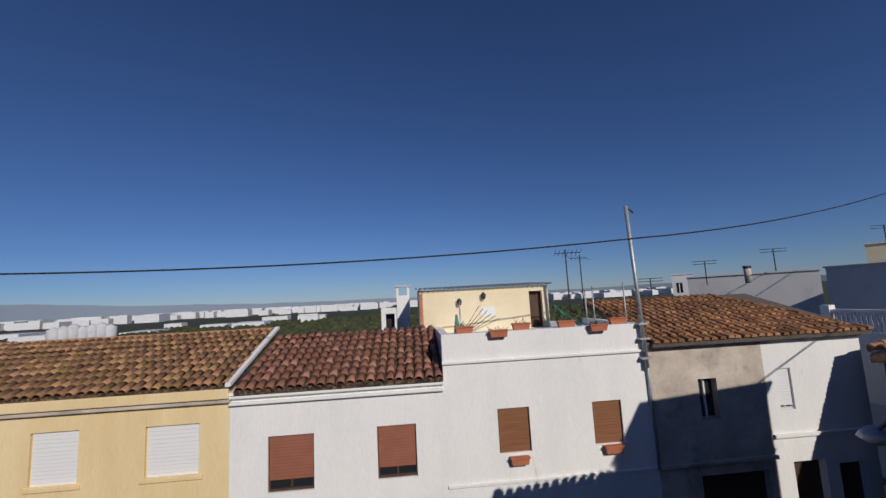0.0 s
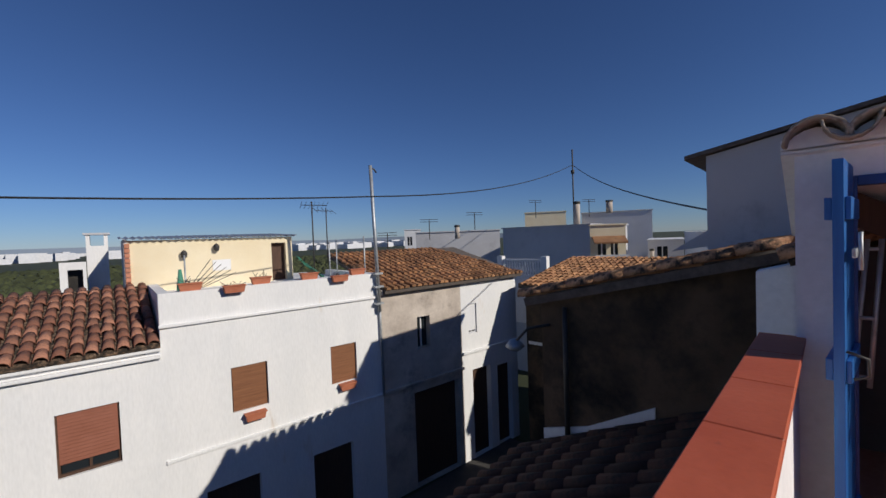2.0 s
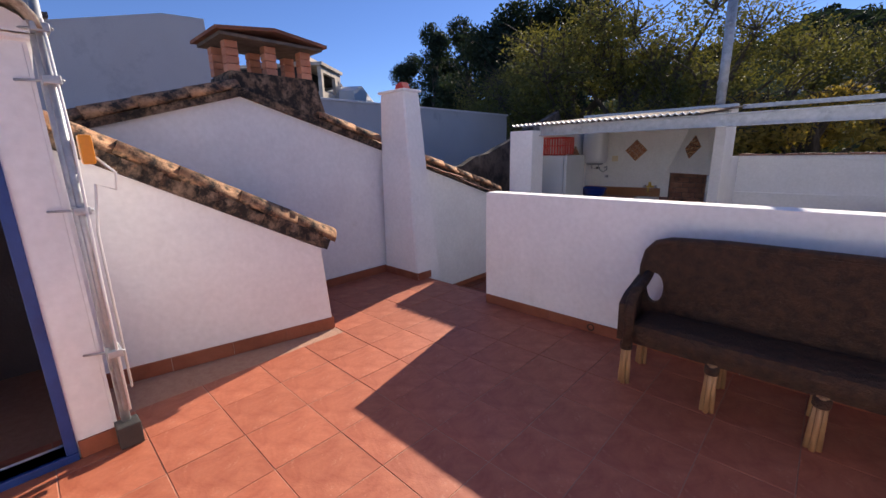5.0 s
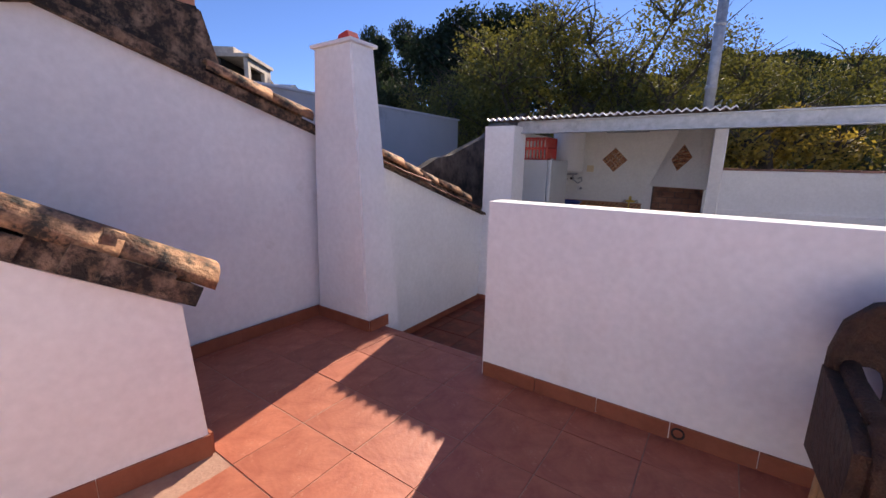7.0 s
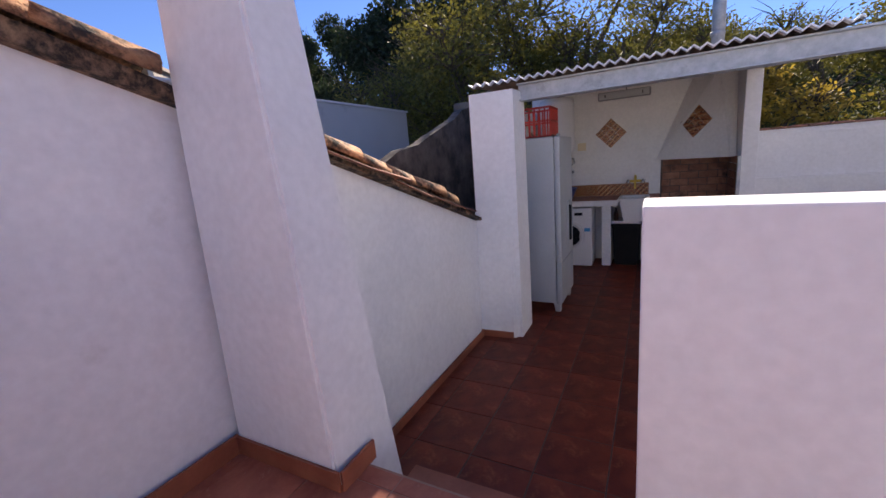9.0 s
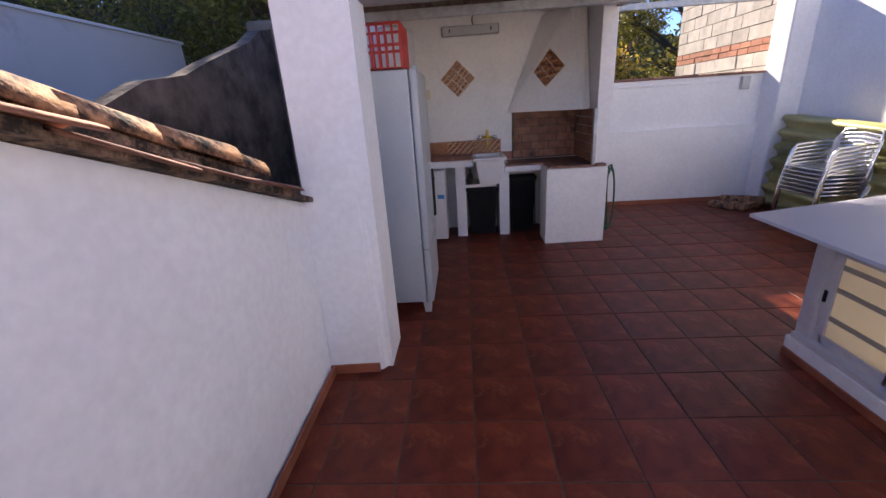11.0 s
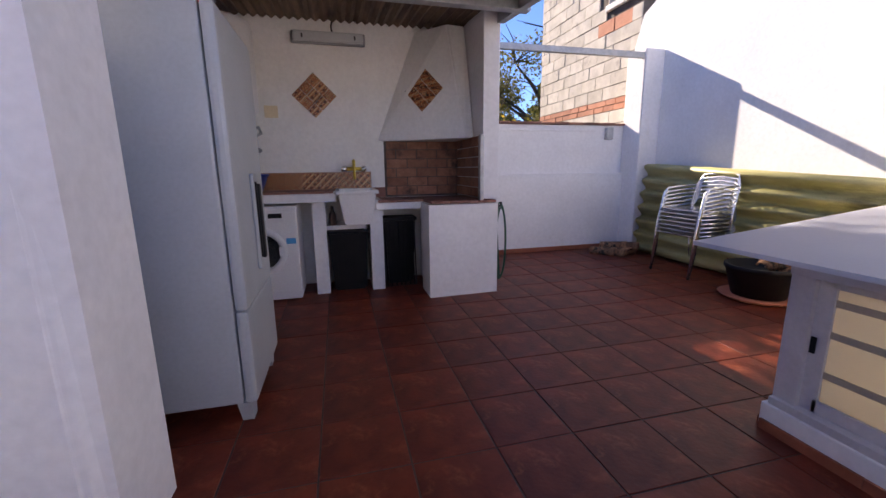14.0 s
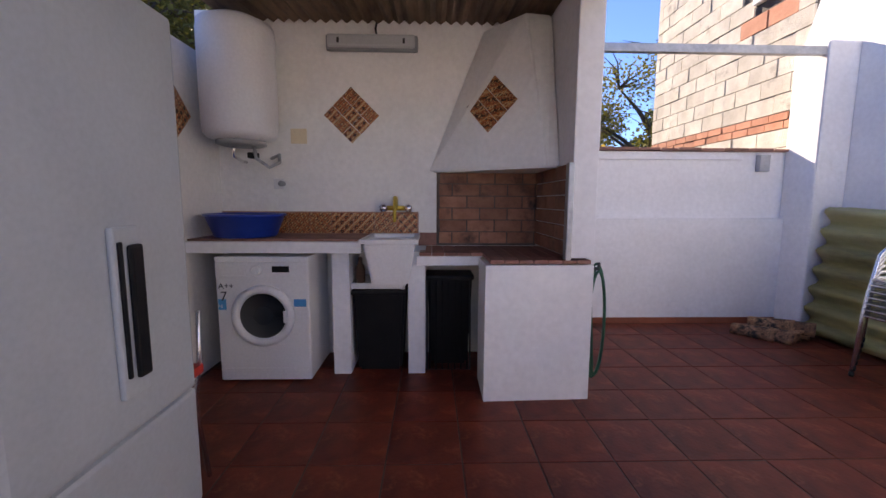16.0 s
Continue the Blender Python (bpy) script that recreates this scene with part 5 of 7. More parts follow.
def alu_chair(m, label):
    c = thing("stacking_chair", label, "chair", "stacked aluminium chairs")
    w, d, sz, az, tz = 0.25, 0.23, 0.44, 0.66, 0.8
    for s in (-1, 1):
        part("leg", tube([(s * w, d + 0.03, 0.0), (s * w, d, sz), (s * w, d - 0.02, az - 0.05), (s * w, d - 0.07, az), (s * w, 0.0, az + 0.015), (s * w, -d + 0.02, az + 0.03)], 0.0125, 8), M_ALU, c)
        part("leg", tube([(s * w * 0.96, -d - 0.06, 0.0), (s * w * 0.96, -d + 0.0, sz)], 0.0125, 8), M_ALU, c)
        part("rubber_foot", tube([(s * w, d + 0.032, -0.001), (s * w, d + 0.028, 0.03)], 0.016, 8), M_BLACKP, c)
        part("rubber_foot", tube([(s * w * 0.96, -d - 0.062, -0.001), (s * w * 0.96, -d - 0.058, 0.03)], 0.016, 8), M_BLACKP, c)
    part("back_frame", tube([(-w, -d + 0.02, sz), (-w, -d - 0.01, az + 0.03), (-w + 0.05, -d - 0.05, tz), (0, -d - 0.08, tz + 0.02), (w - 0.05, -d - 0.05, tz), (w, -d - 0.01, az + 0.03), (w, -d + 0.02, sz)], 0.0125, 8), M_ALU, c)
    part("seat_frame", tube([(-w, -d, sz), (w, -d, sz), (w, d, sz), (-w, d, sz)], 0.01, 6, closed=True), M_ALU, c)
    for i in range(7):
        y = -d + 0.03 + i * 0.068
        part("seat_slat", box(-w + 0.005, w - 0.005, y, y + 0.055, sz + 0.004, sz + 0.012), M_ALU, c)
    for i in range(4):
        z = 0.56 + i * 0.056
        part("back_slat", box(-w * 0.62, w * 0.62, -d - 0.035 - i * 0.009, -d - 0.028 - i * 0.009, z, z + 0.046), M_ALU, c)
    return c


first = alu_chair(None, "polished aluminium slatted armchair in a stack against the sheets")
base = pose(0.66, -9.74, FL, 0, 0, -88)
first.matrix_world = base
for i in range(1, 7):
    copy_thing(first, base @ pose(0, -0.008 * i, 0.042 * i))

hose = thing("garden_hose", "green garden hose hung in loops on the grill wall", "hose")
rh = random.Random(3)
for k in range(3):
    pts = [(2.865 + (0.05 + 0.008 * k) * math.cos(a), -9.76 - 0.02 * k, 0.02 + (0.33 + 0.02 * k) * math.sin(a)) for a in [2 * math.pi * i / 24 for i in range(24)]]
    part("hose_coil", tube(pts, 0.009, 6, closed=True), M_HOSE, hose)
part("hose_tail", tube([(2.87, -9.86, 0.34), (2.86, -9.87, 0.1), (2.86, -9.82, -0.2), (2.87, -9.78, -0.3)], 0.009, 6), M_HOSE, hose)
part("hose_hook", tube([(2.93, -9.78, 0.37), (2.86, -9.78, 0.36), (2.86, -9.78, 0.4)], 0.012, 6), M_IRON, hose)

tub = thing("plant_pot", "large black plastic plant pot with broken tiles on a saucer", "plant pot")
part("pot_body", lathe([(0.2, FL + 0.03), (0.26, FL + 0.25), (0.275, FL + 0.27), (0.275, FL + 0.3), (0.25, FL + 0.3), (0.24, FL + 0.24), (0.02, FL + 0.24)], (0.8, -8.85, 0), 28), M_BLACKP, tub)
part("saucer", lathe([(0.25, FL), (0.3, FL + 0.03), (0.29, FL + 0.035), (0.1, FL + 0.02)], (0.8, -8.85, 0), 28), M_POT, tub, "orange terracotta saucer")
for i in range(3):
    t = thing("broken_roof_tile", "piece of broken terracotta tile lying in the black pot", "roof tile", "broken tile pieces")
    o = put_mesh("shard", me_l, t, Matrix())
    t.matrix_world = pose(0.74 + 0.09 * i, -8.83 + 0.04 * i, FL + 0.3, 20 * i - 10, 15, 50 * i) @ Matrix.Diagonal((0.7, 0.45, 0.6, 1))
for i in range(5):
    t = thing("stacked_roof_tile", "old curved roof tile lying by the wall corner", "roof tile", "loose roof tiles")
    put_mesh("tile_body", me_l, t, Matrix())
    t.matrix_world = pose(0.75 + 0.14 * (i % 3), -10.98 + 0.06 * (i % 2), FL + 0.002 + 0.06 * (i // 3), 0, 0, 20 + 8 * i) @ Matrix.Diagonal((0.9, 0.8, 0.9, 1))

# wicker settee by the middle parapet
st = thing("wicker_settee", "dark brown woven wicker settee with pale bamboo legs", "sofa")
SX, SXE, SBY, SFY = 2.44, 0.7, -4.77, -4.38
b = bmesh.new()
# rounded back panel with an oval hole near each arm
def back_panel():
    bb2 = bmesh.new()
    n = 40
    front = []
    for k in range(n + 1):
        s = k / n
        x = SX - 0.13 - s * (SX - SXE - 0.26)
        e = min(s, 1 - s) * (SX - SXE)
        top = 0.87 - 0.02 * max(0, 1 - e / 0.32) ** 2.2
        front.append((x, top))
    for y0, y1 in ((SBY + 0.0, SBY + 0.06),):
        rows = [[bb2.verts.new((x, y, z)) for x, z in pts] for y, pts in ((y0, [(x, 0.3) for x, _ in front]), (y0, front), (y1, front), (y1, [(x, 0.3) for x, _ in front]))]
        for r in range(3):
            for k in range(n):
                bb2.faces.new((rows[r][k], rows[r][k + 1], rows[r + 1][k + 1], rows[r + 1][k]))
        bb2.faces.new([rows[i][0] for i in range(4)])
        bb2.faces.new([rows[i][-1] for i in (3, 2, 1, 0)])
    bmesh.ops.recalc_face_normals(bb2, faces=bb2.faces[:])
    return bb2


part("backrest", back_panel(), M_WICKER, st)
part("back_rim", tube([(SX + 0.03, SBY + 0.03, 0.58), (SX + 0.03, SBY + 0.03, 0.68), (SX + 0.01, SBY + 0.03, 0.78), (SX - 0.04, SBY + 0.03, 0.84), (SX - 0.12, SBY + 0.03, 0.865), (SX - 0.4, SBY + 0.03, 0.88), (SXE + 0.4, SBY + 0.03, 0.88), (SXE + 0.12, SBY + 0.03, 0.865), (SXE + 0.04, SBY + 0.03, 0.84), (SXE - 0.01, SBY + 0.03, 0.78), (SXE - 0.03, SBY + 0.03, 0.68), (SXE - 0.03, SBY + 0.03, 0.58)], 0.028, 8), M_WICKER, st)


def ring_panel(outer, centre, radii, y0, y1, n=24):
    """A panel in the plane of x and z with an oval hole."""
    bm = bmesh.new()
    out = []
    for k in range(n):
        a = 2 * math.pi * k / n
        dx, dz = math.cos(a), math.sin(a)
        best = 9.0
        for (xa, za), (xb, zb) in zip(outer, outer[1:] + outer[:1]):
            den = dx * (zb - za) - dz * (xb - xa)
            if abs(den) < 1e-9:
                continue
            t = ((xa - centre[0]) * (zb - za) - (za - centre[1]) * (xb - xa)) / den
            u = ((xa - centre[0]) * dz - (za - centre[1]) * dx) / den
            if t > 0 and -0.001 <= u <= 1.001:
                best = min(best, t)
        out.append((centre[0] + dx * best, centre[1] + dz * best))
    hole = [(centre[0] + radii[0] * math.cos(2 * math.pi * k / n), centre[1] + radii[1] * math.sin(2 * math.pi * k / n)) for k in range(n)]
    rings = [[bm.verts.new((px, y, pz)) for px, pz in pts] for pts, y in ((out, y0), (hole, y0), (hole, y1), (out, y1))]
    for i in range(4):
        for k in range(n):
            bm.faces.new((rings[i][k], rings[i][(k + 1) % n], rings[(i + 1) % 4][(k + 1) % n], rings[(i + 1) % 4][k]))
    bmesh.ops.recalc_face_normals(bm, faces=bm.faces[:])
    return bm


for ex, sg in ((SX, 1), (SXE, -1)):
    q = lambda d, z: (ex + sg * d, z)
    part("back_end", ring_panel([q(-0.13, 0.3), q(0.03, 0.3), q(0.03, 0.68), q(0.01, 0.78), q(-0.04, 0.83), q(-0.13, 0.86)], q(-0.045, 0.55), (0.055, 0.1), SBY + 0.01, SBY + 0.05), M_WICKER, st)
b = box(SXE + 0.02, SX - 0.02, SBY + 0.06, SFY, 0.27, 0.41, 0.05)
part("seat", b, M_WICKER, st)
for x, sg in ((SX, -1), (SXE, 1)):
    arm = prism([(SBY + 0.03, 0.3), (SFY + 0.02, 0.3), (SFY + 0.03, 0.53), (SFY - 0.05, 0.57), (SBY + 0.22, 0.59), (SBY + 0.03, 0.62)], x, x - sg * 0.04, "x")
    splay = lambda y: sg * (y - SFY) * 0.06
    for v in arm.verts:
        v.co.x += splay(v.co.y)
    part("arm_panel", arm, M_WICKER, st)
    part("arm_rim", tube([(x + sg * 0.025 + splay(y), y, z) for y, z in [(SBY + 0.03, 0.64), (SBY + 0.12, 0.61), (SBY + 0.22, 0.6), (SBY + 0.35, 0.595), (SFY - 0.05, 0.585), (SFY + 0.0, 0.57), (SFY + 0.025, 0.53), (SFY + 0.02, 0.28)]], 0.03, 8), M_WICKER, st)
for x in (SX - 0.01, 1.98, 1.54, 1.1, SXE + 0.03):
    for y in (SFY - 0.02, SBY + 0.05):
        lg = bmesh.new()
        for dx, dy in ((-0.018, 0), (0.018, 0), (0, 0.018)):
            tube([(x + dx * 1.3, y + dy, 0.0), (x + dx * 0.7, y + dy, 0.29)], [0.013, 0.015], 8, bm=lg)
        part("leg", lg, M_BAMBOO, st)
        part("leg_binding", lathe([(0.033, 0.235), (0.036, 0.24), (0.036, 0.275), (0.033, 0.28)], (x, y + 0.006, 0), 12), M_WICKER, st)

# ---- the street and the houses across ----
FM = Matrix.Translation((1.36, -0.68, 0)) @ Matrix.Rotation(radians(-8), 4, "Z") @ Matrix.Translation((0, 9.5, 0))
GZ = -6.0


def along(u):
    """Metres along the row of fronts, from the plan's first survey to the true plan."""
    return float(np.interp(u, [-20, -13.5, -8.2, -5.8, -4.24, 0.4, 5.3, 8.31, 11.05], [-20.2, -13.6, -8.13, -5.76, -3.96, 0.92, 6.04, 9.1, 11.88]))


def level(z):
    return float(np.interp(z, [-6, -3.72, -2.33, -1.9, -1.18, -1.0, -0.4, 0.11, 0.75, 1.9, 3.6], [-6, -3.8, -2.58, -2.12, -1.37, -1.15, -0.52, 0.01, 0.68, 1.87, 3.65]))


def F(u, v, z):
    return FM @ Vector((along(u), v, level(z)))


def fbox(u0, u1, v0, v1, z0, z1, bevel=0.0):
    return box(along(u0), along(u1), v0, v1, level(z0), level(z1), bevel, m=FM)


def shutter_window(house, u0, u1, z0, z1, material, open_at=0.0, frame_m=None, rows=14):
    w = part("window", fbox(u0, u1, 0.14, 0.16, z0, z1), M_DARK, house)
    f = bmesh.new()
    for a in ((u0, u0 + 0.04, z0, z1), (u1 - 0.04, u1, z0, z1), (u0 + 0.04, u1 - 0.04, z0, z0 + 0.05), (u0 + 0.04, u1 - 0.04, z1 - 0.03, z1)):
        join(f, fbox(a[0], a[1], 0.06, 0.13, a[2], a[3]))
    part("window_frame", f, frame_m or M_WOOD_DK, w)
    zb = z0 + (z1 - z0) * open_at
    h = (z1 - zb) / rows
    for i in range(rows):
        part("shutter_slat", fbox(u0 + 0.03, u1 - 0.03, 0.045, 0.06, zb + i * h + 0.003, zb + (i + 1) * h), material, w)
    if open_at > 0:
        part("pane", fbox(u0 + 0.05, u1 - 0.05, 0.1, 0.11, z0 + 0.05, zb), M_PANE, w)
        part("mullion", fbox((u0 + u1) / 2 - 0.02, (u0 + u1) / 2 + 0.02, 0.07, 0.1, z0 + 0.05, zb), frame_m or M_WOOD_DK, w)
    return w


def facade(name, label, u0, u1, ztop, material, holes):
    h = tagged(new(name), label, "house")
    part("wall", holed(along(u0), along(u1), GZ, level(ztop), [(along(a), along(e), level(f), level(g)) for a, e, f, g in holes], 0.3, FM), material, h)
    part("wall", fbox(u0 + 0.01, u1 - 0.01, 0.32, 5.5, GZ, ztop - 0.2), material, h, "party walls behind the front")
    return h


me_or = tile_mesh("roof_tile_ochre", 0.085, 0.105, 0.4, 0.014, M_TILE_OR, 5)
me_rd = tile_mesh("roof_tile_red_far", 0.085, 0.105, 0.4, 0.014, M_TILE_RD, 5)

# cream yellow house
hy = facade("yellow_house", "cream yellow house with white roller shutters and ochre tiled roof", -13.5, -4.24, -0.33, M_FAC_Y,
            [(-8.2, -7.2, -1.82, -0.78), (-5.8, -4.8, -1.84, -0.82), (-10.6, -9.6, -1.82, -0.78)])
for a in (-8.2, -5.8, -10.6):
    shutter_window(hy, a, a + 1.0, -1.83, -0.79, M_SHUT_W, 0.0, M_FAC_Y)
    part("window_sill", fbox(a - 0.08, a + 1.08, -0.04, 0.1, -1.92, -1.83, 0.01), M_FAC_Y, hy)
part("cornice", fbox(-13.5, -4.22, -0.16, 0.3, -0.33, -0.12, 0.02), M_FAC_Y, hy)
part("cornice", fbox(-13.5, -4.22, -0.1, 0.0, -0.43, -0.34, 0.02), M_FAC_G, hy, "stained lower moulding")
ry = tagged(new("roof_yellow_house"), "", "", kind="structure")
A = FM.to_3x3() @ Vector((1, 0, 0))
dnv = FM.to_3x3() @ Vector((0, -3.4, -1.0)).normalized()
tile_roof(ry, F(-13.4, 3.15, 0.86), A, dnv, 44, 9, 0.218, 0.38, me_or, seed=3, base=M_MORTAR)
part("ridge", tube([F(-13.4 + i * 0.4, 3.2, 0.9 + 0.008 * math.sin(i * 2.1)) for i in range(24)], 0.09, 6), M_TILE_OR, ry)
part("verge_strip", prism([(-0.2, -0.18), (3.2, 0.85), (3.2, 0.93), (-0.2, -0.1)], -3.99, -3.87, "x"), M_FAC_W, ry).matrix_world = FM

# white house A with brown shutters
ha = facade("white_house", "low white house with brown roller shutters and a red tile roof", -4.24, 0.4, -0.36, M_FAC_W,
            [(-3.45, -2.48, -2.33, -1.18), (-1.12, -0.26, -2.25, -1.15)])
shutter_window(ha, -3.45, -2.48, -2.33, -1.18, M_SHUT_B, 0.2)
shutter_window(ha, -1.12, -0.26, -2.25, -1.15, M_SHUT_B, 0.2)
for z in (-0.36, -0.5):
    part("cornice", fbox(-4.24, 0.4, -0.1, 0.0, z, z + 0.06, 0.015), M_FAC_W, ha)
part("gutter_wall", fbox(-4.24, 0.4, -0.12, 0.3, -0.29, -0.22, 0.01), M_FAC_W, ha)
ra = tagged(new("roof_white_house"), "", "", kind="structure")
tile_roof(ra, F(-4.12, 3.0, 0.7), A, (FM.to_3x3() @ Vector((0, -3.1, -0.92))).normalized(), 21, 9, 0.226, 0.365, me_rd, seed=5, base=M_MORTAR)

# white house C, with the roof terrace and flower boxes
hc = facade("terrace_house", "white house with a roof terrace, flower boxes and wood-brown shutters", 0.4, 5.3, 0.73, M_FAC_W,
            [(1.6, 2.34, -1.94, -1.0), (3.84, 4.54, -1.92, -1.0), (3.3, 4.35, -5.98, -3.72), (1.05, 2.1, -5.98, -3.62)])
shutter_window(hc, 1.6, 2.34, -1.94, -1.0, M_SHUT_BB, 0.0)
shutter_window(hc, 3.84, 4.54, -1.92, -1.0, M_SHUT_BB, 0.0)
for a, c, z in ((3.3, 4.35, -3.72), (1.05, 2.1, -3.62)):
    part("street_door", fbox(a, c, 0.15, 0.2, GZ, z), M_WOOD_DK, hc, "dark timber street door")
part("cornice", fbox(0.38, 5.3, -0.06, 0.0, 0.06, 0.12, 0.015), M_FAC_W, hc)
part("cornice", fbox(0.4, 5.3, -0.04, 0.0, -2.62, -2.54, 0.012), M_FAC_W, hc)
part("terrace_side_wall", fbox(0.41, 0.6, 0.3, 3.4, -0.2, 0.72), M_FAC_W, hc)
part("terrace_side_wall", fbox(5.1, 5.3, 0.3, 3.2, -0.2, 0.72), M_FAC_W, hc)
rp = random.Random(21)
for u, v, z in ((0.78, 0.12, 0.73), (1.55, -0.09, 0.62), (2.15, 0.15, 0.73), (3.25, 0.12, 0.73), (3.95, -0.09, 0.62), (4.55, 0.15, 0.73), (1.85, -0.08, -2.17), (4.05, -0.08, -2.1)):
    t = thing("flower_box", "orange plastic flower box on the white parapet" if z > 0 else "orange plastic flower box under a window", "flower box", "orange flower boxes")
    b = bmesh.new()
    hexa(b, [(u, v - 0.06, z), (u + 0.36, v - 0.06, z), (u + 0.36, v + 0.06, z), (u, v + 0.06, z), (u - 0.03, v - 0.08, z + 0.15), (u + 0.39, v - 0.08, z + 0.15), (u + 0.39, v + 0.08, z + 0.15), (u - 0.03, v + 0.08, z + 0.15)])
    for vv in b.verts:
        vv.co = Vector((along(vv.co.x), vv.co.y, level(vv.co.z)))
    b.transform(FM)
    part("box_body", b, M_POT, t)
    part("box_rim", fbox(u - 0.045, u + 0.405, v - 0.095, v + 0.095, z + 0.135, z + 0.16, 0.006), M_POT, t)
    if z > 0:
        tw = bmesh.new()
        for k in range(9):
            q = F(u + rp.uniform(0.03, 0.33), v, z + 0.15)
            tube([q, q + Vector((rp.uniform(-0.15, 0.15), rp.uniform(-0.1, 0.1), rp.uniform(0.03, 0.1) if v < 0 else rp.uniform(0.05, 0.16)))], 0.006, 4, bm=tw)
        part("dry_stems", tw, M_BARK, t)
agave = thing("dry_reeds", "bundle of thin dry canes leaning over the terrace parapet", "canes")
for k in range(6):
    q = F(0.95 + 0.05 * k, 0.3, 0.75)
    part("cane", tube([q, q + Vector((0.5 + 0.05 * k, 0.1, 0.62 - 0.07 * k))], 0.008, 4), M_BARK, agave)
# cream rooftop shack
sh = thing("rooftop_shack", "cream painted rooftop shack with a corrugated roof and dark doorway", "shed")
part("wall", holed(0.56, 4.68, -0.3, 1.8, [(4.05, 4.48, 0.35, 1.62)], 0.15, FM @ Matrix.Translation((0, 3.0, 0))), M_CREAM, sh)
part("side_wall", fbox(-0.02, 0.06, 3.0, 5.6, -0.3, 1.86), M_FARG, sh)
# dark block behind the doorway stands for the shade inside
part("door_void", fbox(3.38, 3.84, 3.2, 3.25, 0.3, 1.7), M_WOOD_DK, sh)
cr = corrugated(0.4, 4.8, 2.85, 5.7, 1.83, 1.95, pitch=0.16, amp=0.025)
cr.transform(FM)
part("roof", cr, M_GALV, sh)
for i in range(9):
    part("brick", fbox(-0.0, 0.1, 2.96, 3.0, 0.7 + i * 0.12, 0.8 + i * 0.12), M_RBRICK, sh)
for u, z in ((1.2, 1.45), (1.95, 1.6)):
    t = thing("wall_lantern", "small black wall lantern on the cream shack", "lantern", "wall lanterns")
    part("lantern_cage", lathe([(0.02, 0), (0.07, 0.04), (0.08, 0.16), (0.03, 0.22)], F(u, 2.9, z - 0.12), 6), M_IRON, t)
    part("lantern_bracket", tube([F(u, 3.0, z), F(u, 2.9, z + 0.1)], 0.012, 5), M_IRON, t)
rep = thing("wall_ornament", "pale tiled house number plaque on the shack", "plaque")
part("plaque", fbox(1.85, 2.3, 2.985, 3.0, 0.95, 1.25, 0.01), M_SHUT_W, rep)
um = thing("closed_parasol", "dark green closed parasol standing on the roof terrace", "parasol")
part("parasol_pole", tube([F(0.95, 0.7, -0.2), F(0.95, 0.7, 1.45)], 0.018, 6), M_GALV, um)
part("parasol_cloth", lathe([(0.1, 0.4), (0.08, 0.8), (0.03, 1.2)], F(0.86, 0.72, 0.0), 8), M_GREEN_NET, um)
net = thing("green_tarpaulin", "green tarpaulin slung at the end of the roof terrace", "tarpaulin")
b = bmesh.new()
g = [[b.verts.new(F(3.9 + 0.12 * i, 2.4 - 0.12 * j, 1.25 - 0.1 * i - 0.04 * j + 0.05 * math.sin(i * 1.7 + j * 2))) for j in range(6)] for i in range(8)]
for i in range(7):
    for j in range(5):
        b.faces.new((g[i][j], g[i + 1][j], g[i + 1][j + 1], g[i][j + 1]))
bmesh.ops.solidify(b, geom=b.faces[:], thickness=0.008)
part("cloth", b, M_GREEN_NET, net)
wt = thing("white_chimney_stack", "slim white chimney with an open cap behind the shack", "chimney")
part("shaft", fbox(-0.75, -0.3, 5.0, 5.5, -0.2, 1.75), M_FAC_W, wt)
part("cap_slab", fbox(-0.8, -0.25, 4.95, 5.55, 2.05, 2.1), M_FARG, wt)
for a in (-0.75, -0.38):
    for v in (5.0, 5.42):
        part("pillar", fbox(a, a + 0.08, v, v + 0.08, 1.75, 2.05), M_FAC_W, wt)
sm = thing("small_white_shed", "small white roof shed with a dark opening", "shed")
part("wall", holed(-0.8, -0.28, -0.3, 1.3, [(-0.65, -0.35, 0.2, 1.1)], 0.12, FM @ Matrix.Translation((0, 4.2, 0))), M_FAC_W, sm)
part("void", fbox(-1.2, -0.8, 4.5, 4.6, -0.2, 1.3), M_DARK, sm)


def yagi(u, v, z0, z1, n, turn, label="thin roof aerial on a tall mast", s=1.0):
    t = thing("roof_aerial", label, "antenna", "roof aerials")
    p = F(u, v, z0)
    part("mast", tube([p, (p.x, p.y, z1)], 0.022, 6), M_IRON, t)
    d = Vector((math.cos(turn), math.sin(turn), 0.0))
    s2 = Vector((-d.y, d.x, 0))
    c = Vector((p.x, p.y, z1 - 0.12))
    part("boom", tube([c - d * 0.5 * s, c + d * 0.35 * s], 0.012, 4), M_IRON, t)
    for i in range(n):
        q = c - d * 0.5 * s + d * (0.85 * s * i / max(1, n - 1))
        part("rod", tube([q - s2 * 0.16 * s + Vector((0, 0, -0.1 * s)), q + s2 * 0.16 * s + Vector((0, 0, 0.1 * s))], 0.007, 4), M_IRON, t)


yagi(4.75, 3.2, 0.4, 2.95, 7, radians(165))
yagi(6.2, 5.5, 0.8, 2.95, 5, radians(10))
for u, z in ((4.85, 1.25), (5.15, 1.35), (5.08, 1.3)):
    t = thing("short_pole", "short bare metal pole on the roof edge", "pole", "short poles")
    part("pole", tube([F(u, 0.5 if u > 5.1 else 2.2, 0.2), F(u, 0.5 if u > 5.1 else 2.2, z + 0.4)], 0.02, 6), M_GALV, t)

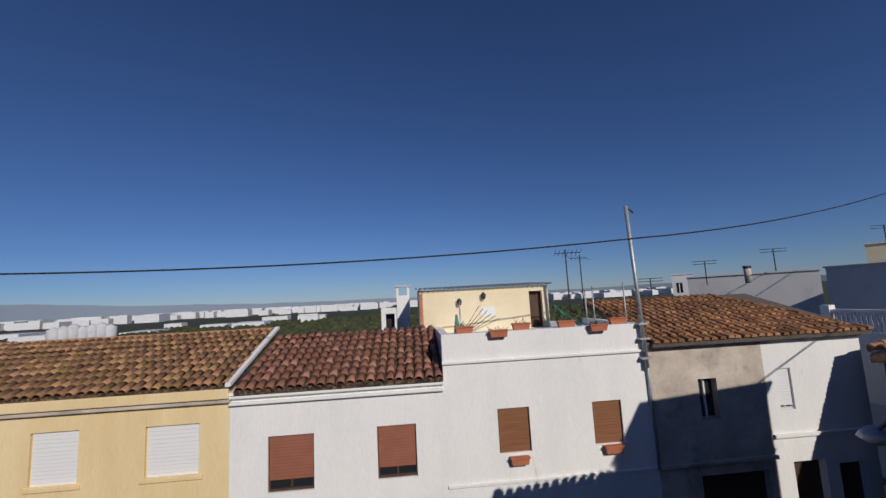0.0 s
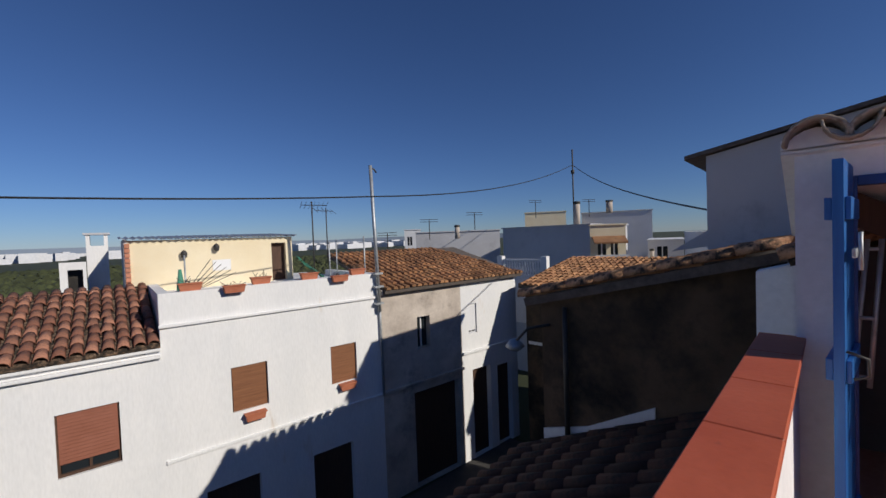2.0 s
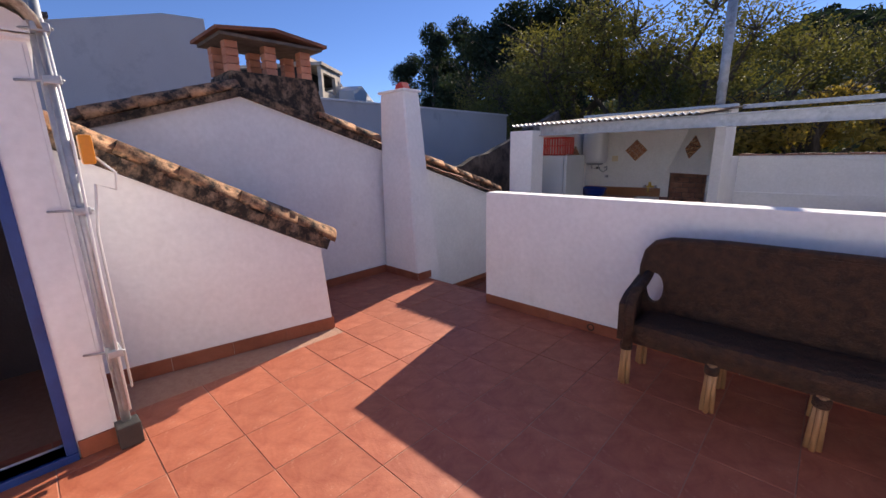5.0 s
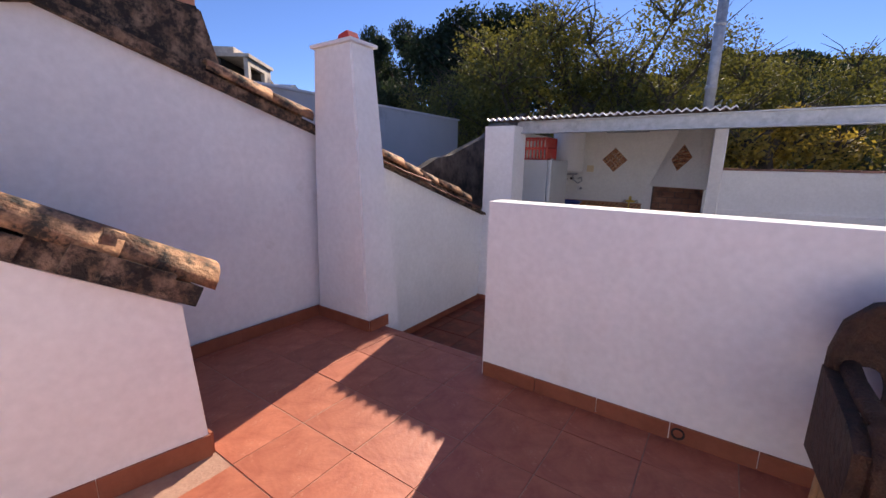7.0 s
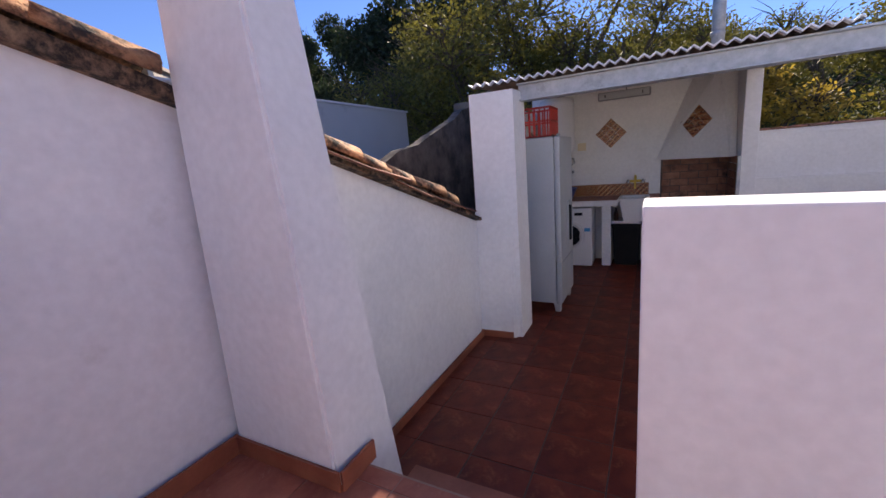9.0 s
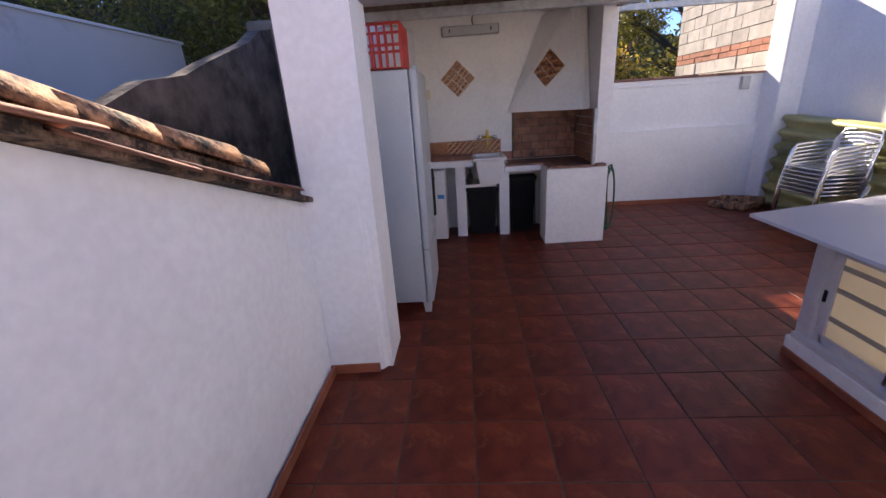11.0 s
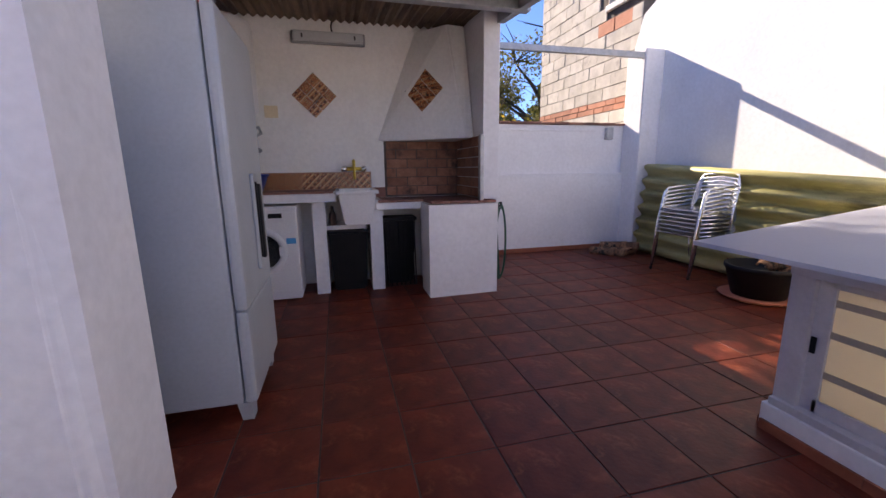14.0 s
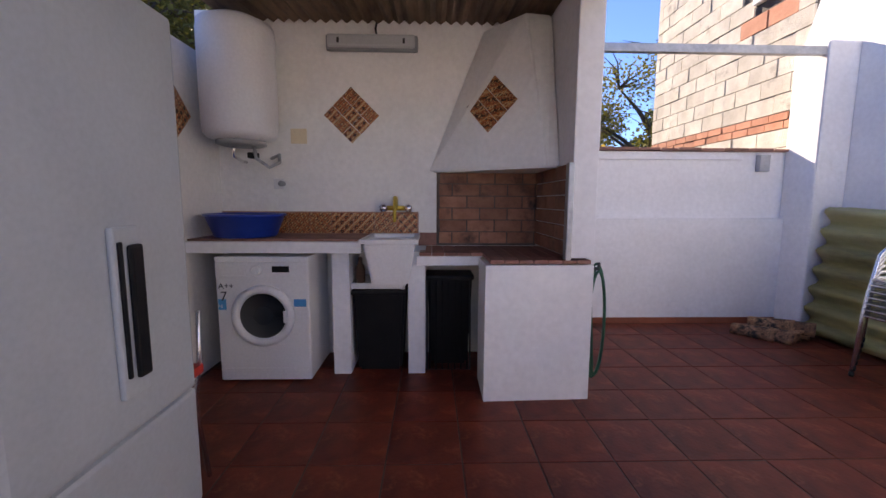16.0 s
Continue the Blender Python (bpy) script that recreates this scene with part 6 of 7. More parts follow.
# tall service pole and the cable
sp = thing("service_pole", "tall galvanised pole clamped to the white facade", "pole")
part("pole", tube([F(5.22, -0.12, -0.3), F(5.12, -0.1, 3.6)], 0.05, 10), M_GALV, sp)
part("conduit", tube([F(5.28, -0.06, -2.6), F(5.24, -0.06, 0.9)], 0.035, 8), M_GALV, sp)
for z in (-0.1, 0.35, 0.7):
    part("clamp", fbox(5.1, 5.34, -0.17, 0.0, z, z + 0.05), M_GALV, sp)
part("insulator", tube([F(5.12, -0.1, 3.55), F(5.22, -0.12, 3.5), F(5.28, -0.12, 3.42)], 0.02, 6), M_IRON, sp)
cab = thing("overhead_cable", "twisted black overhead cable sagging across the street", "cable")
P0, P1 = F(-17, -1.4, 3.0), F(5.13, -0.15, 2.78)
part("cable", tube([P0.lerp(P1, i / 30) - Vector((0, 0, 0.45 * 4 * (i / 30) * (1 - i / 30))) for i in range(31)], 0.019, 5), M_CABLE, cab)

# grey and white houses at the end of the row
hg = facade("grey_house", "unpainted grey rendered house with a small dark window and garage", 5.3, 8.31, 0.24, M_FAC_G,
            [(6.54, 7.02, -1.56, -0.67), (6.35, 8.1, -5.98, -2.9)])
wg = part("window", fbox(6.54, 7.02, 0.2, 0.22, -1.56, -0.67), M_PANE, hg)
part("window_frame", fbox(6.76, 6.8, 0.15, 0.2, -1.56, -0.67), M_FAC_W, wg)
part("window_sill", fbox(6.5, 7.06, -0.03, 0.05, -1.62, -1.56), M_FAC_G, hg)
part("garage_door", fbox(6.35, 8.1, 0.2, 0.25, GZ, -2.9), M_WOOD_DK, hg)
part("cornice", fbox(5.3, 8.31, -0.1, 0.3, 0.12, 0.26, 0.02), M_FAC_G, hg)
part("ledge", fbox(5.3, 8.31, -0.1, 0.0, -2.6, -2.5, 0.01), M_FAC_G, hg)
he = facade("white_end_house", "white house at the end of the row with a shuttered window", 8.31, 11.05, 0.24, M_FAC_W,
            [(8.62, 9.02, -1.5, -0.56), (8.75, 9.6, -5.98, -2.75), (9.95, 10.7, -5.98, -2.9)])
shutter_window(he, 8.62, 9.02, -1.5, -0.56, M_SHUT_W, 0.1, M_FARG)
part("street_door", fbox(8.75, 9.6, 0.2, 0.25, GZ, -2.75), M_WOOD_DK, he)
part("street_door", fbox(9.95, 10.7, 0.2, 0.25, GZ, -2.9), M_WOOD_DK, he)
part("cornice", fbox(8.31, 11.08, -0.08, 0.3, 0.1, 0.26, 0.02), M_FAC_W, he)
part("ledge", fbox(8.31, 11.05, -0.07, 0.0, -2.12, -2.04, 0.01), M_FAC_W, he)
rg = tagged(new("roof_end_houses"), "", "", kind="structure")
joined_tiles(rg, "tile_field", F(5.35, 3.6, 1.2), A, (FM.to_3x3() @ Vector((0, -3.8, -0.98))).normalized(), 28, 11, 0.212, 0.36, 0.085, M_TILE_FAR, cut=lambda i, j: i < 22 + j * 0.55, seed=7)

# mossy old house beside the stair hut, with a verge towards the street
oh = thing("old_dark_house", "old stained house with a mossy tile verge in deep shade", "house")
# the walls' deep shade is put into the render colour
part("wall", prism([(-0.85, -6), (-0.85, 1.24), (1.62, 0.66), (1.62, -6)], 6.5, 6.8, "x"), M_SHADED_WALL, oh)
part("wall", prism([(-0.85, -6), (-0.85, 1.2), (1.6, 0.62), (1.6, -6)], 6.82, 10.2, "x"), M_SHADED_WALL, oh)
part("low_white_band", prism([(0.2, -1.75), (0.2, -0.45), (1.0, -0.9), (1.62, -1.1), (1.62, -1.9)], 6.47, 6.5, "x"), M_FAC_W, oh, "flaking whitewash along the foot")
part("downpipe", tube([(6.44, 1.25, 0.62), (6.43, 1.25, -1.1)], 0.035, 8), M_IRON, oh)
ro = tagged(new("roof_old_house"), "", "", kind="structure")
joined_tiles(ro, "tile_field", (6.35, -1.0, 1.36), (1, 0, 0), (0, 1, -0.235), 18, 8, 0.21, 0.36, 0.09, M_TILE_FAR, seed=8)
me_m = tile_mesh("mossy_tile", 0.085, 0.11, 0.42, 0.018, M_TILE_LICH, 6)
for i in range(8):
    p = Vector((6.42, -1.0, 1.4)) + Vector((0, 1, -0.235)).normalized() * 0.36 * i
    dd2 = Vector((0, 1, -0.235)).normalized()
    put_mesh("tile", me_m, ro, basis(p, Vector((1, 0, 0)), dd2, Vector((0, 0.235, 1)).normalized()) @ Matrix.Rotation(rp.uniform(-0.1, 0.1), 4, "Z"))
me_sh = tile_mesh("shade_dark_tile", 0.085, 0.105, 0.4, 0.014, M_TILE_SH, 5)
# low tile roof below the parapet, its shade put into the tile colour
lr = tagged(new("roof_low_porch"), "", "", kind="structure")
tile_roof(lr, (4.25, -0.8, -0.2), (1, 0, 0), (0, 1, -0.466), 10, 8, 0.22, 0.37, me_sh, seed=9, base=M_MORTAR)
slab("wall_low_porch", box(4.25, 6.45, -0.8, 1.8, GZ, -1.6), M_SHADED_WALL)

# house closing the street
ce = thing("corner_house", "ochre stained house closing the street with a tile roof", "house")
part("wall", box(14.05, 19.5, -1.0, 6.4, GZ, -0.25), M_SHADED_WALL, ce)
part("band", box(14.0, 14.05, 2.0, 6.3, -2.3, -2.2), M_FAC_W, ce)
rce = tagged(new("roof_corner_house"), "", "", kind="structure")
joined_tiles(rce, "tile_field", (18.4, 6.6, 0.5), (0, -1, 0), Vector((-4.5, 0, -0.72)), 36, 12, 0.21, 0.38, 0.09, M_TILE_FAR, seed=10)
sl = thing("street_lamp", "wall-mounted street lamp on a curved iron arm", "street lamp")
part("arm", tube([(6.5, 1.5, 0.35), (6.35, 1.75, 0.3), (6.4, 2.0, 0.05)], 0.02, 6), M_IRON, sl)
part("lamp_head", lathe([(0.05, 0.1), (0.11, 0.05), (0.14, 0.0), (0.06, -0.06)], (6.4, 2.0, 0.0), 12), M_GALV, sl)

# big white house and long white wall to the east
bw = thing("big_white_house", "tall plain white house wall with a thin tile verge", "house")
# grey on these white walls stands in for their shade
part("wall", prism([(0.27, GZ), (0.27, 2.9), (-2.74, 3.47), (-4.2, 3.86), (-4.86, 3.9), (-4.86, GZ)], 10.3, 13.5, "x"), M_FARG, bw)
part("verge", prism([(0.6, 2.86), (-2.74, 3.49), (-2.74, 3.55), (0.6, 2.94)], 10.2, 13.6, "x"), M_SOOT, bw)
part("eave_return", prism([(0.27, 1.25), (0.9, 1.15), (0.27, 1.55)], 10.4, 13.4, "x"), M_FARG, bw)
lw = thing("long_white_wall", "long plain white boundary wall in shade", "wall")
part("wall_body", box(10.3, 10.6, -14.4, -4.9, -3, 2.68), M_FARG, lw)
part("wall_cap", box(10.26, 10.64, -14.44, -4.9, 2.68, 2.73, 0.01), M_FARW, lw)

# old rubble wall behind the kitchen
ow = slab("wall_old_rubble", prism([(-6.3, -1), (-6.3, 0.9), (-6.8, 1.1), (-7.1, 1.2), (-7.35, 1.22), (-7.7, 1.36), (-8.1, 1.42), (-8.4, 1.53), (-9.1, 1.75), (-9.35, 1.88), (-9.6, 1.93), (-10.7, 2.3), (-10.7, -1)], 6.3, 6.42, "x"), M_STONE)
slab("wall_old_pier", box(6.2, 6.55, -10.3, -9.6, -1, 2.02, 0.04), mat("grey_pier_render", (0.14, 0.12, 0.105), (0.24, 0.21, 0.18), 2.5, 0.95, 0.8, fine=30, stain=(0.07, 0.06, 0.05), stain_scale=3, stain_at=0.58))

# flue pipe behind the kitchen roof
fl = thing("flue_pipe", "tall galvanised flue pipe rising behind the kitchen roof", "flue pipe")
part("pipe", tube([(3.25, -10.75, 1.8), (3.25, -10.75, 2.9), (3.26, -10.75, 4.6)], 0.075, 16), M_GALV, fl)
for z in (2.5, 3.4, 4.2):
    part("pipe_joint", lathe([(0.078, 0), (0.084, 0.01), (0.084, 0.05), (0.078, 0.06)], (3.255, -10.75, z), 16), M_GALV, fl)


# ---- ground, plain and hills ----
def ground_z(x, y):
    z = GZ
    d = y - 14
    if d > 0:
        z = GZ - 7 * min(1, d / 90) ** 0.8
    if y < -14:
        s = -14 - y
        z = GZ + 5.0 * min(1, s / 14) + 0.05 * s + (26 * max(0, min(1, (s - 60) / 260)) * (0.6 + 0.4 * math.sin(x * 0.012 + 1.2)))
    e = abs(x) - 60
    if e > 0 and y > -14:
        z += 0
    return z


b = bmesh.new()
xs = [-3000, -1200, -500, -260, -160, -100, -60, -35, -18, -6, 6, 14, 22, 34, 60, 100, 160, 260, 500, 1200, 3000]
ys = [-3000, -1200, -500, -340, -260, -200, -150, -110, -80, -60, -45, -35, -28, -21, -14, 0, 14, 26, 45, 70, 105, 160, 300, 700, 1500, 3000]
gv = [[b.verts.new((x, y, ground_z(x, y))) for y in ys] for x in xs]
for i in range(len(xs) - 1):
    for j in range(len(ys) - 1):
        b.faces.new((gv[i][j], gv[i + 1][j], gv[i + 1][j + 1], gv[i][j + 1]))
ground = slab("ground", b, M_FIELD)
slab("road", prism([(-14, 0.2), (-14, 9.8), (14, 7.2), (14, -0.6)][::-1], GZ + 0.004, GZ + 0.02, "z"), M_ROAD)


def box_city(name, cnt, seed, dist, az, hz, size, label):
    rng = random.Random(seed)
    verts, faces = [], []
    for _ in range(cnt):
        a, d = radians(rng.uniform(*az)), rng.uniform(*dist)
        x, y = math.sin(a) * d, math.cos(a) * d
        w, dp, h = rng.uniform(*size), rng.uniform(*size), rng.uniform(*hz)
        z = -14
        s = len(verts)
        for zz in (z, z + h):
            verts += [(x - w, y - dp, zz), (x + w, y - dp, zz), (x + w, y + dp, zz), (x - w, y + dp, zz)]
        faces += [(s + 4, s + 5, s + 6, s + 7), (s, s + 1, s + 5, s + 4), (s + 1, s + 2, s + 6, s + 5), (s + 3, s, s + 4, s + 7)]
    me = bpy.data.meshes.new(name)
    me.from_pydata(verts, [], faces)
    me.materials.append(M_FARW)
    return tagged(new(name, me), label, "far buildings", kind="stuff")


box_city("far_town", 420, 31, (800, 1500), (-40, 50), (8, 15), (5, 20), "distant white town on the plain")
box_city("warehouses", 14, 32, (330, 480), (-34, -4), (3, 7), (6, 16), "long pale warehouses among orchards")
for k in range(7):
    a = radians(-31 + k * 0.75)
    t = thing("silo", "grey cylindrical silo on the plain", "silo", "row of silos")
    part("silo_body", lathe([(2.6, -14), (2.6, -4 + (k % 3) * 0.6), (0.3, -2.6 + (k % 3) * 0.6)], (math.sin(a) * 260, math.cos(a) * 260, 0), 14), M_FARG, t)

# orchard
rng = random.Random(40)
verts, faces = [], []
oct_v = [(1, 0, 0), (0, 1, 0), (-1, 0, 0), (0, -1, 0), (0, 0, 1), (0.6, 0.6, 0.5), (-0.6, 0.6, 0.5), (-0.6, -0.6, 0.5), (0.6, -0.6, 0.5)]
oct_f = [(0, 5, 8), (5, 1, 6), (2, 7, 6), (3, 8, 7), (5, 4, 8), (5, 6, 4), (6, 7, 4), (7, 8, 4), (0, 1, 5), (1, 2, 6), (2, 3, 7), (3, 0, 8)]
for _ in range(9000):
    a, d = radians(rng.uniform(-48, 45)), 45 * (9 ** rng.random())
    x, y = math.sin(a) * d, math.cos(a) * d
    r = rng.uniform(1.3, 2.3) * (0.7 + d / 300)
    s = len(verts)
    z = ground_z(x, y)
    verts += [(x + p[0] * r * rng.uniform(0.8, 1.2), y + p[1] * r, z + p[2] * 2.6 + 0.3) for p in oct_v]
    faces += [tuple(s + i for i in f) for f in oct_f]
me = bpy.data.meshes.new("orchard")
me.from_pydata(verts, [], faces)
me.materials.append(M_ORCH)
tagged(new("orchard", me), "wide dark green orange orchards on the plain", "orchard", kind="stuff")

# mountains, their haze put into the blue-grey colour
b = bmesh.new()
n = 120
lo, hi = [], []
for k in range(n + 1):
    a = radians(-75 + k * 1.2)
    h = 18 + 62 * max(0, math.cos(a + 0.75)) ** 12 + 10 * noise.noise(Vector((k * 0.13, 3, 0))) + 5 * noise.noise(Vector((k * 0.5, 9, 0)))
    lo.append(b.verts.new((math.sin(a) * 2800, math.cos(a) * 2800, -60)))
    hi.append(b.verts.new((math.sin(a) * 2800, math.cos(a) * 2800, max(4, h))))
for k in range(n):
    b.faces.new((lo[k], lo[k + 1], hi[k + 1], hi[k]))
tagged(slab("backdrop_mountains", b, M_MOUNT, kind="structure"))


# ---- trees ----
def leaf_crown(name, clumps, per, leaf, spread, seed, material, squash=0.8):
    """Many small leaf clusters round the clump centres, as one mesh."""
    rng = random.Random(seed)
    verts, faces = [], []
    for (cx, cy, cz, r) in clumps:
        for _ in range(per):
            while True:
                x, y, z = rng.uniform(-1, 1), rng.uniform(-1, 1), rng.uniform(-1, 1)
                q = x * x + y * y + z * z
                if q < 1:
                    break
            k = (0.55 + 0.45 * rng.random()) / max(0.35, math.sqrt(q)) * math.sqrt(q) ** 0.6
            p = Vector((cx + x * r * k * spread, cy + y * r * k * spread, cz + z * r * k * squash))
            a = Vector((rng.uniform(-1, 1), rng.uniform(-1, 1), rng.uniform(-1, 1))).normalized() * leaf * rng.uniform(0.6, 1.3)
            c = Vector((rng.uniform(-1, 1), rng.uniform(-1, 1), rng.uniform(-1, 1))).normalized() * leaf * rng.uniform(0.4, 0.9)
            s = len(verts)
            verts += [p - a, p + c, p + a, p - c]
            faces.append((s, s + 1, s + 2, s + 3))
    me = bpy.data.meshes.new(name)
    me.from_pydata([tuple(v) for v in verts], [], faces)
    me.materials.append(material)
    return me


def make_tree(kind, seed, height, width, material, per=420, leaf=0.09, bare=False):
    rng = random.Random(seed)
    t = thing("tree", {"pine": "dark dense pine tree on the slope", "olive": "broad olive-green leafy tree with bare twigs", "yellow": "small tree with yellowing leaves"}[kind], "tree", "trees on the slope")
    trunk = bmesh.new()
    tube([(0, 0, 0), (0.1, 0.05, height * 0.3), (0.0, 0.1, height * 0.6), (0.1, 0, height * 0.85)], [0.2, 0.16, 0.1, 0.03], 8, bm=trunk)
    clumps = []
    for i in range(13 if kind != "pine" else 11):
        a = rng.uniform(0, 2 * math.pi)
        h = rng.uniform(0.35, 0.95)
        wr = width * (1 - 0.55 * abs(h - 0.55) / 0.45) * rng.uniform(0.35, 1.0)
        if kind == "pine":
            h = rng.uniform(0.45, 1.0)
            wr = width * (1.15 - h) * rng.uniform(0.4, 1.3)
        c = (math.cos(a) * wr, math.sin(a) * wr, h * height)
        z0 = height * max(0.2, h - 0.3)
        tube([(0, 0, z0), (c[0] * 0.5, c[1] * 0.5, (z0 + c[2]) / 2 + 0.1), c], [0.07, 0.045, 0.015], 5, bm=trunk)
        for _ in range(10 if bare else 2):
            e = Vector(c) + Vector((rng.uniform(-1, 1), rng.uniform(-1, 1), rng.uniform(0.1, 1.0))) * width * 0.4
            tube([c, tuple((Vector(c) + e) / 2 + Vector((0.05, 0.05, 0.1))), tuple(e)], [0.02, 0.012, 0.005], 4, bm=trunk)
        clumps.append((*c, width * rng.uniform(0.3, 0.52)))
    part("trunk", trunk, M_BARK, t)
    me = leaf_crown("crown", clumps, per, leaf, 1.0, seed + 1, material)
    cr2 = new("crown", me)
    cr2.parent = t
    return t


SLOPE = [
    ("pine", 61, 7.0, 2.0, M_LEAF_D, 1100, 0.075, False),
    ("pine", 67, 6.0, 2.4, M_LEAF_D, 1100, 0.075, False),
    ("olive", 71, 5.2, 2.5, M_LEAF_O, 1100, 0.042, True),
    ("olive", 78, 4.6, 2.2, M_LEAF_O, 1000, 0.042, True),
    ("yellow", 83, 3.2, 1.3, M_LEAF_Y, 420, 0.05, True),
]
protos = [make_tree(*s) for s in SLOPE]
EYE5 = Vector((2.2, -2.6, 1.35))


def plant(k, az, dist, top_el, s=1.0, rot=0.0, sink=0.0, first=[]):
    """A tree at a bearing and distance from the middle of the upper terrace, scaled so that its top is at an elevation."""
    x, y = EYE5.x + math.sin(radians(az)) * dist, EYE5.y + math.cos(radians(az)) * dist
    top = EYE5.z + math.tan(radians(top_el)) * dist
    h = SLOPE[k][2]
    base = -1.2
    sc = (top - base) / (h * 1.06)
    m = pose(x, y, base, 0, 0, rot) @ Matrix.Diagonal((s * sc, s * sc, sc, 1))
    if k not in first:
        first.append(k)
        protos[k].matrix_world = m
        return
    c = copy_thing(protos[k], pose(x, y, base, 0, 0, rot))
    c.scale = (s * sc, s * sc, sc)


for args in ((0, 132, 44, 13.0, 0.8, 250), (0, 135.5, 42, 16.8, 0.7, 20), (0, 140, 30, 17.4, 0.8, 80), (1, 143, 24, 15.5, 1.1, 10), (1, 146.5, 26, 18.2, 0.9, 150), (0, 150.5, 27, 18.8, 0.9, 200), (1, 155, 26, 18.0, 1.0, 90), (1, 137, 46, 12.5, 1.0, 310),
             (2, 149, 17, 14.0, 1.1, 0), (3, 154, 16, 17.0, 1.1, 40), (2, 160, 15.5, 18.0, 1.05, 110), (3, 166, 15, 17.0, 1.05, 190), (2, 171, 15.5, 14.8, 1.1, 260), (3, 177, 21, 12.0, 1.0, 300), (2, 184, 26, 11.0, 1.0, 30), (3, 190, 27, 11.0, 1.0, 80), (2, 144, 20, 11.5, 1.1, 330), (3, 197, 18, 12, 1.2, 130), (2, 204, 20, 12, 1.2, 170),
             (4, 172, 13.5, 7.0, 1.2, 0), (4, 180, 13.5, 7.5, 1.1, 90), (4, 164, 13.8, 7.0, 1.1, 200)):
    plant(*args)
# bank behind the kitchen, so that trunks stand on earth
bank = bmesh.new()
pts = [(-30, -12), (40, -12), (40, -60), (-30, -60)]
bk = [[bank.verts.new((x, y, -1.25 + max(0, (-16 - y)) * 0.16 + 0.3 * noise.noise(Vector((x * 0.2, y * 0.2, 0))))) for y in (-14.6, -18, -22, -28, -36, -50, -80)] for x in (-60, -30, -15, -5, 3, 9, 15, 22, 30, 45, 80)]
for i in range(len(bk) - 1):
    for j in range(6):
        bank.faces.new((bk[i][j], bk[i + 1][j], bk[i + 1][j + 1], bk[i][j + 1]))
slab("ground_bank", bank, M_HILL)
# scrub thicket low on the bank
rng = random.Random(77)
cl = [(rng.uniform(-6, 20), rng.uniform(-21, -15.2), rng.uniform(-0.9, 1.0), rng.uniform(0.7, 1.4)) for _ in range(90)]
th = new("thicket", leaf_crown("thicket", cl, 520, 0.07, 1.0, 78, M_LEAF_D))
tagged(th, "dense dark undergrowth under the trees", "undergrowth", kind="stuff")
cl = [(rng.uniform(-40, 60), rng.uniform(-60, -34), rng.uniform(1.0, 7.0), rng.uniform(1.5, 3)) for _ in range(120)]
th = new("far_thicket", leaf_crown("far_thicket", cl, 160, 0.3, 1.0, 79, M_LEAF_D))
tagged(th, "dark wooded slope farther up the hill", "woodland", kind="stuff")
b = bmesh.new()
n = 60
lo, mi, hi = [], [], []
for k in range(n + 1):
    a = radians(140 + k * 2)
    r = 220
    e = 8.7 * math.exp(-((k * 2 + 140 - 178) / 22) ** 2) + 4 + 1.2 * noise.noise(Vector((k * 0.35, 5, 1)))
    lo.append(b.verts.new((math.sin(a) * 60, math.cos(a) * 60 - 10, 2)))
    mi.append(b.verts.new((math.sin(a) * 140, math.cos(a) * 140 - 10, 2 + 0.5 * r * math.tan(radians(e)))))
    hi.append(b.verts.new((math.sin(a) * r, math.cos(a) * r - 10, r * math.tan(radians(e)))))
for k in range(n):
    b.faces.new((lo[k], lo[k + 1], mi[k + 1], mi[k]))
    b.faces.new((mi[k], mi[k + 1], hi[k + 1], hi[k]))
slab("ground_hill", b, M_HILL)
rng = random.Random(91)
cl = []
for _ in range(420):
    k, f = rng.uniform(5, 55), rng.uniform(0.25, 1.0)
    a = radians(140 + k * 2)
    e = 8.7 * math.exp(-((k * 2 + 140 - 178) / 22) ** 2) + 4 + 1.2 * noise.noise(Vector((k * 0.35, 5, 1)))
    q0, q1 = Vector((math.sin(a) * 140, math.cos(a) * 140 - 10, 2 + 110 * math.tan(radians(e)))), Vector((math.sin(a) * 220, math.cos(a) * 220 - 10, 220 * math.tan(radians(e))))
    q = q0.lerp(q1, f)
    cl.append((q.x, q.y, q.z + 0.5, rng.uniform(2.5, 5.0)))
tagged(new("hill_wood", leaf_crown("hill_wood", cl, 60, 0.9, 1.0, 92, M_LEAF_D, 0.5)), "dark scrub and pines along the top of the hill", "woodland", kind="stuff")
hv = thing("hilltop_villa", "pale flat-roofed villa terrace among trees on the hillside", "house")
vm = pose(-3.2, -62, 0, 0, 0, 6)
part("wall", holed(0, 9, 4, 9.0, [(0.8 + 2.1 * i, 2.2 + 2.1 * i, 7.2, 8.5) for i in range(4)], 0.3, Matrix.Translation((0, 0, 0)) @ vm @ Matrix.Rotation(math.pi, 4, "Z") @ Matrix.Translation((-9, 0, 0))), M_FARG, hv)
# a solid dark block paints the unlit rooms
part("wall", box(0.1, 8.9, -4, -0.5, 4, 8.9, m=vm), M_PANE, hv, "dark rooms behind the openings")
part("roof_slab", box(-0.4, 9.4, -4.2, 0.4, 9.02, 9.3, m=vm), M_FARW, hv)

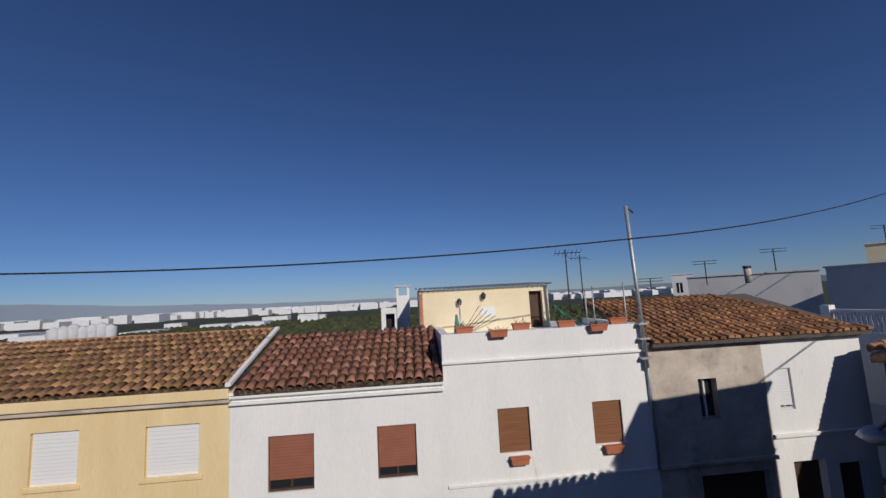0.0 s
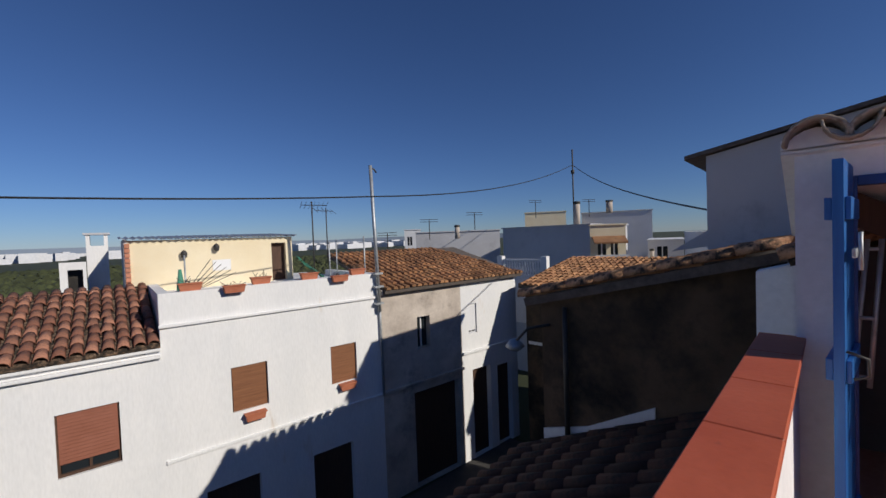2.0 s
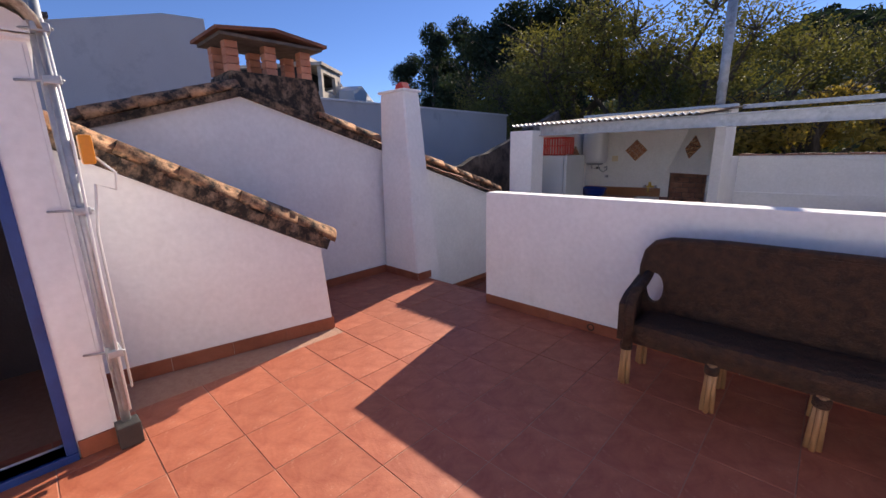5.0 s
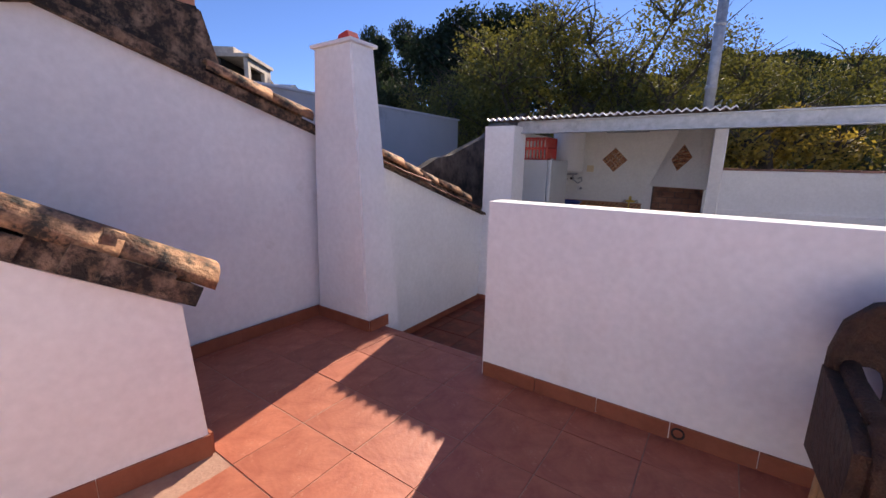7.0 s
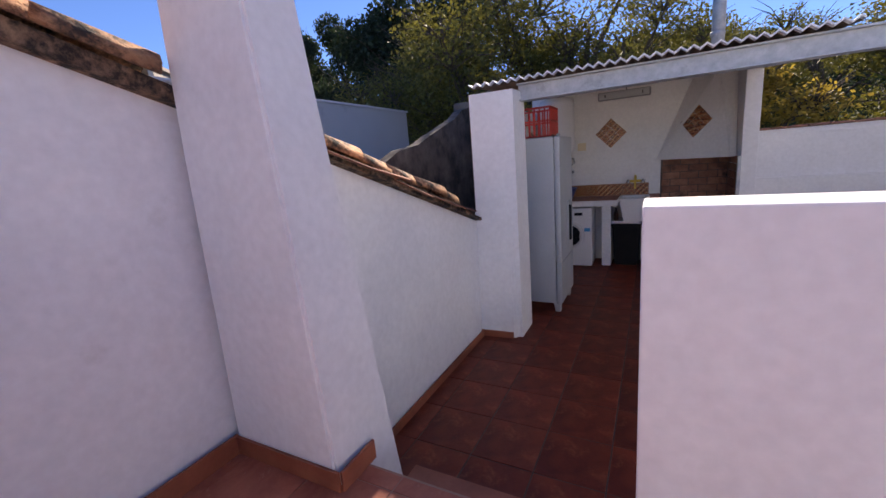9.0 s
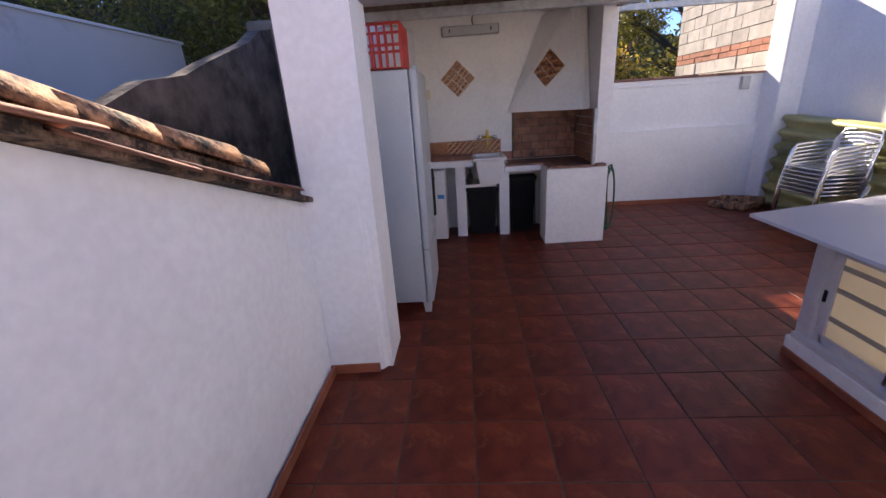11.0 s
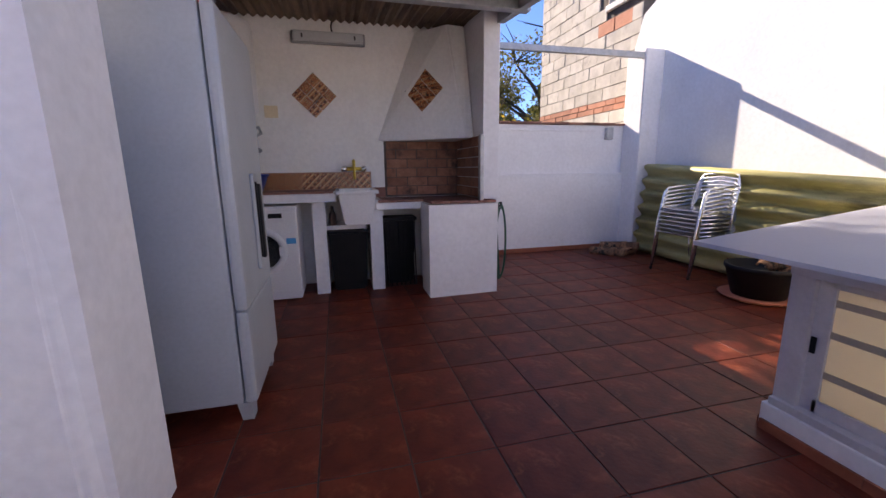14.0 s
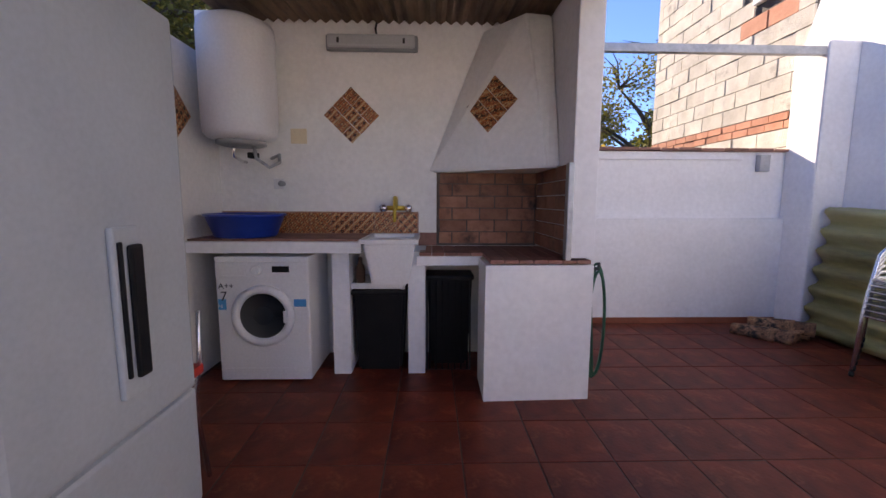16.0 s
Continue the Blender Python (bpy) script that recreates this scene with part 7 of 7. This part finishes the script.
# ---- houses farther off, seen over the roofs ----
def far_house(name, label, x, y, w, d, z1, turn, material, windows=(), z0=-6.0, extra=None):
    h = thing(name, label, "house")
    m = pose(x, y, 0, 0, 0, turn)
    part("wall", holed(0, w, z0, z1, [(a, c, e, g) for a, c, e, g in windows], 0.2, m), material, h)
    part("wall", box(0.01, w - 0.01, 0.22, d, z0, z1 - 0.02, m=m), material, h, "body behind the front")
    for a, c, e, g in windows:
        wd = part("window", box(a, c, 0.12, 0.14, e, g, m=m), M_PANE, h)
        part("window_frame", box((a + c) / 2 - 0.03, (a + c) / 2 + 0.03, 0.08, 0.12, e, g, m=m), M_FAC_W, wd)
    part("roof_edge", box(-0.06, w + 0.06, -0.06, d + 0.06, z1, z1 + 0.07, m=m), material, h)
    return h


def at(az, d):
    return 1.6 + math.sin(radians(az)) * d, -0.9 + math.cos(radians(az)) * d


def span(name, label, az0, az1, d0, d1, z1, depth, material, windows=()):
    (x0, y0), (x1, y1) = at(az0, d0), at(az1, d1)
    w = math.hypot(x1 - x0, y1 - y0)
    return far_house(name, label, x0, y0, w, depth, z1, math.degrees(math.atan2(y1 - y0, x1 - x0)), material, windows), w


span("grey_block_house", "flat-roofed house with a blank grey side wall", 56.5, 68.2, 23, 21, 1.95, 7, M_FARG)
span("cream_house", "cream upper storey with balcony and small windows", 68.2, 72.6, 21, 21.3, 1.9, 7, M_CREAM, [(0.35, 0.75, 0.1, 1.0), (0.95, 1.3, 0.1, 1.0)])
cream = scene.objects["cream_house"]
(cx0, cy0), (cx1, cy1) = at(68.2, 21), at(72.6, 21.3)
cm = pose(cx0, cy0, 0, 0, 0, math.degrees(math.atan2(cy1 - cy0, cx1 - cx0)))
part("awning", prism([(-0.75, 1.02), (0.0, 1.3), (0.0, 1.38), (-0.75, 1.1)], 0.1, 1.6, "x"), M_TILE_FAR, cream, "tiled awning over the balcony").matrix_world = cm
part("balcony_slab", box(0.1, 1.6, -0.9, -0.02, -0.12, 0.0, m=cm), M_FARW, cream)
part("balcony_front", box(0.1, 1.6, -0.9, -0.84, 0.0, 0.5, m=cm), M_FARW, cream)
span("dark_flat_house", "flat-roofed dark grey party wall", 44, 56, 27, 27, 1.95, 5, M_FARG)
span("white_block", "white apartment block with a stair tower", 42.3, 44.6, 42, 42, 2.5, 6, M_FARW, [(0.3, 0.8, 0.9, 1.8), (0.3, 0.8, -0.8, 0.2)])
span("pink_house", "pinkish flat roof house behind", 59.5, 65, 34, 34, 3.35, 6, M_CREAM)
span("white_upper_house", "white house with parapet and chimneys", 67, 75.5, 36, 36, 3.2, 6, M_FARW)
span("white_tile_house", "white house with shuttered window", 75, 79, 27, 27, 0.95, 5, M_FARW, [(0.5, 1.05, -0.3, 0.6)])
span("white_far_house", "small white house between roofs", 79, 81.5, 33, 33, 1.3, 5, M_FARW)
for az, d, z in ((66.1, 28, 4.9),):
    x, y = at(az, d)
    t = thing("cable_mast", "slender roof mast where the cables meet", "mast")
    part("mast", tube([(x, y, 1.5), (x, y, 7.1)], 0.05, 6), M_IRON, t)
    part("collar", lathe([(0.12, 0), (0.12, 0.25)], (x, y, 5.5), 8), M_IRON, t)
    P = Vector((x, y, 6.1))
    q = F(5.13, -0.15, 2.78)
    part("cable", tube([q.lerp(P, i / 16) - Vector((0, 0, 0.5 * 4 * (i / 16) * (1 - i / 16))) for i in range(17)], 0.02, 5), M_CABLE, cab)
    q2 = Vector((10.6, 0.2, 1.9))
    part("cable", tube([P.lerp(q2, i / 12) - Vector((0, 0, 0.35 * 4 * (i / 12) * (1 - i / 12))) for i in range(13)], 0.02, 5), M_CABLE, cab)
for az, d, z0, z1, r in ((66.6, 22, 1.9, 3.1, 0.16), (70.5, 35, 3.1, 4.0, 0.25), (50, 24, 1.5, 2.2, 0.15), (75.5, 26, -0.6, 0.4, 0.12)):
    x, y = at(az, d)
    t = thing("flue_stack", "round pale flue with a dark cap on a flat roof", "chimney", "roof flues")
    part("flue_body", lathe([(r, z0), (r, z1)], (x, y, 0), 10), M_FAC_G, t)
    part("flue_cap", lathe([(r * 1.15, z1), (r * 1.2, z1 + 0.12)], (x, y, 0), 10), M_IRON, t)
for az, d, z0, z1 in ((46, 26, 1.9, 2.8), (52.5, 27, 1.9, 3.2), (61, 33, 3.3, 4.3), (68, 34, 3.2, 4.2), (40, 24, 1.0, 2.0)):
    x, y = at(az, d)
    t = thing("roof_aerial", "thin roof aerial on a flat roof", "antenna", "roof aerials")
    part("mast", tube([(x, y, z0 - 0.4), (x, y, z1)], 0.03, 5), M_IRON, t)
    for k in range(2):
        part("rod", tube([(x - 0.5, y + 0.3, z1 - 0.15 * k), (x + 0.5, y - 0.3, z1 - 0.15 * k)], 0.016, 4), M_IRON, t)

# balustrade
bal = thing("balustrade", "white turned balustrade along a roof terrace", "balustrade")
(ax, ay), (bx2, by2) = at(56.2, 19.5), at(62.3, 18.2)
def bl(s, z):
    return Vector((ax + (bx2 - ax) * s, ay + (by2 - ay) * s, z))
for z0, z1, w in ((-2.5, -0.35, 0.16), (0.36, 0.46, 0.14), (-0.35, -0.27, 0.14)):
    b = tube([bl(0, (z0 + z1) / 2), bl(1, (z0 + z1) / 2)], 0.1, 4)
    b.free()
    m = pose(ax, ay, 0, 0, 0, math.degrees(math.atan2(by2 - ay, bx2 - ax)))
    L0 = math.hypot(bx2 - ax, by2 - ay)
    part("coping" if z1 > 0.4 else "plinth", box(0, L0, -w / 2, w / 2, z0, z1, m=m), M_FAC_W, bal)
for i in range(17):
    p = bl((i + 0.5) / 17, 0)
    part("baluster", lathe([(0.04, -0.27), (0.03, -0.2), (0.055, -0.05), (0.03, 0.15), (0.045, 0.36)], (p.x, p.y, 0), 8), M_FAC_W, bal)
for s in (0, 1):
    p = bl(s, 0)
    part("pier", box(p.x - 0.14, p.x + 0.14, p.y - 0.14, p.y + 0.14, -0.4, 0.6), M_FAC_W, bal)

# grey house behind the brick chimney
gh = thing("hillside_house", "raw grey concrete hillside house with a dark open loggia", "house")
gm = pose(27.4, -17.4, 0, 0, 0, -53)
part("wall", holed(0, 3.6, 1, 7.35, [(0.35, 2.5, 5.75, 6.95)], 0.25, gm), M_FAC_G, gh)
# the loggia's shade is painted as a near-black back
part("wall", box(0.01, 3.59, 1.6, 6, 1, 7.3, m=gm), M_DARK, gh, "dark back of the loggia")
part("roof_slab", box(-0.15, 3.75, -0.15, 6, 7.355, 7.55, m=gm), M_FAC_G, gh)
part("chimney_block", box(0.5, 2.0, 1.0, 2.2, 7.56, 8.05, m=gm), M_FAC_G, gh)
rf = prism([(3.4, 7.36), (6.4, 6.5), (6.4, 6.3), (3.4, 7.1)], 0.4, 5.0, "y")
rf.transform(gm)
part("lean_to_roof", rf, M_SOOT, gh)
cw = thing("hillside_cream_house", "low cream hillside house with a shallow gable", "house")
wl = prism([(3.0, 1), (3.0, 6.15), (5.0, 6.75), (8.4, 5.9), (8.4, 1)], -1.2, 3.0, "y")
wl.transform(gm)
part("wall", wl, M_FARW, cw)
part("window", box(6.0, 7.2, -1.24, -1.205, 4.9, 5.7, m=gm), M_PANE, cw)

# back fences of our own block: closing walls out of view
slab("wall_closing_east", box(5.62, 6.28, -11.2, -10.75, -1, 1.6), M_STONE)

# ---- floor tiles ----
def floor_tiles(parent, x0, x1, y0, y1, ox, oy, p, z, material, name, keep, gap=0.0018):
    meshes = {}
    i0, i1 = math.floor((x0 - ox) / p), math.ceil((x1 - ox) / p)
    j0, j1 = math.floor((y0 - oy) / p), math.ceil((y1 - oy) / p)
    rng = random.Random(5)
    for i in range(i0, i1):
        for j in range(j0, j1):
            a, c = max(x0, ox + i * p + gap), min(x1, ox + (i + 1) * p - gap)
            e, g = max(y0, oy + j * p + gap), min(y1, oy + (j + 1) * p - gap)
            if c - a < 0.03 or g - e < 0.03 or not keep((a + c) / 2, (e + g) / 2):
                continue
            key = (round(c - a, 3), round(g - e, 3))
            if key not in meshes:
                b = box(-key[0] / 2, key[0] / 2, -key[1] / 2, key[1] / 2, -0.012, 0)
                bmesh.ops.bevel(b, geom=[q for q in b.edges if all(v.co.z > -0.001 for v in q.verts)], offset=0.002, segments=1, affect="EDGES")
                me = bpy.data.meshes.new(name)
                b.to_mesh(me)
                b.free()
                me.materials.append(material)
                meshes[key] = me
            put_mesh(name, meshes[key], parent, pose((a + c) / 2, (e + g) / 2, z + rng.uniform(-0.0012, 0.0012), rng.uniform(-0.12, 0.12), rng.uniform(-0.12, 0.12)))


floor_tiles(floor_up, 0.16, 5.58, -5.15, -1.0, 3.72, -2.93, 0.357, 0.0, M_FLOOR_U, "floor_tile", lambda x, y: not (x > 4.35 and -3.5 < y))
floor_tiles(floor_low, 0.14, 5.48, -11.22, -5.46, 3.03, -8.0, 0.36, FL, M_FLOOR_L, "floor_tile", lambda x, y: not (x < 2.4 and y > -7.3), 0.0035)
